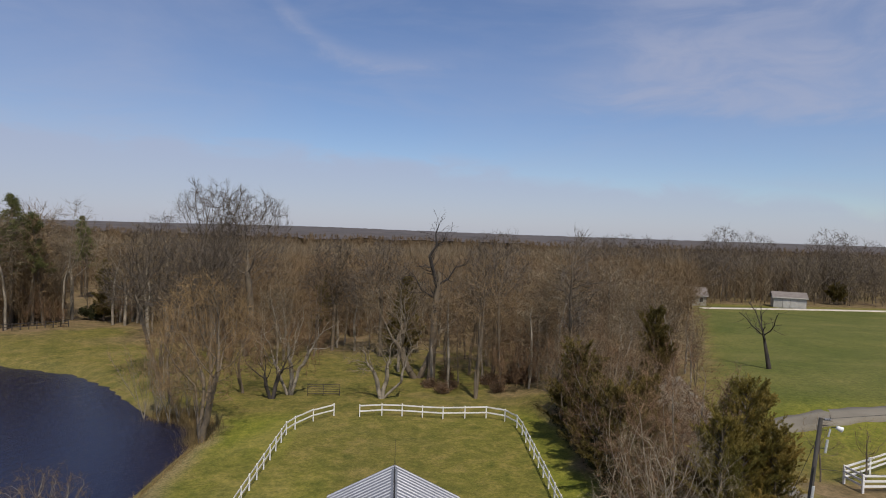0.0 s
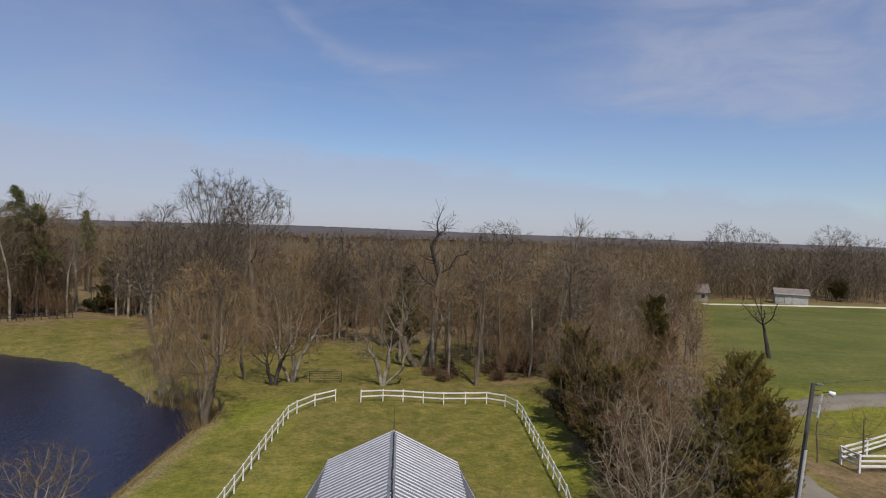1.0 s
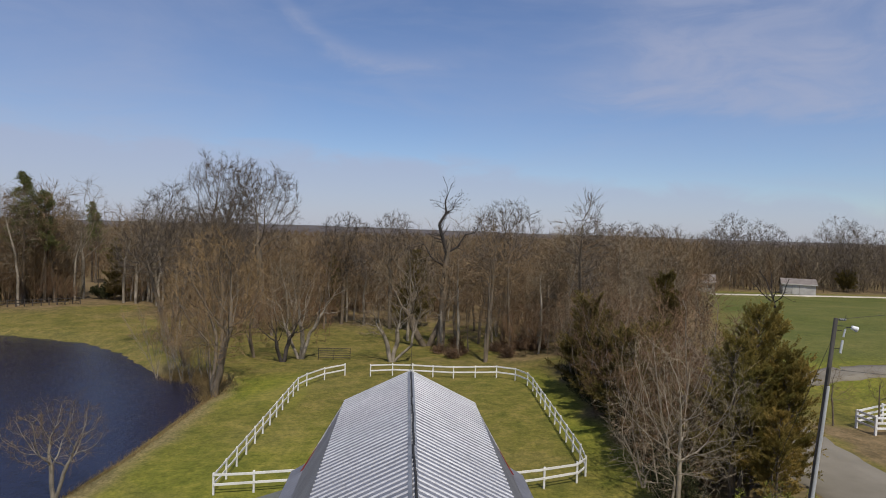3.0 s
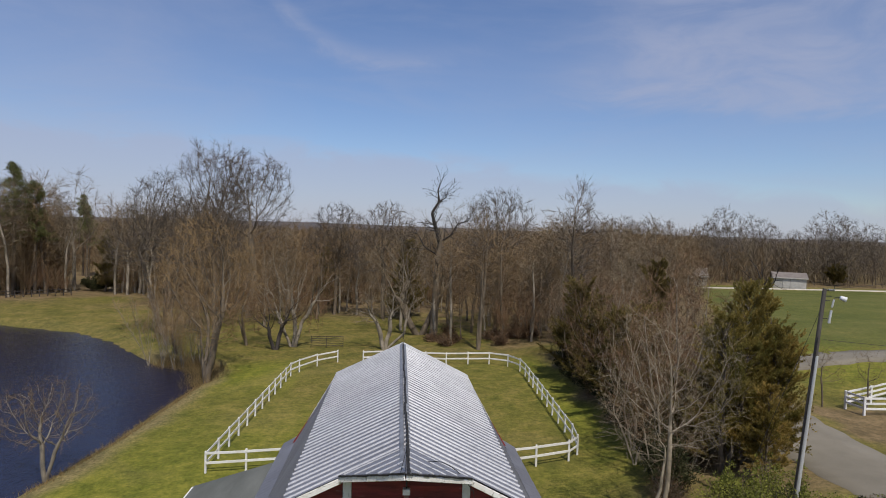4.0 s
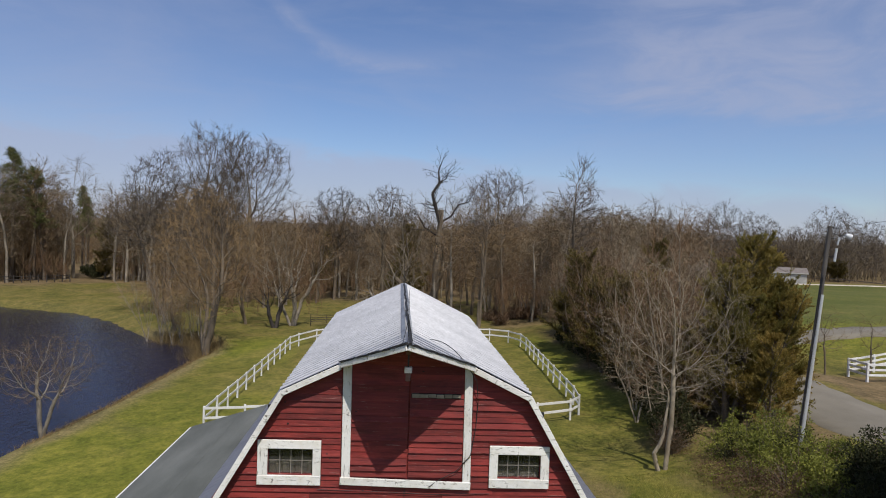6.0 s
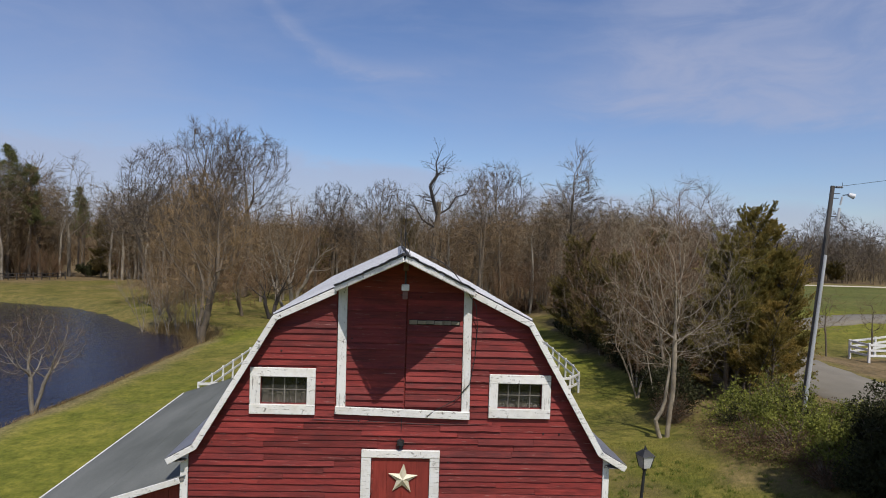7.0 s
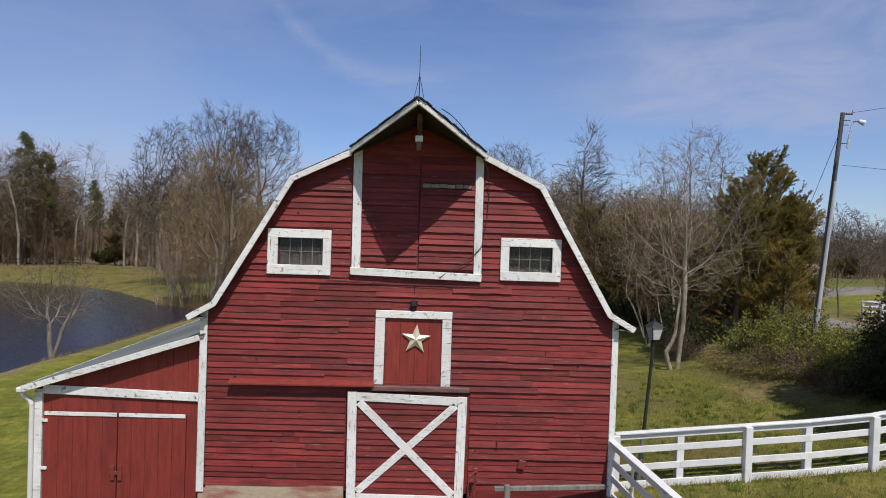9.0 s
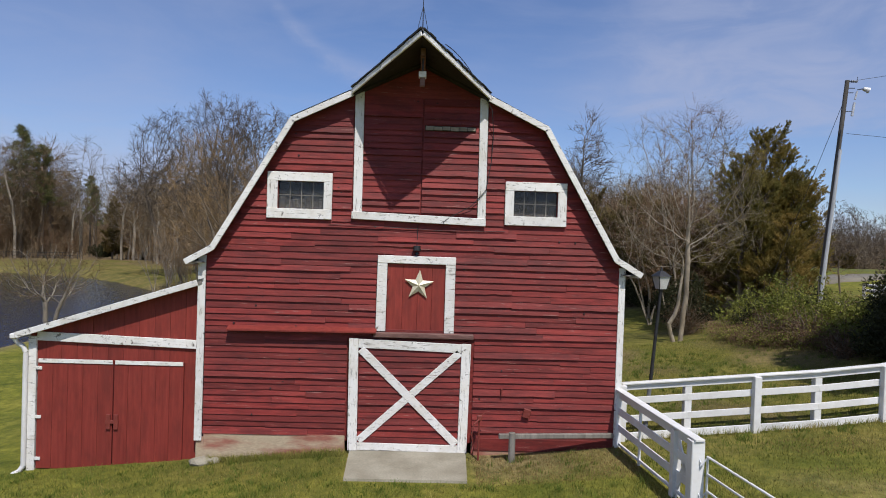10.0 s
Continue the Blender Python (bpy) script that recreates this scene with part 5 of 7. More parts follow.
def utility_pole():
    g = ground_at(15.5, 24.2)
    base, top = Vector((15.48, 24.2, g)), Vector((16.38, 24.2, 11.3))
    p = thing("utility_pole", base, "leaning wooden utility pole with a steel guard and yard light", "pole")
    d = top - base
    part("shaft", rodded((0, 0, -0.3), d, 0.105, 0.078, 14), POLE_WOOD, p)
    k = (8.6 - g) / d.z
    off = Vector((0.035, -0.07, 0))
    part("guard", rodded(off, d * k + off, 0.078, 0.062, 14), GUARD, p, "bright steel cable guard")
    pipe("conduit", [tuple(Vector((-0.10, -0.12, 0.2))), tuple(d * 0.8 + Vector((-0.07, -0.11, 0)))], 0.022, BLACK_IRON, p)
    arm = d + Vector((0, 0, -0.06))
    part("top_bracket", barred(arm + Vector((0, -0.05, 0)), arm + Vector((0.34, -0.08, 0.02)), 0.04, 0.04, 0.006), BLACK_IRON, p)
    for x in (0.14, 0.23, 0.32):
        part("insulator", rodded(arm + Vector((x - 0.035, -0.07, 0.01)), arm + Vector((x + 0.03, -0.07, 0.015)), 0.05, 0.04, 8), TIN_EDGE, p)
    part("pin", rodded(arm + Vector((0.33, -0.08, 0)), arm + Vector((0.34, -0.08, 0.2)), 0.012, 0.008, 5), BLACK_IRON, p)
    for drop, reach in ((0.30, 0.30), (0.48, 0.26), (1.20, 0.32)):
        q = d + Vector((-0.08 * drop, 0, -drop))
        part("bracket", barred(q, q + Vector((reach, -0.05, 0.0)), 0.025, 0.025), BLACK_IRON, p)
    hang = d + Vector((0.36, -0.06, -0.42))
    part("fuse_holder", rodded(hang, hang + Vector((-0.07, 0, -0.32)), 0.035, 0.035, 8), STEEL, p)
    part("fuse_clip", rodded(hang + Vector((0.03, 0, 0.02)), hang + Vector((-0.04, 0, -0.30)), 0.012, 0.012, 6), BLACK_IRON, p)
    hang = d + Vector((0.27, -0.06, -0.86))
    part("arrester", rodded(hang, hang + Vector((-0.07, 0, -0.52)), 0.045, 0.05, 10), STEEL, p, "pale cylinder on a bracket")
    lamp = d + Vector((0.64, -0.15, -0.37))
    part("lamp_arm", rodded(hang + Vector((0.1, 0, 0.5)), lamp + Vector((-0.06, 0, 0.04)), 0.018, 0.018, 6), BLACK_IRON, p)
    part("lamp_head", rodded(lamp + Vector((-0.10, 0, 0.04)), lamp + Vector((0.10, -0.05, -0.04)), 0.07, 0.115, 12), PORCELAIN, p, "white yard light head")
    wires = [((0.34, -0.08, 0.0), (40, -9, 17.5), 0.4), ((0.05, 0, -2.05), (50, -2, 6.6), 0.6)]
    for (x, y, z), to, drop in wires:
        pipe("wire", sag(tuple(d + Vector((x, y, z))), to, drop, 20), 0.008, BLACK_IRON, p, 4)
    pipe("guy_wire", [tuple(d * 0.93), (-1.5, 1.6, 0.2)], 0.011, BLACK_IRON, p, 4)


utility_pole()


# ---- far buildings ----
def gabled(name, at, turn, size, wall_h, roof_h, label, wall_mat, category):
    w, d = size
    b = thing(name, at, label, category, turn=turn)
    part("wall", boxed((-w / 2, -d / 2, -1.5), (w / 2, d / 2, wall_h), 0.02), wall_mat, b)
    o = 0.45
    for s in (-1, 1):
        v = [(-w / 2 - o, s * (d / 2 + o), wall_h - 0.1), (w / 2 + o, s * (d / 2 + o), wall_h - 0.1), (w / 2 + o, 0, wall_h + roof_h), (-w / 2 - o, 0, wall_h + roof_h)]
        v += [(x, y, z - 0.16) for x, y, z in v]
        part("roof_slope", mesh_of("roof_slope", v, [(0, 1, 2, 3), (7, 6, 5, 4), (0, 4, 5, 1), (1, 5, 6, 2), (2, 6, 7, 3), (3, 7, 4, 0)]), GREY_ROOF, b, "grey shingled roof")
        v = [(s * w / 2, -d / 2, wall_h - 0.1), (s * w / 2, d / 2, wall_h - 0.1), (s * w / 2, 0, wall_h + roof_h - 0.15)]
        v += [(x - s * 0.2, y, z) for x, y, z in v]
        part("gable", mesh_of("gable", v, [(0, 1, 2), (5, 4, 3), (0, 3, 4, 1), (1, 4, 5, 2), (2, 5, 3, 0)]), wall_mat, b)
    part("eave_board", boxed((-w / 2 - o, -d / 2 - o - 0.06, wall_h - 0.3), (w / 2 + o, -d / 2 - o, wall_h - 0.05), 0.01), WHITE_SIDING, b)
    return b


TAN_SIDING = rough_surface("tan_siding", (0.27, 0.24, 0.185), (0.36, 0.325, 0.26), 0.8, 1, 12)
DULL_SIDING = rough_surface("weathered_siding", (0.16, 0.15, 0.135), (0.24, 0.225, 0.20), 0.8, 1, 12)
gz = ground_at(115, 192)
garage = gabled("garage", (116.2, 193.0, gz), -22, (9.0, 6.0), 3.3, 1.5, "long white metal garage with grey roof on the hill", WHITE_SIDING, "garage")
for x0, x1 in ((-1.9, -0.1), (0.1, 1.9)):
    d_ = part("garage_door", boxed((x0, -3.06, 0.05), (x1, -2.96, 2.8), 0.01), WHITE_SIDING, garage)
    part("door_frame", boxed((x0 - 0.08, -3.1, 0.0), (x0 - 0.0, -2.99, 2.9)), GREY_ROOF, garage)
for x0, x1 in ((-4.2, -1.95), (1.95, 4.2)):
    for k in range(9):
        x = x0 + (x1 - x0) * (k + 0.5) / 9
        part("panel_rib", boxed((x - 0.03, -3.05, 0.0), (x + 0.03, -2.99, 3.2)), WHITE_SIDING, garage)
house = gabled("house", (85.4, 194, ground_at(85.4, 194)), -18, (9, 7), 3.2, 2.2, "tan house with dark roof behind bare trees", TAN_SIDING, "house")
for x in (-3, 0, 3):
    w_ = holder("window", house)
    part("frame", boxed((x - 0.65, -3.56, 1.1), (x + 0.65, -3.5, 2.6), 0.01), WHITE_SIDING, w_)
    part("glass", boxed((x - 0.52, -3.59, 1.22), (x + 0.52, -3.555, 2.48)), GLASS_DARK, w_)
cottage = gabled("house", (-15.5, 150, ground_at(-15, 150) + 1.2), 64, (13, 8), 3.6, 2.6, "grey gabled house deep in the bare wood", DULL_SIDING, "house")
for y in (-2.4, 1.6):
    w_ = holder("window", cottage)
    part("frame", boxed((-6.56, y - 0.5, 1.2), (-6.5, y + 0.5, 2.6), 0.01), WHITE_TRIM, w_)
    part("glass", boxed((-6.6, y - 0.4, 1.3), (-6.55, y + 0.4, 2.5)), GLASS_DARK, w_)
part("chimney", boxed((-2.4, -0.5, 5.0), (-1.4, 0.4, 7.4), 0.03), FOUNDATION, cottage)
gabled("house", (3, 158, ground_at(3, 158) + 0.8), 10, (9, 7), 3.4, 2.6, "grey outbuilding half hidden in the wood", DULL_SIDING, "house")

# ---- trees ----
def turned(d, rg, amount):
    v = d + Vector((rg.gauss(0, amount), rg.gauss(0, amount), rg.gauss(0, amount)))
    return v.normalized()


def away(d, angle, rg):
    """A direction at an angle from d, turned at random round it."""
    ref = Vector((0, 0, 1)) if abs(d.z) < 0.9 else Vector((1, 0, 0))
    u = d.cross(ref).normalized()
    w = d.cross(u)
    a = rg.uniform(0, 2 * math.pi)
    return (d * math.cos(angle) + (u * math.cos(a) + w * math.sin(a)) * math.sin(angle)).normalized()


class Grown:
    """The wood of one bare tree: rows of tube ends for the trunk, the limbs and the twigs."""

    def __init__(self, seed):
        self.rg = random.Random(seed)
        self.trunk, self.limbs, self.twigs = [], [], []

    def stem(self, p, d, length, r, level, style):
        rg = self.rg
        n = 6 if level == 0 else 4 if level == 1 else style.get("joints", 2) if level == 2 else 1
        wob, lift = style["wobble"][min(level, 3)], style["lift"][min(level, 3)]
        keep, q = [(p.copy(), d.copy(), r)], p.copy()
        end = r * (0.45 if level == 0 else 0.38)
        for i in range(n):
            d = turned(d, rg, wob)
            d = (d + Vector((0, 0, lift))).normalized()
            e = q + d * (length / n)
            r0, r1 = r + (end - r) * i / n, r + (end - r) * (i + 1) / n
            row = (*q, *e, r0, r1)
            if level == 0:
                self.trunk.append(row)
            elif level <= 2:
                self.limbs.append(row)
            else:
                self.twigs.append((*q, *e, r0))
            q = e
            keep.append((q.copy(), d.copy(), r1))
        if level >= style["levels"]:
            return
        if level == 0 and "fork" in style:                 # the trunk parts into leaders
            n_lead, low_a, high_a = style["fork"]
            turn = rg.uniform(0, 6.283)
            for k in range(n_lead):
                ang, turn = radians(rg.uniform(low_a, high_a)), turn + 2.4 + rg.uniform(-0.5, 0.5)
                nd = Vector((math.sin(ang) * math.cos(turn), math.sin(ang) * math.sin(turn), math.cos(ang))) + (d - Vector((0, 0, 1))) * 0.8
                at, rr = keep[-1][0].lerp(keep[-2][0], rg.random() * (0.2 + 0.9 * (k > 1))), keep[-1][2]
                self.stem(at, nd.normalized(), style["lead"] * length * rg.uniform(0.86, 1.06), rr * rg.uniform(0.6, 0.85), 1, style)
            return
        count = style["count"][min(level, 3)]
        count = max(1, int(count * rg.uniform(0.8, 1.2)))
        low = style["low"] if level == 0 else 0.22
        for k in range(count):
            t = low + (1 - low) * (k + rg.random()) / count
            i = min(int(t * n), n - 1)
            a, b = keep[i], keep[i + 1]
            f = t * n - i
            at = a[0].lerp(b[0], f)
            rr = a[2] + (b[2] - a[2]) * f
            ang = radians(rg.uniform(*style["angle"][min(level, 3)]))
            nd = away(a[1], ang, rg)
            ratio = style["ratio"][min(level, 3)] * rg.uniform(0.7, 1.2)
            shape = (1.25 - 0.85 * t) if level == 0 and not style.get("vase") else (1.1 - 0.5 * t)
            if level == 0 and style.get("round"):
                shape = 0.55 + 1.1 * math.sin(math.pi * min(1, max(0, (t - low) / (1 - low) * 0.85 + 0.1)))
            self.stem(at, nd, length * ratio * shape, max(rr * rg.uniform(0.45, 0.65), style["thin"]), level + 1, style)


UPRIGHT = dict(levels=4, fork=(8, 4, 26), lead=4.6, count=(0, 15, 7, 4), ratio=(0, 0.30, 0.46, 0.55), angle=((0, 0), (16, 40), (20, 45), (20, 45)), wobble=(0.05, 0.06, 0.10, 0.12), lift=(0.03, 0.05, 0.10, 0.08), low=0.2, thin=0.008)
BROAD = dict(levels=4, fork=(8, 8, 44), lead=1.75, count=(0, 15, 9, 6), ratio=(0, 0.36, 0.46, 0.5), angle=((0, 0), (25, 58), (25, 60), (25, 60)), wobble=(0.05, 0.11, 0.15, 0.14), lift=(0.02, 0.07, 0.06, 0.04), low=0.3, thin=0.009)
CROOKED = dict(levels=4, fork=(5, 22, 66), lead=2.3, count=(0, 12, 8, 5), ratio=(0, 0.38, 0.46, 0.5), angle=((0, 0), (30, 70), (30, 70), (25, 60)), wobble=(0.12, 0.24, 0.24, 0.2), lift=(0.02, 0.07, 0.03, 0.02), low=0.3, thin=0.009)
YOUNG = dict(levels=4, fork=(4, 4, 22), lead=5.0, count=(0, 15, 6, 3), ratio=(0, 0.26, 0.48, 0.6), angle=((0, 0), (22, 48), (25, 50), (25, 50)), wobble=(0.04, 0.05, 0.12, 0.1), lift=(0.02, 0.04, 0.08, 0.05), low=0.15, thin=0.006)
WOOD_UP, WOOD_BROAD, WOOD_YOUNG = dict(UPRIGHT, joints=1, fork=(5, 3, 20), count=(0, 12, 6, 3)), dict(BROAD, joints=1, fork=(5, 8, 32), count=(0, 12, 7, 3)), dict(YOUNG, joints=1, fork=(3, 2, 14))
DEAD = dict(CROOKED, count=(0, 6, 4, 2), fork=(5, 10, 50), lead=1.1)
SNAG = dict(levels=4, count=(9, 5, 4, 3), ratio=(0.26, 0.45, 0.5, 0.5), angle=((30, 65), (30, 65), (30, 60), (25, 60)), wobble=(0.13, 0.25, 0.25, 0.2), lift=(0.10, 0.08, 0.04, 0.02), low=0.40, thin=0.014)

def crowned(seed, height, r_base, style, stems):
    """A tree whose limbs grow towards points spread through its crown, so that they fill an uneven round outline."""
    g = Grown(seed)
    rg = np.random.default_rng(seed)
    blobs = style["crown"]
    share = np.array([b[3] * b[3] * b[4] for b in blobs])
    pick_blob = rg.choice(len(blobs), style["points"], p=share / share.sum())
    b = np.array(blobs)[pick_blob]
    d = rg.normal(size=(len(b), 3))
    d /= np.linalg.norm(d, axis=1, keepdims=True)
    aims = b[:, :3] + d * (rg.random((len(b), 1)) ** 0.42) * b[:, [3, 3, 4]]
    lump = np.array([noise.noise(Vector(p) * style.get("lump", 7.0) + Vector((seed, 0, 0))) for p in aims])
    aims = aims[(lump > style.get("gaps", -0.22)) & (aims[:, 2] > style["clear"] * 0.7)]
    places, parent = [], []
    for lx, ly, off, part_of in stems:
        way, p = Vector((lx, ly, 1)).normalized(), Vector((lx * off / height, ly * off / height, -0.012))
        last = -1
        while True:
            places.append(tuple(p))
            parent.append(last)
            last = len(places) - 1
            if p.z > style["leader"] * part_of:
                break
            way = (way + Vector((rg.normal(), rg.normal(), 0)) * style["wobble"] + Vector((0, 0, 0.03))).normalized()
            p = p + way * 0.022
    pts, up, span = np.array(places), parent, style.get("step", 0.021)
    heading = np.array([tuple((pts[i] - pts[q]) / np.linalg.norm(pts[i] - pts[q])) if q >= 0 else (0, 0, 1) for i, q in enumerate(up)]) * 0.6
    kids = np.bincount([q for q in up if q >= 0], minlength=len(pts))
    low = pts[:, 2] < style["clear"] * 0.85
    far = np.linalg.norm(aims[:, None] - pts[None], axis=2) + 9.0 * low[None]
    near, dist = far.argmin(1), far.min(1)
    for _ in range(150):
        on = dist < 0.42
        if not on.any():
            break
        pull = (aims[on] - pts[near[on]]) / dist[on][:, None]
        total = np.zeros_like(pts)
        np.add.at(total, near[on], pull)
        who = np.unique(near[on])
        who = who[kids[who] < 4]
        if not len(who):
            break
        way = total[who]
        way /= np.maximum(np.linalg.norm(way, axis=1, keepdims=True), 1e-6)
        way += style.get("hold", 0.9) * heading[who]
        way += rg.normal(scale=style["jitter"], size=way.shape) + np.array([[0, 0, style["rise"]]])
        way /= np.linalg.norm(way, axis=1, keepdims=True)
        fresh = pts[who] + way * span
        heading = np.concatenate([heading, way])
        n = len(pts)
        pts = np.concatenate([pts, fresh])
        up = up + list(who)
        kids = np.concatenate([kids, np.zeros(len(who), int)])
        kids[who] += 1
        gap = np.linalg.norm(aims[:, None] - fresh[None], axis=2)
        j = gap.argmin(1)
        best = gap[np.arange(len(aims)), j]
        closer = best < dist
        near, dist = np.where(closer, j + n, near), np.where(closer, best, dist)
        live = dist > span * 2.4
        aims, near, dist = aims[live], near[live], dist[live]
    n = len(pts)
    up = np.array(up)
    tips = np.zeros(n)
    for i in range(n - 1, -1, -1):
        tips[i] = max(tips[i], 1)
        if up[i] >= 0:
            tips[up[i]] += tips[i]
    thin = style["thin"]
    power = math.log(r_base / thin) / math.log(tips.max())
    r = thin * tips ** power
    if style.get("even"):                                  # stems of like thickness
        z = pts[:len(places), 2]
        r[:len(places)] = np.maximum(r[:len(places)], r_base * (0.95 - 0.5 * z / style["leader"]))
    depth = np.zeros(n, int)
    keep = np.zeros(n, int)                                # each node's nearest kept node at or before it
    aim = np.zeros((n, 3))
    for i in range(n):
        if up[i] < 0:
            keep[i] = i
            continue
        depth[i] = depth[up[i]] + 1
        aim[i] = pts[i] - pts[up[i]]
        if kids[i] != 1 or depth[i] % 2 == 0:
            a = keep[up[i]]
            keep[i] = i
            row = (*pts[a], *pts[i], r[a] if r[a] < 1.6 * r[i] else 1.15 * r[i], r[i])
            if r[i] > 0.42 * r_base:
                g.trunk.append(row)
            elif r[i] > 1.5 * thin:
                g.limbs.append(row)
            else:
                e = pts[i] + 0.5 * (pts[i] - pts[a])
                g.twigs.append((*pts[a], *e, 1.4 * r[i]))
        else:
            keep[i] = keep[up[i]]
    fine = np.where((r < 4 * thin) & (keep == np.arange(n)))[0]
    for i in fine:
        for _ in range(style["sprays"] if kids[i] == 0 else style["sprays"] // 2):
            way = Vector(aim[i]).normalized()
            way = (way + Vector(rg.normal(size=3)) * style.get("fan", 0.4) + Vector((0, 0, 0.15))).normalized()
            long = style["twig"] * rg.uniform(0.7, 2.0)
            p = Vector(pts[i])
            g.twigs.append((*p, *(p + way * long), thin * 0.9))
            for _ in range(2):
                q = p + way * long * rg.uniform(0.25, 0.75)
                side = (way + Vector(rg.normal(size=3)) * 0.45).normalized()
                g.twigs.append((*q, *(q + side * long * rg.uniform(0.4, 0.8)), thin * 0.7))
    return g


OVAL = dict(crown=((0, 0, 0.60, 0.30, 0.41),), points=1500, clear=0.20, leader=0.34, wobble=0.05, jitter=0.16, rise=0.10, thin=0.008, sprays=4, twig=0.055, step=0.017)
TALL = dict(crown=((0.02, 0, 0.76, 0.24, 0.24), (-0.06, 0, 0.58, 0.26, 0.2)), points=2900, clear=0.34, leader=0.5, wobble=0.05, jitter=0.12, rise=0.12, thin=0.011, sprays=5, twig=0.036, step=0.0125, fan=0.35, lump=5.0, gaps=-0.12)
WIDE = dict(crown=((-0.2, 0, 0.60, 0.36, 0.28), (0.22, 0, 0.70, 0.36, 0.28)), points=1000, clear=0.20, leader=0.26, wobble=0.10, jitter=0.34, rise=0.03, thin=0.011, sprays=3, twig=0.06, step=0.024, lump=6.0, gaps=-0.12, fan=0.7)
SLIM = dict(crown=((0, 0, 0.70, 0.17, 0.31), (0, 0, 0.48, 0.15, 0.18), (0, 0, 0.30, 0.11, 0.12)), points=560, clear=0.24, leader=0.84, wobble=0.02, jitter=0.18, rise=0.16, thin=0.012, sprays=5, twig=0.06, step=0.021)
LACY = dict(crown=((-0.10, 0, 0.70, 0.22, 0.30), (0.10, 0.02, 0.66, 0.25, 0.34), (0.02, 0, 0.46, 0.30, 0.16)), points=1100, clear=0.20, leader=0.42, wobble=0.03, jitter=0.2, rise=0.05, thin=0.006, sprays=3, twig=0.06, step=0.020, gaps=-0.12, fan=0.55)
BUSHY = dict(crown=((0, 0, 0.60, 0.26, 0.39), (0.05, 0, 0.34, 0.26, 0.22)), points=520, clear=0.10, leader=0.40, wobble=0.08, jitter=0.22, rise=0.12, thin=0.007, sprays=5, twig=0.075, step=0.024, gaps=-0.15)


def tree_parts(t, grown, trunk_mat, twig_mat, height, sides=8, twig_width=1.0, limb_sides=3, kink=0.0):
    s = height / max(r[5] for r in grown.twigs)            # grown to its true height
    for rows in (grown.trunk, grown.limbs, grown.twigs):
        rows[:] = [tuple(v * s for v in r[:6]) + tuple(r[6:]) for r in rows]
    stems, at = [], {}                                     # each stem from the ground is a trunk of its own
    for r in grown.trunk:
        k = at.get(tuple(round(v, 4) for v in r[:3]))
        if k is None:
            k = len(stems)
            stems.append([])
        stems[k].append(r)
        at[tuple(round(v, 4) for v in r[3:6])] = k
    sag = lambda z: -kink * math.exp(-((z - 0.65) / 0.45) ** 2) if z < 2.2 else 0.0
    for k, rows in enumerate(stems):
        if kink and k == 0:                                # the first stem bends out above its foot
            rows = [(r[0] + sag(r[2]), *r[1:3], r[3] + sag(r[5]), *r[4:]) for r in rows]
        part("trunk", tube_mesh("trunk", rows, sides), trunk_mat, t)
    tagged(part("branching", tube_mesh("branching", grown.limbs, limb_sides), trunk_mat, t), kind="stuff")
    tagged(part("twig_crown", spikes("twig_crown", grown.twigs, twig_width), twig_mat, t), kind="stuff")


GROWN = {}


def bare_tree(x, y, height, r, style, seed, label, trunk_mat=None, twig_mat=None, stems=((0, 0, 0.0, 1.0),), twig_width=1.0, group="", name="bare_tree", sink=0.1, kink=0.0):
    """stems: for each stem its lean in x and y, its distance from the middle and its share of the height."""
    t = thing(name, (x, y, ground_at(x, y)), label, "tree", group)
    g = crowned(seed, height, r, style, stems) if "crown" in style else Grown(seed)
    for lx, ly, off, share in stems if "crown" not in style else ():
        d = Vector((lx, ly, 1)).normalized()
        g.stem(Vector((lx * off, ly * off, -sink)), d, height * share, r * (0.55 + 0.45 * share), 0, style)
    tree_parts(t, g, trunk_mat or BARK, twig_mat or TWIGS, height, twig_width=twig_width, kink=kink)
    GROWN[t.name] = g
    return t


# by the pond and the paddock
bare_tree(-20.1, 35.3, 6.4, 0.13, dict(LACY, crown=((0, 0, 0.66, 0.46, 0.33),), leader=0.30, points=1500, thin=0.008, jitter=0.26), 5, "small bare pale-barked tree leaning over the pond bank", BARK_PALE, TWIGS,
          ((-0.22, 0.05, 0.1, 1.0), (0.30, -0.1, 0.1, 0.95)), 1.1)
bare_tree(-18.2, 56.3, 16.0, 0.30, dict(OVAL, points=2600, step=0.0145, sprays=3, twig=0.06, thin=0.011, clear=0.24, gaps=-0.06, lump=5.0, hold=1.2, rise=0.2), 11, "dense bare tree with fine brown twigs on the pond bank", BARK, TWIGS_OLIVE,
          ((-0.05, 0, 0.3, 1.0), (0.10, 0.05, 0.7, 1.2), (-0.12, 0.1, 0.8, 0.88)), 1.4)
rnd = random.Random(21)
for k in range(7):
    x, y = -20.6 - k * 0.95 + rnd.uniform(-0.3, 0.3), 62.0 + rnd.uniform(-0.4, 1.6) + k * 0.35
    bare_tree(x, y, rnd.uniform(4.5, 8.5), 0.07, YOUNG, 40 + k, "slender bare sapling at the water's edge", BARK_PALE, TWIGS_OLIVE, ((-0.22 + rnd.uniform(-0.1, 0.2), -0.12, 0.1, 1.0), (0.12, 0.1, 0.3, 0.8)), 1.5, "saplings by the pond")
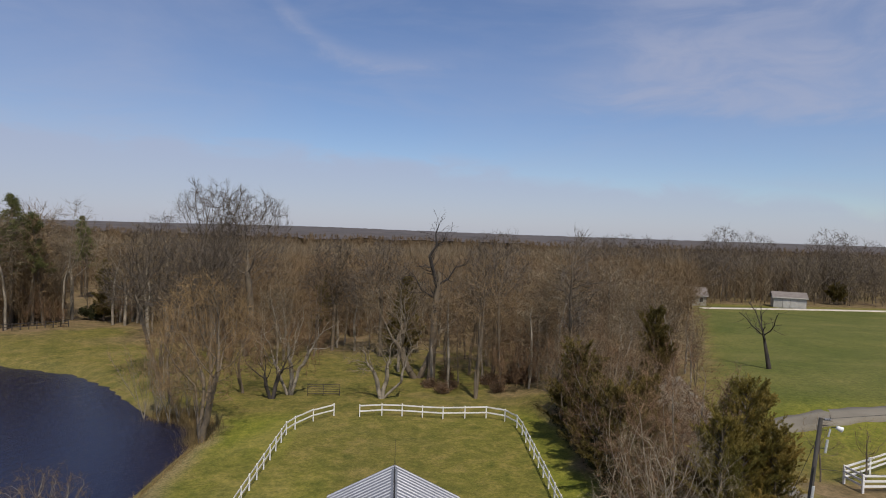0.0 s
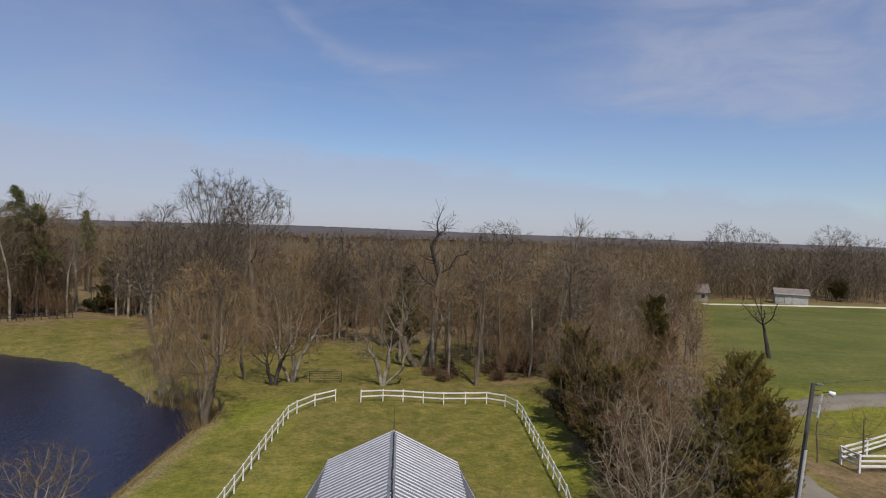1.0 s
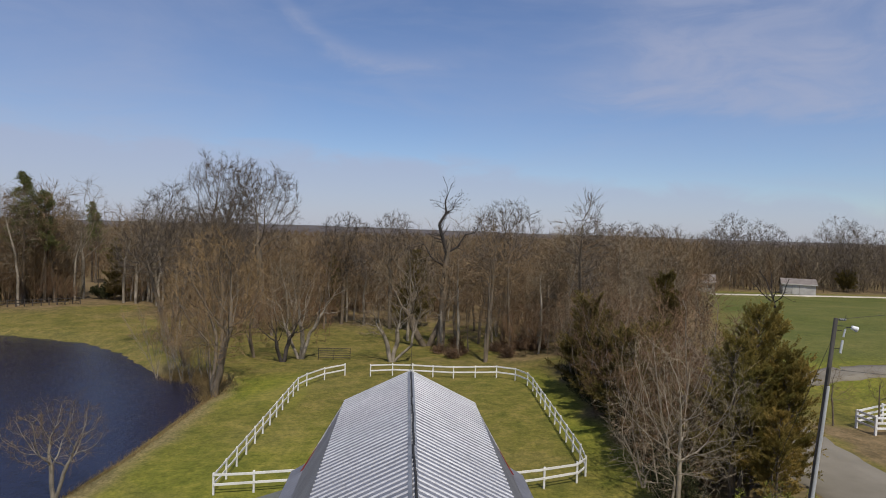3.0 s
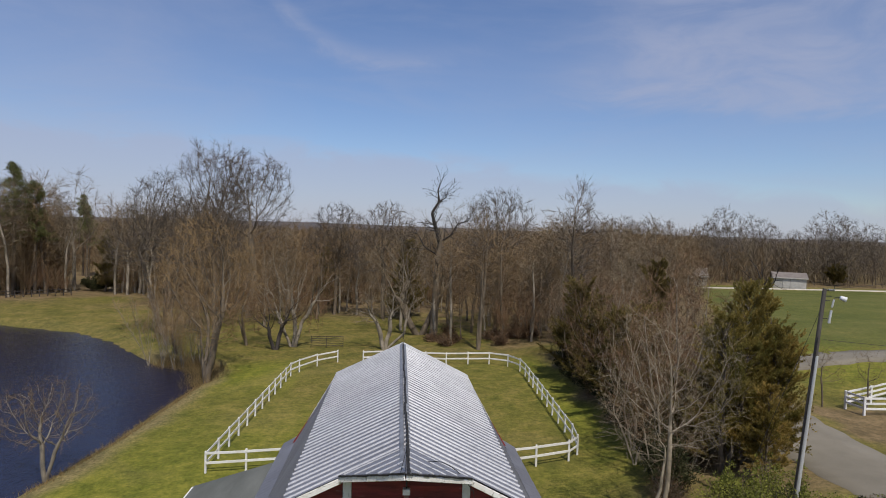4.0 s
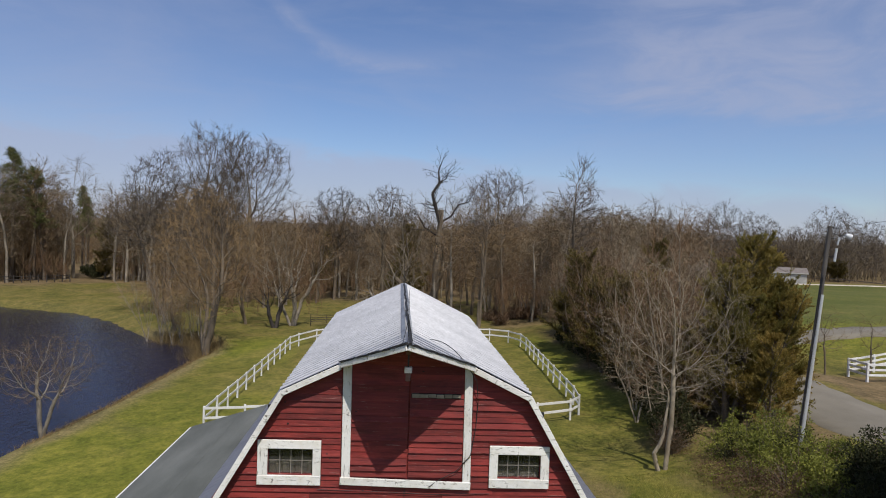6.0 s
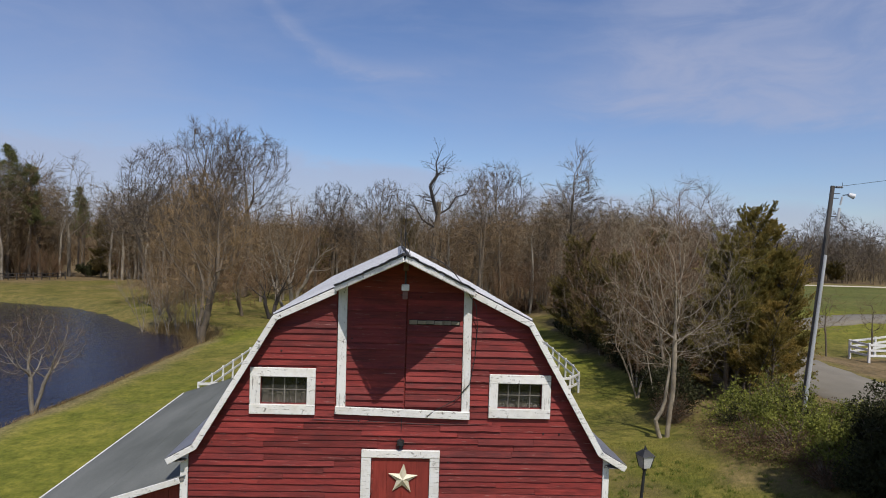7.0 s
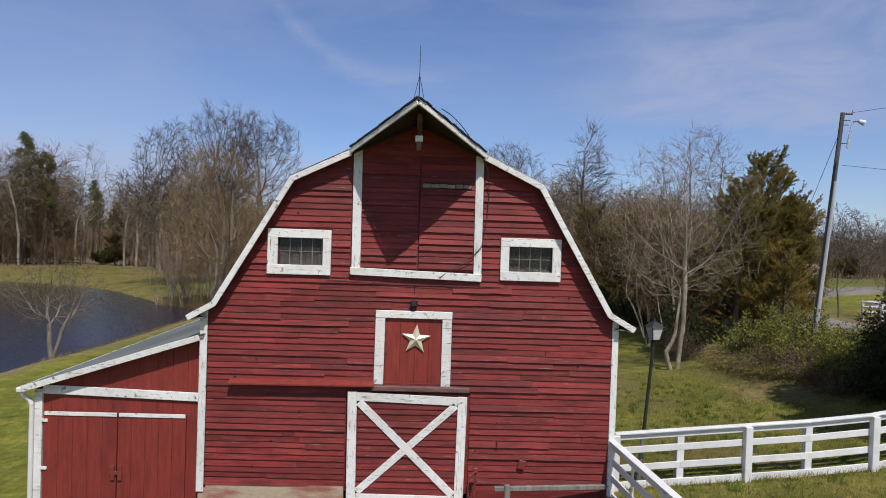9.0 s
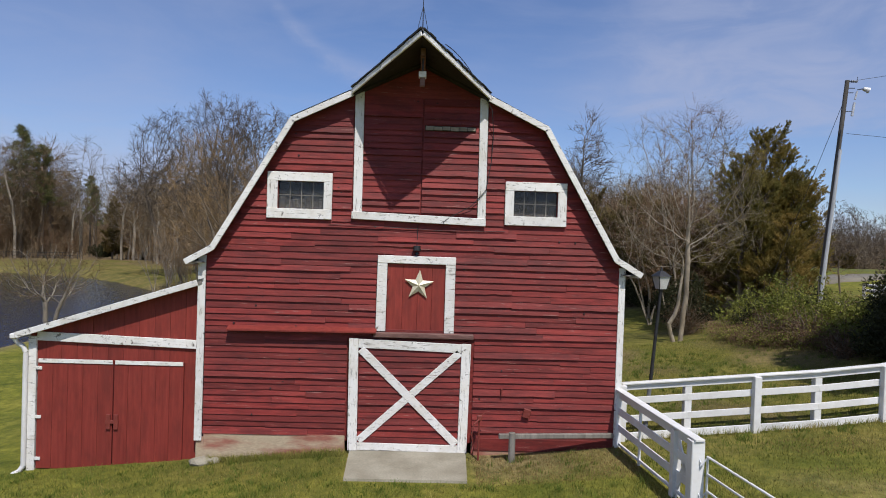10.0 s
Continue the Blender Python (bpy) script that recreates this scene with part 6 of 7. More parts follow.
for k, (x, y, h) in enumerate(((-24.5, 66.5, 11), (-21.5, 68, 12.5), (-27.5, 71, 10.5), (-18.5, 71, 11))):
    bare_tree(x, y, h, 0.16, BUSHY, 60 + k, "bare thicket tree with reddish-brown twigs behind the pond", BARK, TWIGS, ((0.05, 0, 0.2, 1.0), (-0.15, 0.05, 0.4, 0.85)), 1.6, "thicket trees behind the pond")
# tall crowns behind
bare_tree(-28.6, 91, 25.6, 0.50, TALL, 14, "very tall bare tree with a wide fine crown", BARK, TWIGS_DARK, ((-0.04, 0, 0.3, 1.0), (0.13, 0, 0.5, 0.97)), 2.0, "tall trees behind the pond")
bare_tree(-23.6, 91, 24.6, 0.45, TALL, 15, "very tall bare tree with a wide fine crown", BARK, TWIGS_DARK, ((0.06, 0, 0.3, 1.0),), 2.0, "tall trees behind the pond")
bare_tree(-30.0, 76.5, 20.5, 0.21, TALL, 17, "tall bare tree with grey twisting limbs", BARK, TWIGS_DARK, ((-0.03, 0, 0.3, 1.0), (0.05, 0.1, 0.4, 0.9)), 1.8, "tall trees behind the pond")
bare_tree(-25.0, 80, 19.0, 0.22, TALL, 18, "tall bare tree with grey twisting limbs", BARK, TWIGS_DARK, ((0.04, 0, 0.3, 1.0),), 1.8, "tall trees behind the pond")
# the old fruit trees and the dead oak beyond the paddock
bare_tree(-13.2, 70.5, 11.5, 0.24, WIDE, 31, "old crooked bare fruit tree with pale limbs", BARK_PALE, TWIGS, ((-0.1, 0, 0.3, 1.0), (0.35, 0, 0.4, 0.85), (-0.6, 0.1, 0.4, 0.75)), 1.6)
bare_tree(-14.8, 68.8, 6.5, 0.22, WIDE, 33, "low dark twisted tree beside the old fruit tree", BARK_DARK, TWIGS, ((0.2, 0, 0.3, 1.0), (-0.5, 0, 0.3, 0.9)), 1.4)
bare_tree(-3.0, 69.0, 8.0, 0.24, WIDE, 36, "old crooked fruit tree with bent limbs", BARK_PALE, TWIGS_GREY, ((0.15, 0, 0.2, 1.0), (0.6, 0.1, 0.3, 0.9), (-0.5, 0, 0.3, 0.8)), 1.5)


def dead_oak(x, y):
    """The half-dead oak: a thick trunk, a black crooked top and broken limbs."""
    t = thing("dead_oak", (x, y, ground_at(x, y)), "huge half-dead oak with a black crooked top", "tree")
    g = Grown(47)
    main = [(0, 0, -0.2), (0.2, 0, 8), (0.6, 0, 13.2), (-0.2, 0.2, 15.6), (-0.7, 0, 17.4), (0.25, 0, 19.0), (0.05, 0.1, 20.6), (0.75, 0, 22.6)]
    thick = [0.5, 0.38, 0.27, 0.22, 0.18, 0.13, 0.08, 0.02]
    right = [(0.5, 0, 13.4), (2.0, 0.2, 14.3), (3.0, 0.1, 16.0), (4.4, 0, 16.4), (5.0, 0, 17.4)]
    left = [(0.3, 0, 11.5), (-1.6, 0, 12.6), (-2.6, 0.2, 14.4), (-3.8, 0, 14.8)]
    arm = [(0.25, 0, 19.0), (1.2, 0, 19.6), (1.5, 0, 21.0)]
    for line, r in ((main, thick), (right, [0.17, 0.13, 0.10, 0.07, 0.02]), (left, [0.14, 0.11, 0.07, 0.02]), (arm, [0.10, 0.07, 0.02])):
        for k in range(len(line) - 1):
            (g.trunk if line is main else g.limbs).append((*line[k], *line[k + 1], r[k], r[k + 1]))
            p, q = Vector(line[k]), Vector(line[k + 1])
            if p.z < 7 and line is main:
                continue
            for _ in range(5 if p.z > 12 else 9):
                g.stem(p.lerp(q, g.rg.random()), away((q - p).normalized(), radians(g.rg.uniform(30, 75)), g.rg), g.rg.uniform(1.0, 2.8), max(0.03, r[k + 1] * 0.4), 2, SNAG)
    low = g.trunk[:2]                                      # bark below, bare black wood above
    del g.trunk[:2]
    part("lower_trunk", tube_mesh("lower_trunk", low, 9), BARK, t, "brown-barked lower trunk")
    tree_parts(t, g, BARK_DARK, BARK_DARK, 21.2, twig_width=1.4)


dead_oak(2.5, 77.5)
for k, (x, y, h) in enumerate(((-1.6, 82, 16.5), (4.6, 82.5, 17.0), (2.6, 77, 12.5), (7.4, 80, 17.8))):
    bare_tree(x, y, h, 0.2, dict(OVAL, points=700, clear=0.32, step=0.022, gaps=-0.05), 148 + k, "bare oak with a twiggy crown beside the dead oak", BARK if k % 2 else BARK_PALE, (TWIGS, TWIGS_GREY)[k % 2], twig_width=1.6, group="oaks round the dead oak")
bare_tree(0.8, 78.5, 15.0, 0.42, WIDE, 48, "old oak limbs spreading beside the dead trunk", BARK, TWIGS_GREY, ((-0.5, -0.1, 0.6, 1.0), (0.45, 0.1, 0.5, 0.95)), 1.8)
bare_tree(4.3, 71.5, 13.0, 0.16, SLIM, 51, "slim bare tree at the wood's edge", BARK_PALE, TWIGS, twig_width=1.5)
bare_tree(7.2, 69, 16.5, 0.2, SLIM, 52, "slim bare tree at the wood's edge", BARK, TWIGS, ((0.02, 0, 0.2, 1), (0.1, 0, 0.5, 0.9)), twig_width=1.5)
bare_tree(10.2, 79, 19.2, 0.28, TALL, 53, "bare tree with spreading upper limbs", BARK, TWIGS_DARK, ((0.12, 0, 0.2, 1),), twig_width=1.7)
bare_tree(-4.5, 92, 17.5, 0.28, TALL, 54, "bare tree with a rounded twiggy crown", BARK, TWIGS_DARK, twig_width=1.8)
bare_tree(-12, 96, 17.5, 0.25, TALL, 55, "bare tree with a rounded twiggy crown", BARK, TWIGS_DARK, twig_width=1.8)
bare_tree(13.6, 71.8, 11.5, 0.14, SLIM, 56, "slim pale bare tree at the wood's edge", BARK_PALE, TWIGS_GREY, twig_width=1.4)
bare_tree(17.1, 65.6, 18.6, 0.20, dict(SLIM, crown=((0, 0, 0.72, 0.115, 0.28), (0, 0, 0.46, 0.10, 0.20)), points=1000, step=0.016, rise=0.45, hold=0.6), 57, "tall narrow bare tree with upswept reddish twigs", BARK, TWIGS_DARK, twig_width=2.2)
bare_tree(18.6, 69, 12.5, 0.16, SLIM, 58, "slim pale bare tree at the wood's edge", BARK_PALE, TWIGS_GREY, twig_width=1.5)
# the hedgerow between the paddock and the lane
rnd = random.Random(77)
for k in range(36):
    y = 36.0 + (k % 17) * 1.75 + rnd.uniform(-0.7, 0.7)
    x = 14.3 + rnd.uniform(-0.6, 1.0) + (2.0 if k % 3 == 1 else 0) + (3.6 if k > 16 else 0)
    h = rnd.uniform(6.4, 9.6) + (1.0 if y > 58 else 0)
    bare_tree(x, y, h, 0.085, BUSHY if k % 3 else dict(LACY, points=500), 100 + k + (300 if k > 25 else 0), "bare hedgerow tree with grey-brown twigs", BARK_PALE if k % 3 else BARK, (TWIGS_GREY, TWIGS, TWIGS_RED)[k % 3],
              ((rnd.uniform(-0.2, 0.2), rnd.uniform(-0.15, 0.15), 0.2, 1.0), (rnd.uniform(-0.3, 0.3), rnd.uniform(-0.2, 0.2), 0.4, 0.9)), 1.5, "hedgerow trees")
for k, (x, y, h) in enumerate(((12.8, 31.5, 9.6), (14.2, 33.5, 10.2), (13.2, 36.0, 9.4), (15.8, 34.5, 9.8), (12.6, 34.0, 8.2))):
    bare_tree(x, y, h + 2.0 * (k % 2), 0.07, dict(SLIM, clear=0.14, points=420, rise=0.3, thin=0.008) if k % 2 else dict(BUSHY, points=700, rise=0.25), 140 + k, "bare hedgerow tree with reddish twigs", BARK_PALE if k % 2 else BARK_WHITE, TWIGS_RED, ((0.1, 0, 0.1, 1.0), (-0.25, 0.1, 0.3, 0.85)), 1.1, "hedgerow trees")
# the two-stemmed tree in front
bare_tree(10.85, 26.1, 10.2, 0.105, dict(LACY, even=True, leader=0.34, wobble=0.035, points=2300, step=0.016, sprays=3, thin=0.0055, fan=0.6), 71, "two-stemmed pale bare tree with a bent foot", BARK_WHITE, TWIGS_PALE, ((-0.005, 0.02, 9.0, 1.0), (0.04, 0.03, 6.0, 1.3)), 1.2, kink=0.30)
bare_tree(43.2, 74.7, 8.2, 0.30, DEAD, 83, "dead black field tree with broken limbs", BARK_DARK, BARK_DARK, ((0.02, 0, 0.1, 1.0),), 1.2)
for k, (x, y, h) in enumerate(((29.2, 43.2, 5.2), (32.8, 43.6, 4.6))):
    bare_tree(x, y, h, 0.06, dict(LACY, points=260), 90 + k, "small young bare tree by the lane fence", BARK, TWIGS, twig_width=1.0, group="young trees by the lane")

# the woods: a few grown trees, set out many times
KINDS = [bare_tree(-34, 98, 17, 0.20, SLIM, 200, "bare woodland tree with a straight grey trunk", BARK, TWIGS, twig_width=2.0, group="woodland trees"),
         bare_tree(-30, 104, 16, 0.19, dict(SLIM, clear=0.28, wobble=0.05), 201, "bare woodland tree with a straight grey trunk", BARK_PALE, TWIGS_GREY, twig_width=2.0, group="woodland trees"),
         bare_tree(22, 84, 15, 0.18, dict(BUSHY, clear=0.25, points=420), 202, "bare woodland tree with upswept brown twigs", BARK_PALE, TWIGS, twig_width=2.0, group="woodland trees"),
         bare_tree(27, 92, 14, 0.20, dict(OVAL, points=480, clear=0.3, step=0.024), 203, "bare woodland tree with a spreading crown", BARK_PALE, TWIGS_GREY, twig_width=2.0, group="woodland trees"),
         bare_tree(19, 90, 13, 0.15, WOOD_YOUNG, 204, "slender bare woodland tree with reddish twigs", BARK, TWIGS_RED, twig_width=2.4, group="woodland trees")]
BASE_H = (17, 16, 15, 14, 13)


def spot(x, y, s, rg, lean=1.5):
    return pose(x, y, ground_at(x, y) - 0.1, rg.gauss(0, lean), rg.gauss(0, lean), rg.uniform(0, 360)) @ Matrix.Diagonal((s * rg.uniform(0.85, 1.1), s * rg.uniform(0.85, 1.1), s, 1))


def pick(h, rg):
    k = rg.choice((0, 0, 1, 1, 2, 3, 4)) if h > 13 else rg.choice((1, 2, 3, 4, 4))
    return k, h / BASE_H[k]


def set_out(rows, seed):
    rg = random.Random(seed)
    for x, y, h in rows:
        k, s = pick(h, rg)
        copy_thing(KINDS[k], spot(x, y, s, rg))


def joined(name, label, material, kinds, rows, seed, width, lean=1.5):
    """Trees too far or too many to tell apart, as one mesh: stems, limbs and twigs as slim points."""
    rg = random.Random(seed)
    cache = [np.array([r[:6] + (r[6],) for r in g.trunk + g.limbs] + [r[:6] + (max(r[6], 0.008) * width,) for r in g.twigs]) for g in kinds]
    out = []
    for x, y, h in rows:
        k, s = pick(h, rg) if len(kinds) > 1 else (0, h / 6.0)
        m = np.array(spot(x, y, s, rg, lean))
        a = cache[k].copy()
        for c in (0, 3):
            a[:, c:c + 3] = a[:, c:c + 3] @ m[:3, :3].T + m[:3, 3]
        # limbs reach a little past their end, so that slim points join up
        n = len(kinds[k].trunk) + len(kinds[k].limbs)
        a[:n, 3:6] += 0.6 * (a[:n, 3:6] - a[:n, 0:3])
        out.append(a)
    return tagged(part(name, spikes(name, np.concatenate(out), 1.0), material), label, "woods", kind="stuff")


def scatter(seed, x0, x1, y0, y1, count, h0, h1, keep=None, apart=2.2):
    rg = random.Random(seed)
    out = []
    for _ in range(count * 12):
        if len(out) >= count:
            break
        x, y = rg.uniform(x0, x1), rg.uniform(y0, y1)
        if keep and not keep(x, y):
            continue
        if any((x - a) ** 2 + (y - b) ** 2 < apart * apart for a, b, _ in out):
            continue
        out.append((x, y, rg.uniform(h0, h1)))
    return out


in_wood = lambda x, y: field_side(x, y) < -1 and not (-19 < x < 8 and 144 < y < 164)
set_out(scatter(1, -98, -56, 98, 140, 46, 16, 21, lambda x, y: y > x + 176), 1)
set_out(scatter(31, -80, -63, 100, 122, 20, 20, 24, lambda x, y: y > x + 172, 1.8), 31)
set_out(scatter(32, -64, -38, 116, 134, 30, 15, 19, lambda x, y: abs(x + 0.5 * y) > 4), 32)
set_out(scatter(2, -56, -33, 100, 130, 30, 13, 18, lambda x, y: math.hypot(x + 52, y - 104) > 9 and abs(x + 0.5 * y) > 4), 2)
set_out(scatter(3, -34, -8, 84, 130, 34, 10, 14), 3)
set_out(scatter(4, 4, 34, 74, 104, 46, 11, 16, in_wood), 4)
set_out(scatter(33, -20, 0, 88, 100, 9, 13, 16.5), 33)
set_out(scatter(34, 8, 32, 72, 98, 22, 12, 16, in_wood, 1.8), 34)
set_out(scatter(5, -22, 5, 98, 142, 30, 8, 11), 5)
grown_kinds = [GROWN[k.name] for k in KINDS]
joined("far_trees", "bare trees deeper in the wood", TWIGS, grown_kinds, scatter(6, 14, 70, 104, 185, 80, 12, 17, in_wood, 3), 6, 2.0)
joined("far_trees", "bare trees behind the hill garage", TWIGS_DARK, [GROWN[KINDS[3].name]] * 5, scatter(7, 55, 170, 196, 235, 42, 19, 27, None, 5), 7, 4.6)
set_out(scatter(8, 19, 31, 60, 78, 16, 8, 12, lambda x, y: x < 22.5 or (x > 29 and field_side(x, y) < 0)), 8)

# saplings and brush under the trees
SAPLING = bare_tree(24, 80, 6.0, 0.05, WOOD_YOUNG, 205, "slender bare sapling in the underwood", BARK, TWIGS_RED, twig_width=2.2, group="underwood saplings")
joined("underwood", "bare saplings and brush under the trees", TWIGS_RED, [GROWN[SAPLING.name]],
       scatter(20, 10, 34, 69, 100, 130, 3.0, 7.5, in_wood, 1.0) + scatter(21, -95, -38, 97, 124, 80, 3, 8, lambda x, y: math.hypot(x + 52, y - 104) > 9 and y > x + 175 and abs(x + 0.5 * y) > 4, 1.0)
       + scatter(22, -34, -12, 76, 100, 70, 3, 7, None, 1.0) + scatter(24, -16, 8, 99, 112, 40, 3, 6, None, 1.2) + scatter(26, -84, -42, 110, 132, 130, 3, 8, lambda x, y: y > x + 170 and abs(x + 0.5 * y) > 4, 0.8), 66, 2.2, 4)
joined("underwood", "bare saplings filling the hedgerow", TWIGS, [GROWN[SAPLING.name]], scatter(23, 13.2, 20, 34, 66, 48, 2.5, 6.0, None, 0.6), 67, 1.5, 5)


def foliage(name, centres, size, per, seed, spread, flat=1.0, wide=0.3):
    """Sprays of small pointed leaves round the given centres (x, y, z, r)."""
    rg = np.random.default_rng(seed)
    c = np.repeat(np.array(centres, float), per, axis=0)
    n = len(c)
    d = rg.normal(size=(n, 3))
    d /= np.linalg.norm(d, axis=1, keepdims=True)
    if c.shape[1] > 4:                                     # sprays that follow their bough
        lean = c[:, 4:7]
    else:
        lean = d
    p = c[:, :3] + d * (c[:, 3:4] * rg.uniform(0.25, 1.0, (n, 1)) ** 0.6) * np.array([[1, 1, flat]])
    aim = lean + rg.normal(scale=spread, size=(n, 3)) + np.array([[0, 0, 0.25]])
    aim /= np.linalg.norm(aim, axis=1, keepdims=True)
    side = np.cross(aim, rg.normal(size=(n, 3)))
    side /= np.linalg.norm(side, axis=1, keepdims=True)
    s = size * rg.uniform(0.6, 1.5, (n, 1))
    v = np.stack([p - side * s * wide, p + side * s * wide, p + aim * s], axis=1).reshape(-1, 3)
    return quick_mesh(name, v, np.arange(3 * n).reshape(-1, 3))


def cedar(x, y, height, width, seed, material, label, group="", leaf=0.13, per=12, tops=1, sparse=1.0, full=0.62, open_=0.12):
    """A ragged evergreen: stems, limbs that sweep up, and feathery plumes along them with gaps between."""
    rg = random.Random(seed)
    t = thing("cedar", (x, y, ground_at(x, y)), label, "tree", group)
    limbs, plumes = [], []
    for k in range(tops):
        ox, oy = (0, 0) if k == 0 else (rg.uniform(-0.30, 0.30) * width, rg.uniform(-0.28, 0.28) * width)
        h = height * (1 if k == 0 else rg.uniform(0.62, 0.95))
        tip = (ox + rg.uniform(0.0, 0.05) * h, oy + rg.uniform(-0.03, 0.03) * h)
        part("trunk", tube_mesh("trunk", [(ox * 0.3, oy * 0.3, -0.1, ox, oy, h * 0.55, 0.016 * h, 0.010 * h), (ox, oy, h * 0.55, *tip, h * 0.98, 0.010 * h, 0.006)], 7), BARK, t)
        for i in range(int(22 * h * sparse)):
            f = rg.random() ** 0.9
            z, a = h * (0.06 + 0.90 * f), rg.uniform(0, 6.283)
            c, d = math.cos(a), math.sin(a)
            lobe = noise.noise(Vector((c * 1.2 + seed, d * 1.2, z * 0.55 + k * 3)))
            if lobe < -open_ - 0.12 + 0.14 * f:             # gaps where the sky shows through
                continue
            r = width * (0.38 if k else 0.50) * (1 - f) ** full * (0.78 + 0.75 * lobe) * rg.choice((0.6, 0.85, 1.0, 1.0, 1.25)) + 0.10
            sway = f * f
            p = Vector((ox + (tip[0] - ox) * sway, oy + (tip[1] - oy) * sway, z))
            way = Vector((c, d, rg.uniform(0.35, 0.8) + 0.9 * f))
            e = p + way * r
            limbs.append((*p, *e, 0.020, 0.005))
            aim = way.normalized()
            n = max(3, int(r / 0.16))
            for q in range(n):
                g = 0.30 + 0.70 * (q + rg.random()) / n
                for _ in range(2):
                    turn = (aim + Vector((rg.gauss(0, 0.45), rg.gauss(0, 0.45), rg.gauss(0.1, 0.35)))).normalized()
                    at, long = p + (e - p) * g, rg.uniform(0.14, 0.42) * (0.7 + 0.3 * r)
                    for u in (0.25, 0.6, 0.95):
                        w = at + turn * long * u
                        plumes.append((*w, 0.075 * (1.25 - 0.7 * u) * (0.7 + leaf * 2.3), *(turn * 0.8)))
    tagged(part("branching", tube_mesh("branching", limbs, 3), BARK, t), kind="stuff")
    tagged(part("needle_crown", foliage("needle_crown", plumes, leaf * 0.95, per, seed, 0.42, 1.0, 0.13), material, t), kind="stuff")
    return t


cedar(17.5, 32.4, 9.4, 5.0, 2, CEDAR_BRONZE, "tall bronze-green cedar beside the lane", leaf=0.085, per=17, tops=3, full=0.55)
cedar(15.9, 31.0, 8.0, 4.2, 1, CEDAR_BRONZE, "bronze-green cedar beside the lane", leaf=0.085, per=17, tops=3, full=0.5)
cedar(18.8, 31.2, 6.2, 3.6, 5, CEDAR_RUST, "rusty bronze cedar leaning to the lane", leaf=0.085, per=17, tops=2, full=0.45)
cedar(17.0, 28.8, 4.6, 2.6, 3, CEDAR_RUST, "low bronze cedar by the utility pole", leaf=0.085, per=16, tops=2)
for k, (x, y, h, w) in enumerate(((14.4, 47.5, 5.8, 4.2), (14.5, 42.6, 6.6, 4.6), (27.5, 71, 8.5, 4.6), (28.8, 54.2, 4.2, 2.4), (14.2, 53.2, 7.8, 5.2), (18.2, 50.0, 6.0, 3.4), (14.9, 37.2, 5.6, 4.2), (17.2, 45.0, 6.4, 3.0), (16.2, 60.5, 5.6, 3.4), (14.8, 33.2, 4.6, 3.2))):
    cedar(x, y, h, w, 10 + k, CEDAR_OLIVE, "olive-green cedar among the hedgerow trees", "hedgerow cedars", 0.16, 10, 3, 0.85, 0.45, 0.4)
for k, (x, y, h, w) in enumerate(((-57.7, 121, 11.7, 3.6), (-1.0, 93, 11.5, 5.5), (-15, 108, 10.5, 4.4), (140, 205, 7, 6.5))):
    cedar(x, y, h, w, 30 + k, CEDAR_OLIVE, "olive-green cedar at the wood's edge", "woodland cedars", 0.26, 7, 3, 0.5)
cedar(15.8, 13.2, 11.0, 4.8, 60, CEDAR_GREEN, "broad dark evergreen that shades the bank", leaf=0.22, per=8, tops=4, full=0.42, sparse=1.7, open_=0.6)
# stands out of view; added to spread the shade further over the bank
cedar(19.4, 14.4, 12.5, 4.6, 61, CEDAR_GREEN, "broad dark evergreen, unseen, added to shade the lane bank", leaf=0.22, per=8, tops=3, full=0.42, sparse=1.3, open_=0.6)


def pine(x, y, height, seed):
    rg = random.Random(seed)
    t = thing("pine_tree", (x, y, ground_at(x, y)), "tall pine with a ragged green top among bare trees", "tree", "pines in the wood")
    trunk = [(0, 0, -0.1, 0.1, 0, height * 0.5, 0.28, 0.2), (0.1, 0, height * 0.5, 0, 0.1, height * 0.98, 0.2, 0.03)]
    limbs, clumps = [], []
    for i in range(90):
        f = (i + rg.random()) / 90
        z = height * (0.42 + 0.56 * f)
        a = rg.uniform(0, 6.283)
        lobe = noise.noise(Vector((math.cos(a) + seed, math.sin(a), z * 0.25)))
        if lobe < -0.22 + 0.2 * (f < 0.3):
            continue
        r = (0.5 + 3.0 * (1 - f) ** 0.8) * (0.8 + 0.7 * lobe) * rg.uniform(0.5, 1.1)
        e = (r * math.cos(a), r * math.sin(a), z + r * rg.uniform(0.05, 0.45))
        limbs.append((0, 0, z, *e, 0.05, 0.015))
        for q in (0.55, 0.75, 0.9, 1.0):
            for _ in range(3):
                clumps.append((e[0] * q + rg.gauss(0, 0.25), e[1] * q + rg.gauss(0, 0.25), z + (e[2] - z) * q + rg.gauss(0.1, 0.16), 0.30))
    part("trunk", tube_mesh("trunk", trunk, 7), BARK, t)
    tagged(part("branching", tube_mesh("branching", limbs, 3), BARK, t), kind="stuff")
    tagged(part("needle_crown", foliage("needle_crown", clumps, 0.32, 14, seed, 0.6, 0.8, 0.10), PINE_GREEN, t), kind="stuff")


for k, (x, y, h) in enumerate(((-68.5, 111, 22.6), (-66.0, 113, 19.5), (-88, 172, 21.5), (-85, 168, 18.5))):
    pine(x, y, h, 50 + k)


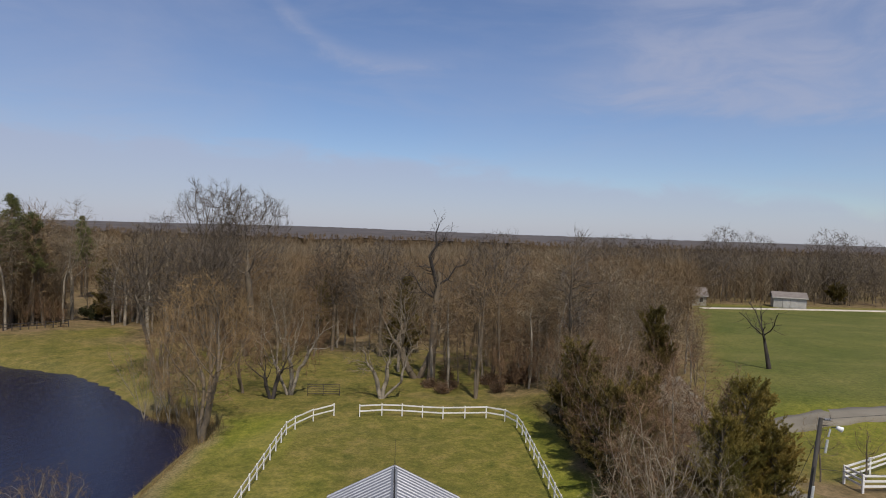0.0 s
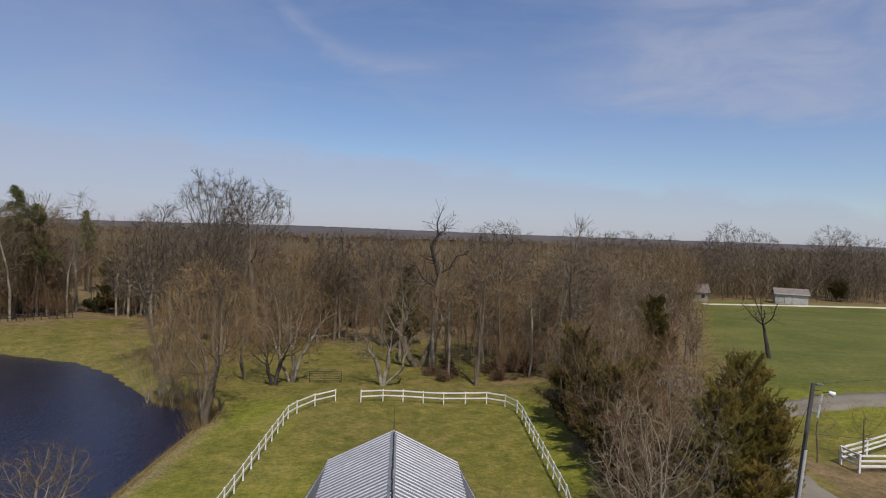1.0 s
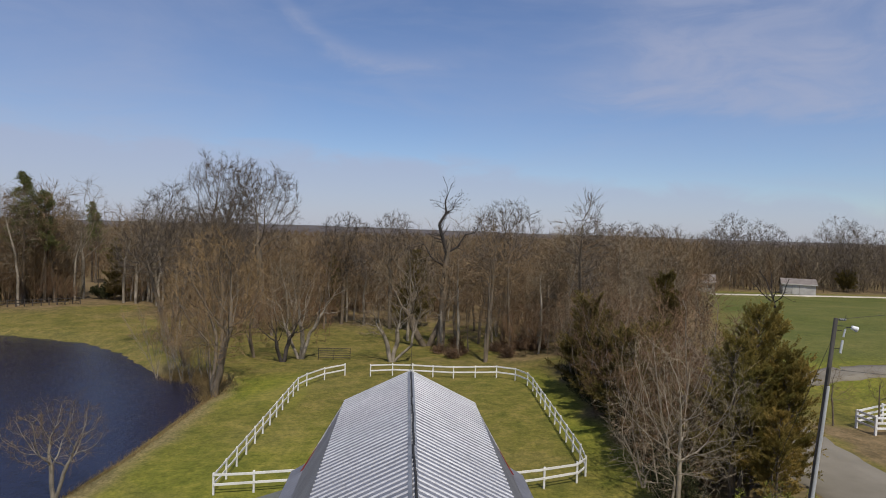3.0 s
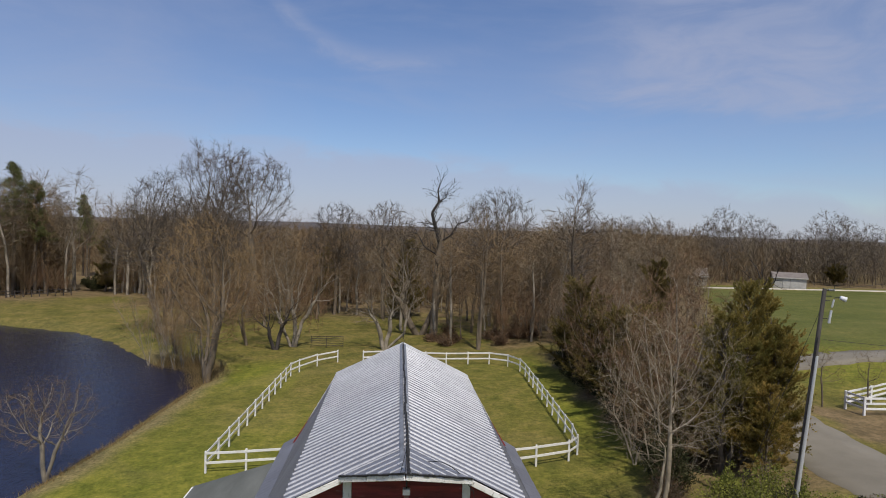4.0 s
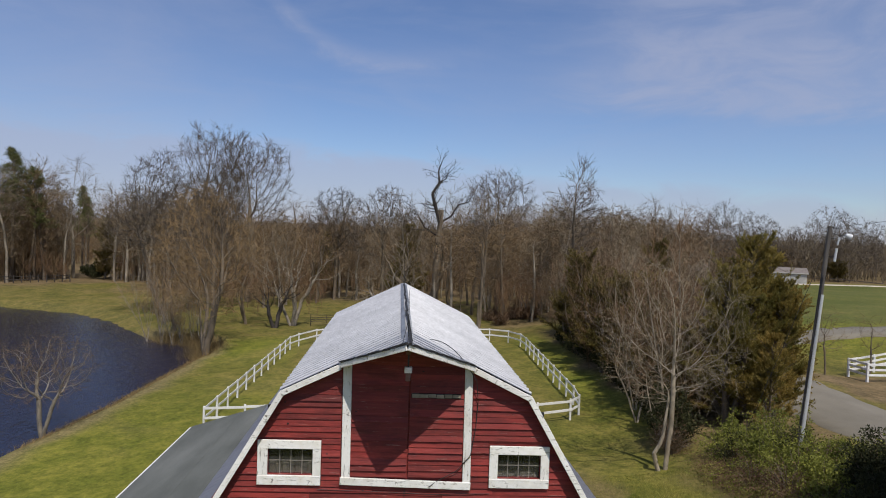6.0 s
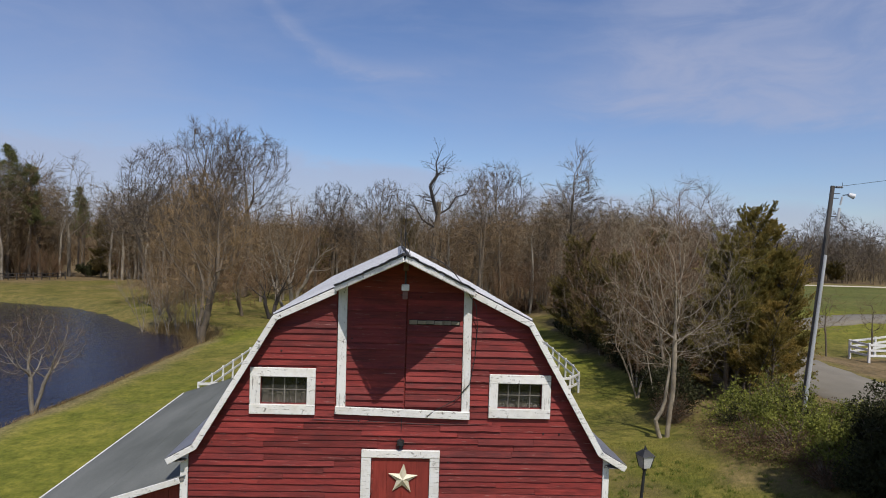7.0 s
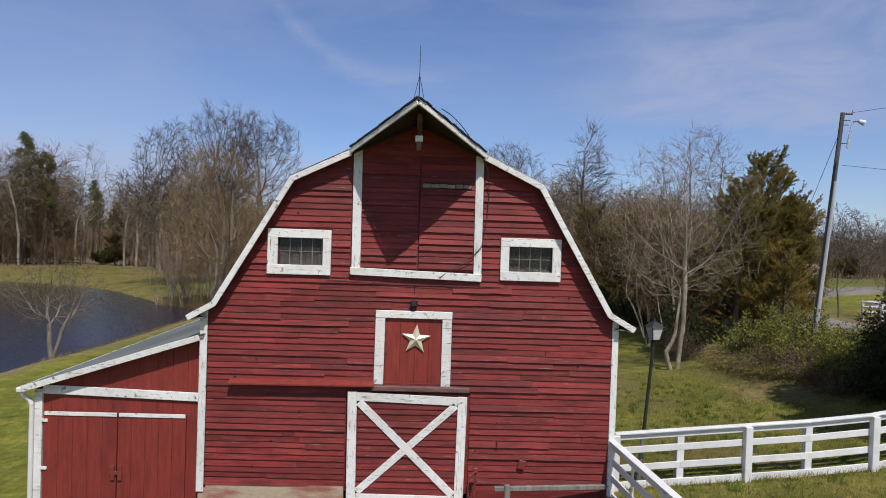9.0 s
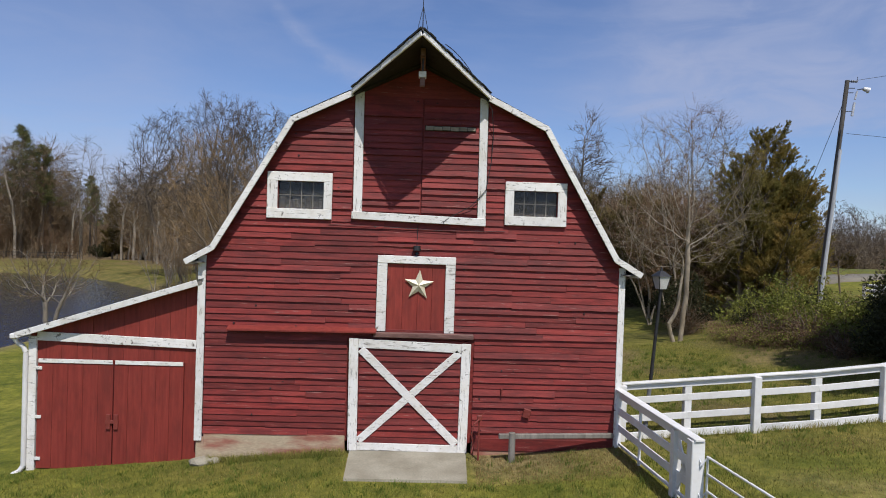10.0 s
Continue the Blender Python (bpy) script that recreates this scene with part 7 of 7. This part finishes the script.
# ---- shrubs, reeds, grass ----
def shrub(x, y, width, height, seed, material, label, group, per=70, leaf=0.10, stems=26, name="shrub"):
    rg = random.Random(seed)
    t = thing(name, (x, y, ground_at(x, y)), label, "shrub", group)
    rows, clumps = [], []
    for i in range(stems):
        a, r = rg.uniform(0, 6.283), width * 0.5 * math.sqrt(rg.random())
        e = (r * math.cos(a), r * math.sin(a), height * (1 - 0.55 * (2 * r / width) ** 2) * rg.choice((0.5, 0.7, 0.85, 1.0, 1.25)))
        m = (e[0] * 0.5, e[1] * 0.5, e[2] * 0.6)
        rows += [(0.2 * e[0], 0.2 * e[1], -0.05, *m, 0.018, 0.013), (*m, *e, 0.013, 0.004)]
        clumps += [(*e, 0.26), (*m, 0.30), (e[0] * 0.8, e[1] * 0.8, e[2] * 0.75, 0.28)]
    tagged(part("stem_clump", tube_mesh("stem_clump", rows, 3), BARK, t), kind="stuff")
    tagged(part("foliage", foliage("foliage", clumps, leaf, per, seed, 0.9, 0.8), material, t), kind="stuff")
    return t


rnd = random.Random(303)
for k in range(40):                                        # a tangle along the foot of the bank
    f = rnd.random()
    x, y = 13.2 + 6.3 * f + rnd.uniform(-0.4, 0.4), 26.0 - 3.6 * f ** 0.7 + rnd.gauss(0, 0.7)
    w = rnd.choice((0.8, 1.0, 1.3, 1.7, 2.2))
    h = w * rnd.uniform(0.55, 0.95)
    if k % 4 < 3:
        shrub(x, y, w, h, 300 + k, SHRUB_GREEN if rnd.random() < 0.68 else SHRUB_DARK, "roadside shrub with fresh green leaves", "bank shrubs", 22, 0.085, int(10 + 9 * w))
    else:
        shrub(x, y, w, h * 0.8, 300 + k, DEAD_LEAVES, "tangle of brown brush on the bank", "brush on the bank", 5, 0.06, int(25 + 22 * w))
def brambles():
    """Arching bare canes that tangle over the face of the bank, with a few leaves left on them."""
    rg = random.Random(88)
    rows, leaves = [], []
    for _ in range(4200):
        f = rg.random()
        x, y = 13.0 + 3.0 * f * f + rg.gauss(0, 0.45), 25.0 - 5.0 * f + rg.gauss(0, 0.7)
        p, a = Vector((x, y, ground_at(x, y) - 0.03)), rg.uniform(0, 6.283)
        way, n = Vector((math.cos(a) * 0.5, math.sin(a) * 0.5, 1.0)), rg.uniform(0.18, 0.42)
        for k in range(4):
            q = p + way.normalized() * n
            rows.append((*p, *(q + (q - p) * 0.4), 0.007 - 0.001 * k))
            if k > 1 and rg.random() < 0.3:
                leaves.append((*q, 0.10))
            p, way = q, way + Vector((math.cos(a) * 0.4 + rg.gauss(0, 0.2), math.sin(a) * 0.4 + rg.gauss(0, 0.2), -0.55))
    tagged(part("brambles", spikes("brambles", rows, 1.0), TWIGS_RED), "brown bramble canes tangled over the bank", "brambles", kind="stuff")
    tagged(part("bramble_leaves", foliage("bramble_leaves", leaves, 0.06, 5, 89, 0.9), SHRUB_GREEN), "green leaves among the bramble canes", "brambles", kind="stuff")


brambles()
for k, (x, y, w, h) in enumerate(((13.9, 23.9, 2.2, 1.6), (14.6, 22.6, 2.5, 1.7), (15.5, 23.4, 2.6, 1.1), (14.8, 21.3, 2.3, 1.25), (16.3, 22.2, 2.4, 0.8), (14.3, 25.1, 2.0, 1.3), (14.2, 20.2, 1.8, 1.1), (15.6, 21.4, 2.0, 0.9))):
    shrub(x, y, w, h, 360 + k, SHRUB_GREEN, "broad roadside shrub with fresh green leaves", "bank shrubs", 26, 0.085, 46)
    shrub(x - 0.75, y - 0.75, w * 0.8, h * 0.75, 370 + k, DEAD_LEAVES, "tangle of brown brush on the bank", "brush on the bank", 6, 0.06, 70)
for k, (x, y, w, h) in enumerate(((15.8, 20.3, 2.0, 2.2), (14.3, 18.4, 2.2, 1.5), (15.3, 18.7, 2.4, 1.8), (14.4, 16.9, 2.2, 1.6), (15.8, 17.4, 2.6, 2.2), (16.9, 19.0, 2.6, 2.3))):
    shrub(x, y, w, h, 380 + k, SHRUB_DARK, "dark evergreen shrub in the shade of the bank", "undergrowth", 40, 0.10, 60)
shrub(14.3, 27.2, 1.5, 1.5, 345, SHRUB_GREEN, "roadside shrub with fresh green leaves", "bank shrubs", 40, 0.085, 30)
shrub(12.2, 28.4, 2.2, 1.6, 346, DEAD_LEAVES, "tangle of brown brush on the bank", "brush on the bank", 6, 0.06, 120)
shrub(-60.5, 122, 5.0, 2.6, 347, SHRUB_DARK, "round dark evergreen bush in the clearing", "undergrowth", 40, 0.22, 50)
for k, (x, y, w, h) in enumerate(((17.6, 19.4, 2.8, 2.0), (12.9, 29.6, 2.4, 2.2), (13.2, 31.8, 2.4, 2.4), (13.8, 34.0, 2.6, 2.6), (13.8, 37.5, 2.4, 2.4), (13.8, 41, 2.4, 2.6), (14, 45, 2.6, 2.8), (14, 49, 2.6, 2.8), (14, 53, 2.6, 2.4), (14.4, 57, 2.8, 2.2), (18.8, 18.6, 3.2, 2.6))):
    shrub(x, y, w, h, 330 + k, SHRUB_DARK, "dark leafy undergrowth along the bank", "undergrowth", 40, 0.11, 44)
for k in range(13):
    rg = random.Random(500 + k)
    x, y = rg.uniform(2, 18), rg.uniform(70, 79)
    shrub(x, y, rg.uniform(1.8, 3.2), rg.uniform(0.7, 1.5), 360 + k, DEAD_LEAVES, "brown brush under the wood's edge", "brush at the wood's edge", 5, 0.14, 90)


def blades(name, places, height, width, seed, material, label, category="grass"):
    rg = np.random.default_rng(seed)
    p = np.array(places, float)
    n = len(p)
    a = rg.uniform(0, 2 * np.pi, n)
    side = np.stack([np.cos(a), np.sin(a), np.zeros(n)], 1)
    h = height * rg.uniform(0.4, 1.3, n)
    lean = rg.normal(scale=0.4, size=(n, 2)) * h[:, None]
    tip = p + np.stack([lean[:, 0], lean[:, 1], h], 1)
    v = np.stack([p - side * width, p + side * width, tip], 1).reshape(-1, 3)
    f = np.arange(3 * n).reshape(-1, 3)
    return tagged(part(name, quick_mesh(name, v, f), material), label, category, kind="stuff")


def lawn(seed, count, x0, x1, y0, y1, keep=None):
    rg = np.random.default_rng(seed)
    x, y = rg.uniform(x0, x1, count), rg.uniform(y0, y1, count)
    ok = np.ones(count, bool) if keep is None else keep(x, y)
    x, y = x[ok], y[ok]
    return np.stack([x, y, land(x, y) - 0.01], 1)


open_bank = lambda x, y: x > 5.0
open_yard = lambda x, y: ~((np.abs(x) < 1.3) & (y > 11.95)) & (y < np.where(x < -4.5, 13.75, 13.62))
blades("grass", lawn(1, 60000, -10, 6.5, 9.0, 13.8, lambda x, y: open_yard(x, y) & ~((x > 1.3) & (y > 12.0) & (np.sin(x * 5) + np.sin(y * 7 + x * 2) > -0.6))), 0.075, 0.006, 2, GRASS_BLADE, "short mown grass before the barn")
blades("grass", lawn(2, 60000, 4.7, 15, 10.5, 26, lambda x, y: (y < 26) & ((x > 5.0) | (y > 12))), 0.075, 0.008, 3, GRASS_BLADE, "short rough grass beside the barn")
blades("dry_grass", lawn(21, 6000, 1.3, 4.6, 11.9, 13.6), 0.06, 0.006, 22, DRY_GRASS, "thin yellowed grass on worn ground")
blades("dry_grass", lawn(23, 7000, 5.2, 10, 8.5, 13.4, lambda x, y: np.sin(x * 1.7) + np.sin(y * 2.3 + x) > 0.2), 0.06, 0.006, 24, DRY_GRASS, "yellowed patches in the yard grass")
blades("tall_grass", lawn(3, 2600, -4.4, -1.4, 13.35, 13.66), 0.14, 0.007, 4, GRASS_BLADE, "taller grass along the foundation")
blades("tall_grass", lawn(4, 3600, 4.8, 14, 13.9, 14.35), 0.16, 0.007, 5, GRASS_BLADE, "taller grass under the yard fence")


def tufts(seed, count, x0, x1, y0, y1, keep):
    """Clumps of longer blades, scattered unevenly over a lawn."""
    rg = np.random.default_rng(seed)
    c = np.stack([rg.uniform(x0, x1, count), rg.uniform(y0, y1, count)], 1)
    p = np.repeat(c, 26, axis=0) + rg.normal(scale=0.055, size=(count * 26, 2))
    p = p[keep(p[:, 0], p[:, 1])]
    return np.stack([p[:, 0], p[:, 1], land(p[:, 0], p[:, 1]) - 0.01], 1)


blades("grass_tufts", tufts(11, 420, -9, 6.5, 9.2, 13.5, open_yard), 0.12, 0.006, 12, WEED_BLADE, "greener tufts and weeds in the lawn")
blades("grass_tufts", tufts(13, 420, 5, 14, 13.5, 24, open_bank), 0.13, 0.008, 14, WEED_BLADE, "greener tufts and weeds beside the barn")


def shore(count, seed, t0, t1, out):
    rg = np.random.default_rng(seed)
    pts = POND[t0:t1 + 1]
    seg = np.linalg.norm(np.diff(pts, axis=0), axis=1)
    s = np.concatenate([[0], np.cumsum(seg)])
    at = rg.uniform(0, s[-1], count)
    x, y = np.interp(at, s, pts[:, 0]), np.interp(at, s, pts[:, 1])
    x, y = x + rg.normal(scale=out, size=count) + 0.3, y + rg.normal(scale=out, size=count)
    return np.stack([x, y, land(x, y) - 0.02], 1)


blades("reeds", shore(5000, 6, 3, 6, 0.8), 0.8, 0.014, 7, DRY_GRASS, "dry tan reeds at the pond corner")
blades("reeds", shore(5000, 8, 0, 3, 0.45), 0.22, 0.012, 9, DRY_GRASS, "dry grass fringe along the pond bank")


# ---- the far woods ----
def far_woods(name, seed, rows, label, material, twig=0.05):
    """Many small bare trees in one mesh: a stem and a spray of upswept twigs each."""
    rg = np.random.default_rng(seed)
    n = len(rows)
    p = np.array(rows, float)
    per = 52
    h = p[:, 3]
    base = np.repeat(p[:, :3], per, axis=0)
    hh = np.repeat(h, per)
    f = np.tile(np.linspace(0.12, 0.95, per), n) + rg.uniform(-0.03, 0.03, n * per)
    a = rg.uniform(0, 2 * np.pi, n * per)
    r = hh * 0.26 * np.sin(np.pi * np.clip(f * 0.9, 0, 1)) * rg.uniform(0.4, 1.2, n * per)
    p0 = base + np.stack([np.zeros(n * per), np.zeros(n * per), hh * (f - 0.12)], 1)
    p1 = base + np.stack([r * np.cos(a), r * np.sin(a), hh * (f + 0.10)], 1)
    stem0, stem1 = p[:, :3], p[:, :3] + np.stack([np.zeros(n), np.zeros(n), h * 0.9], 1)
    q0, q1 = np.concatenate([stem0, p0]), np.concatenate([stem1, p1])
    rr = np.concatenate([np.full(n, 0.16), np.full(n * per, 1.0)]) 
    dist = np.concatenate([p[:, 1], np.repeat(p[:, 1], per)])
    wide = np.where(rr < 1, 0.11, twig * (0.5 + dist / 300))
    rows8 = np.concatenate([q0, q1, wide[:, None]], 1)
    return tagged(part(name, spikes(name, rows8, 1.0), material), label, "woods", kind="stuff")


def far_rows(seed, count, x0, x1, y0, y1, h0, h1, keep=None):
    rg = np.random.default_rng(seed)
    y = y0 + (y1 - y0) * rg.random(count) ** 1.2
    x = rg.uniform(x0, x1, count) * (y / y1) ** 0.9
    if keep is not None:
        ok = keep(x, y)
        x, y = x[ok], y[ok]
    return np.stack([x, y, land(x, y) - 0.2, rg.uniform(h0, h1, len(x))], 1)


clear = lambda x, y: (field_side(x, y) < -2) | (y > 200)
far_woods("far_woods", 1, far_rows(1, 4200, -230, 140, 108, 230, 9, 15, lambda x, y: clear(x, y) & ~((x > -24) & (x < 10) & (y > 138) & (y < 166)) & ~((np.abs(x + 0.5 * y) < 5) & (y < 185)) & ((y > x + 176) | (x > -40)) & ~((x < -36) & (y < 125) & (np.hypot(x + 52, y - 108) < 11))), "bare brown woods beyond the paddock", TWIGS, 0.045)
far_woods("far_woods", 4, far_rows(4, 520, 55, 330, 199, 250, 13, 18), "bare brown woods behind the field", TWIGS_GREY, 0.05)
far_woods("far_woods", 2, far_rows(2, 2600, -420, 420, 215, 480, 12, 17), "bare brown woods in the distance", TWIGS_GREY, 0.05)
far_woods("far_woods", 3, far_rows(3, 3200, -1000, 1000, 460, 1150, 13, 19), "bare brown woods on the far plain", TWIGS, 0.06)


def far_canopy():
    """The wooded rise at the horizon, as an uneven sheet of treetops, darkened for the shade among them."""
    xs, ys = np.linspace(-2400, 2400, 240), np.concatenate([np.linspace(1000, 1700, 40), np.linspace(1760, 3400, 16)])
    gx, gy = np.meshgrid(xs, ys)
    rg = np.random.default_rng(5)
    z = land(gx, gy) + 10 + rg.uniform(-1.5, 3.0, gx.shape)
    w, h = len(xs), len(ys)
    i = np.arange((h - 1) * (w - 1))
    q = i // (w - 1) * w + i % (w - 1)
    me = quick_mesh("far_canopy", np.stack([gx.ravel(), gy.ravel(), z.ravel()], 1), np.stack([q, q + 1, q + w + 1, q + w], 1))
    tagged(part("far_canopy", me, TREETOPS), "brown treetops of the far wooded rise", "woods", kind="stuff")


far_canopy()
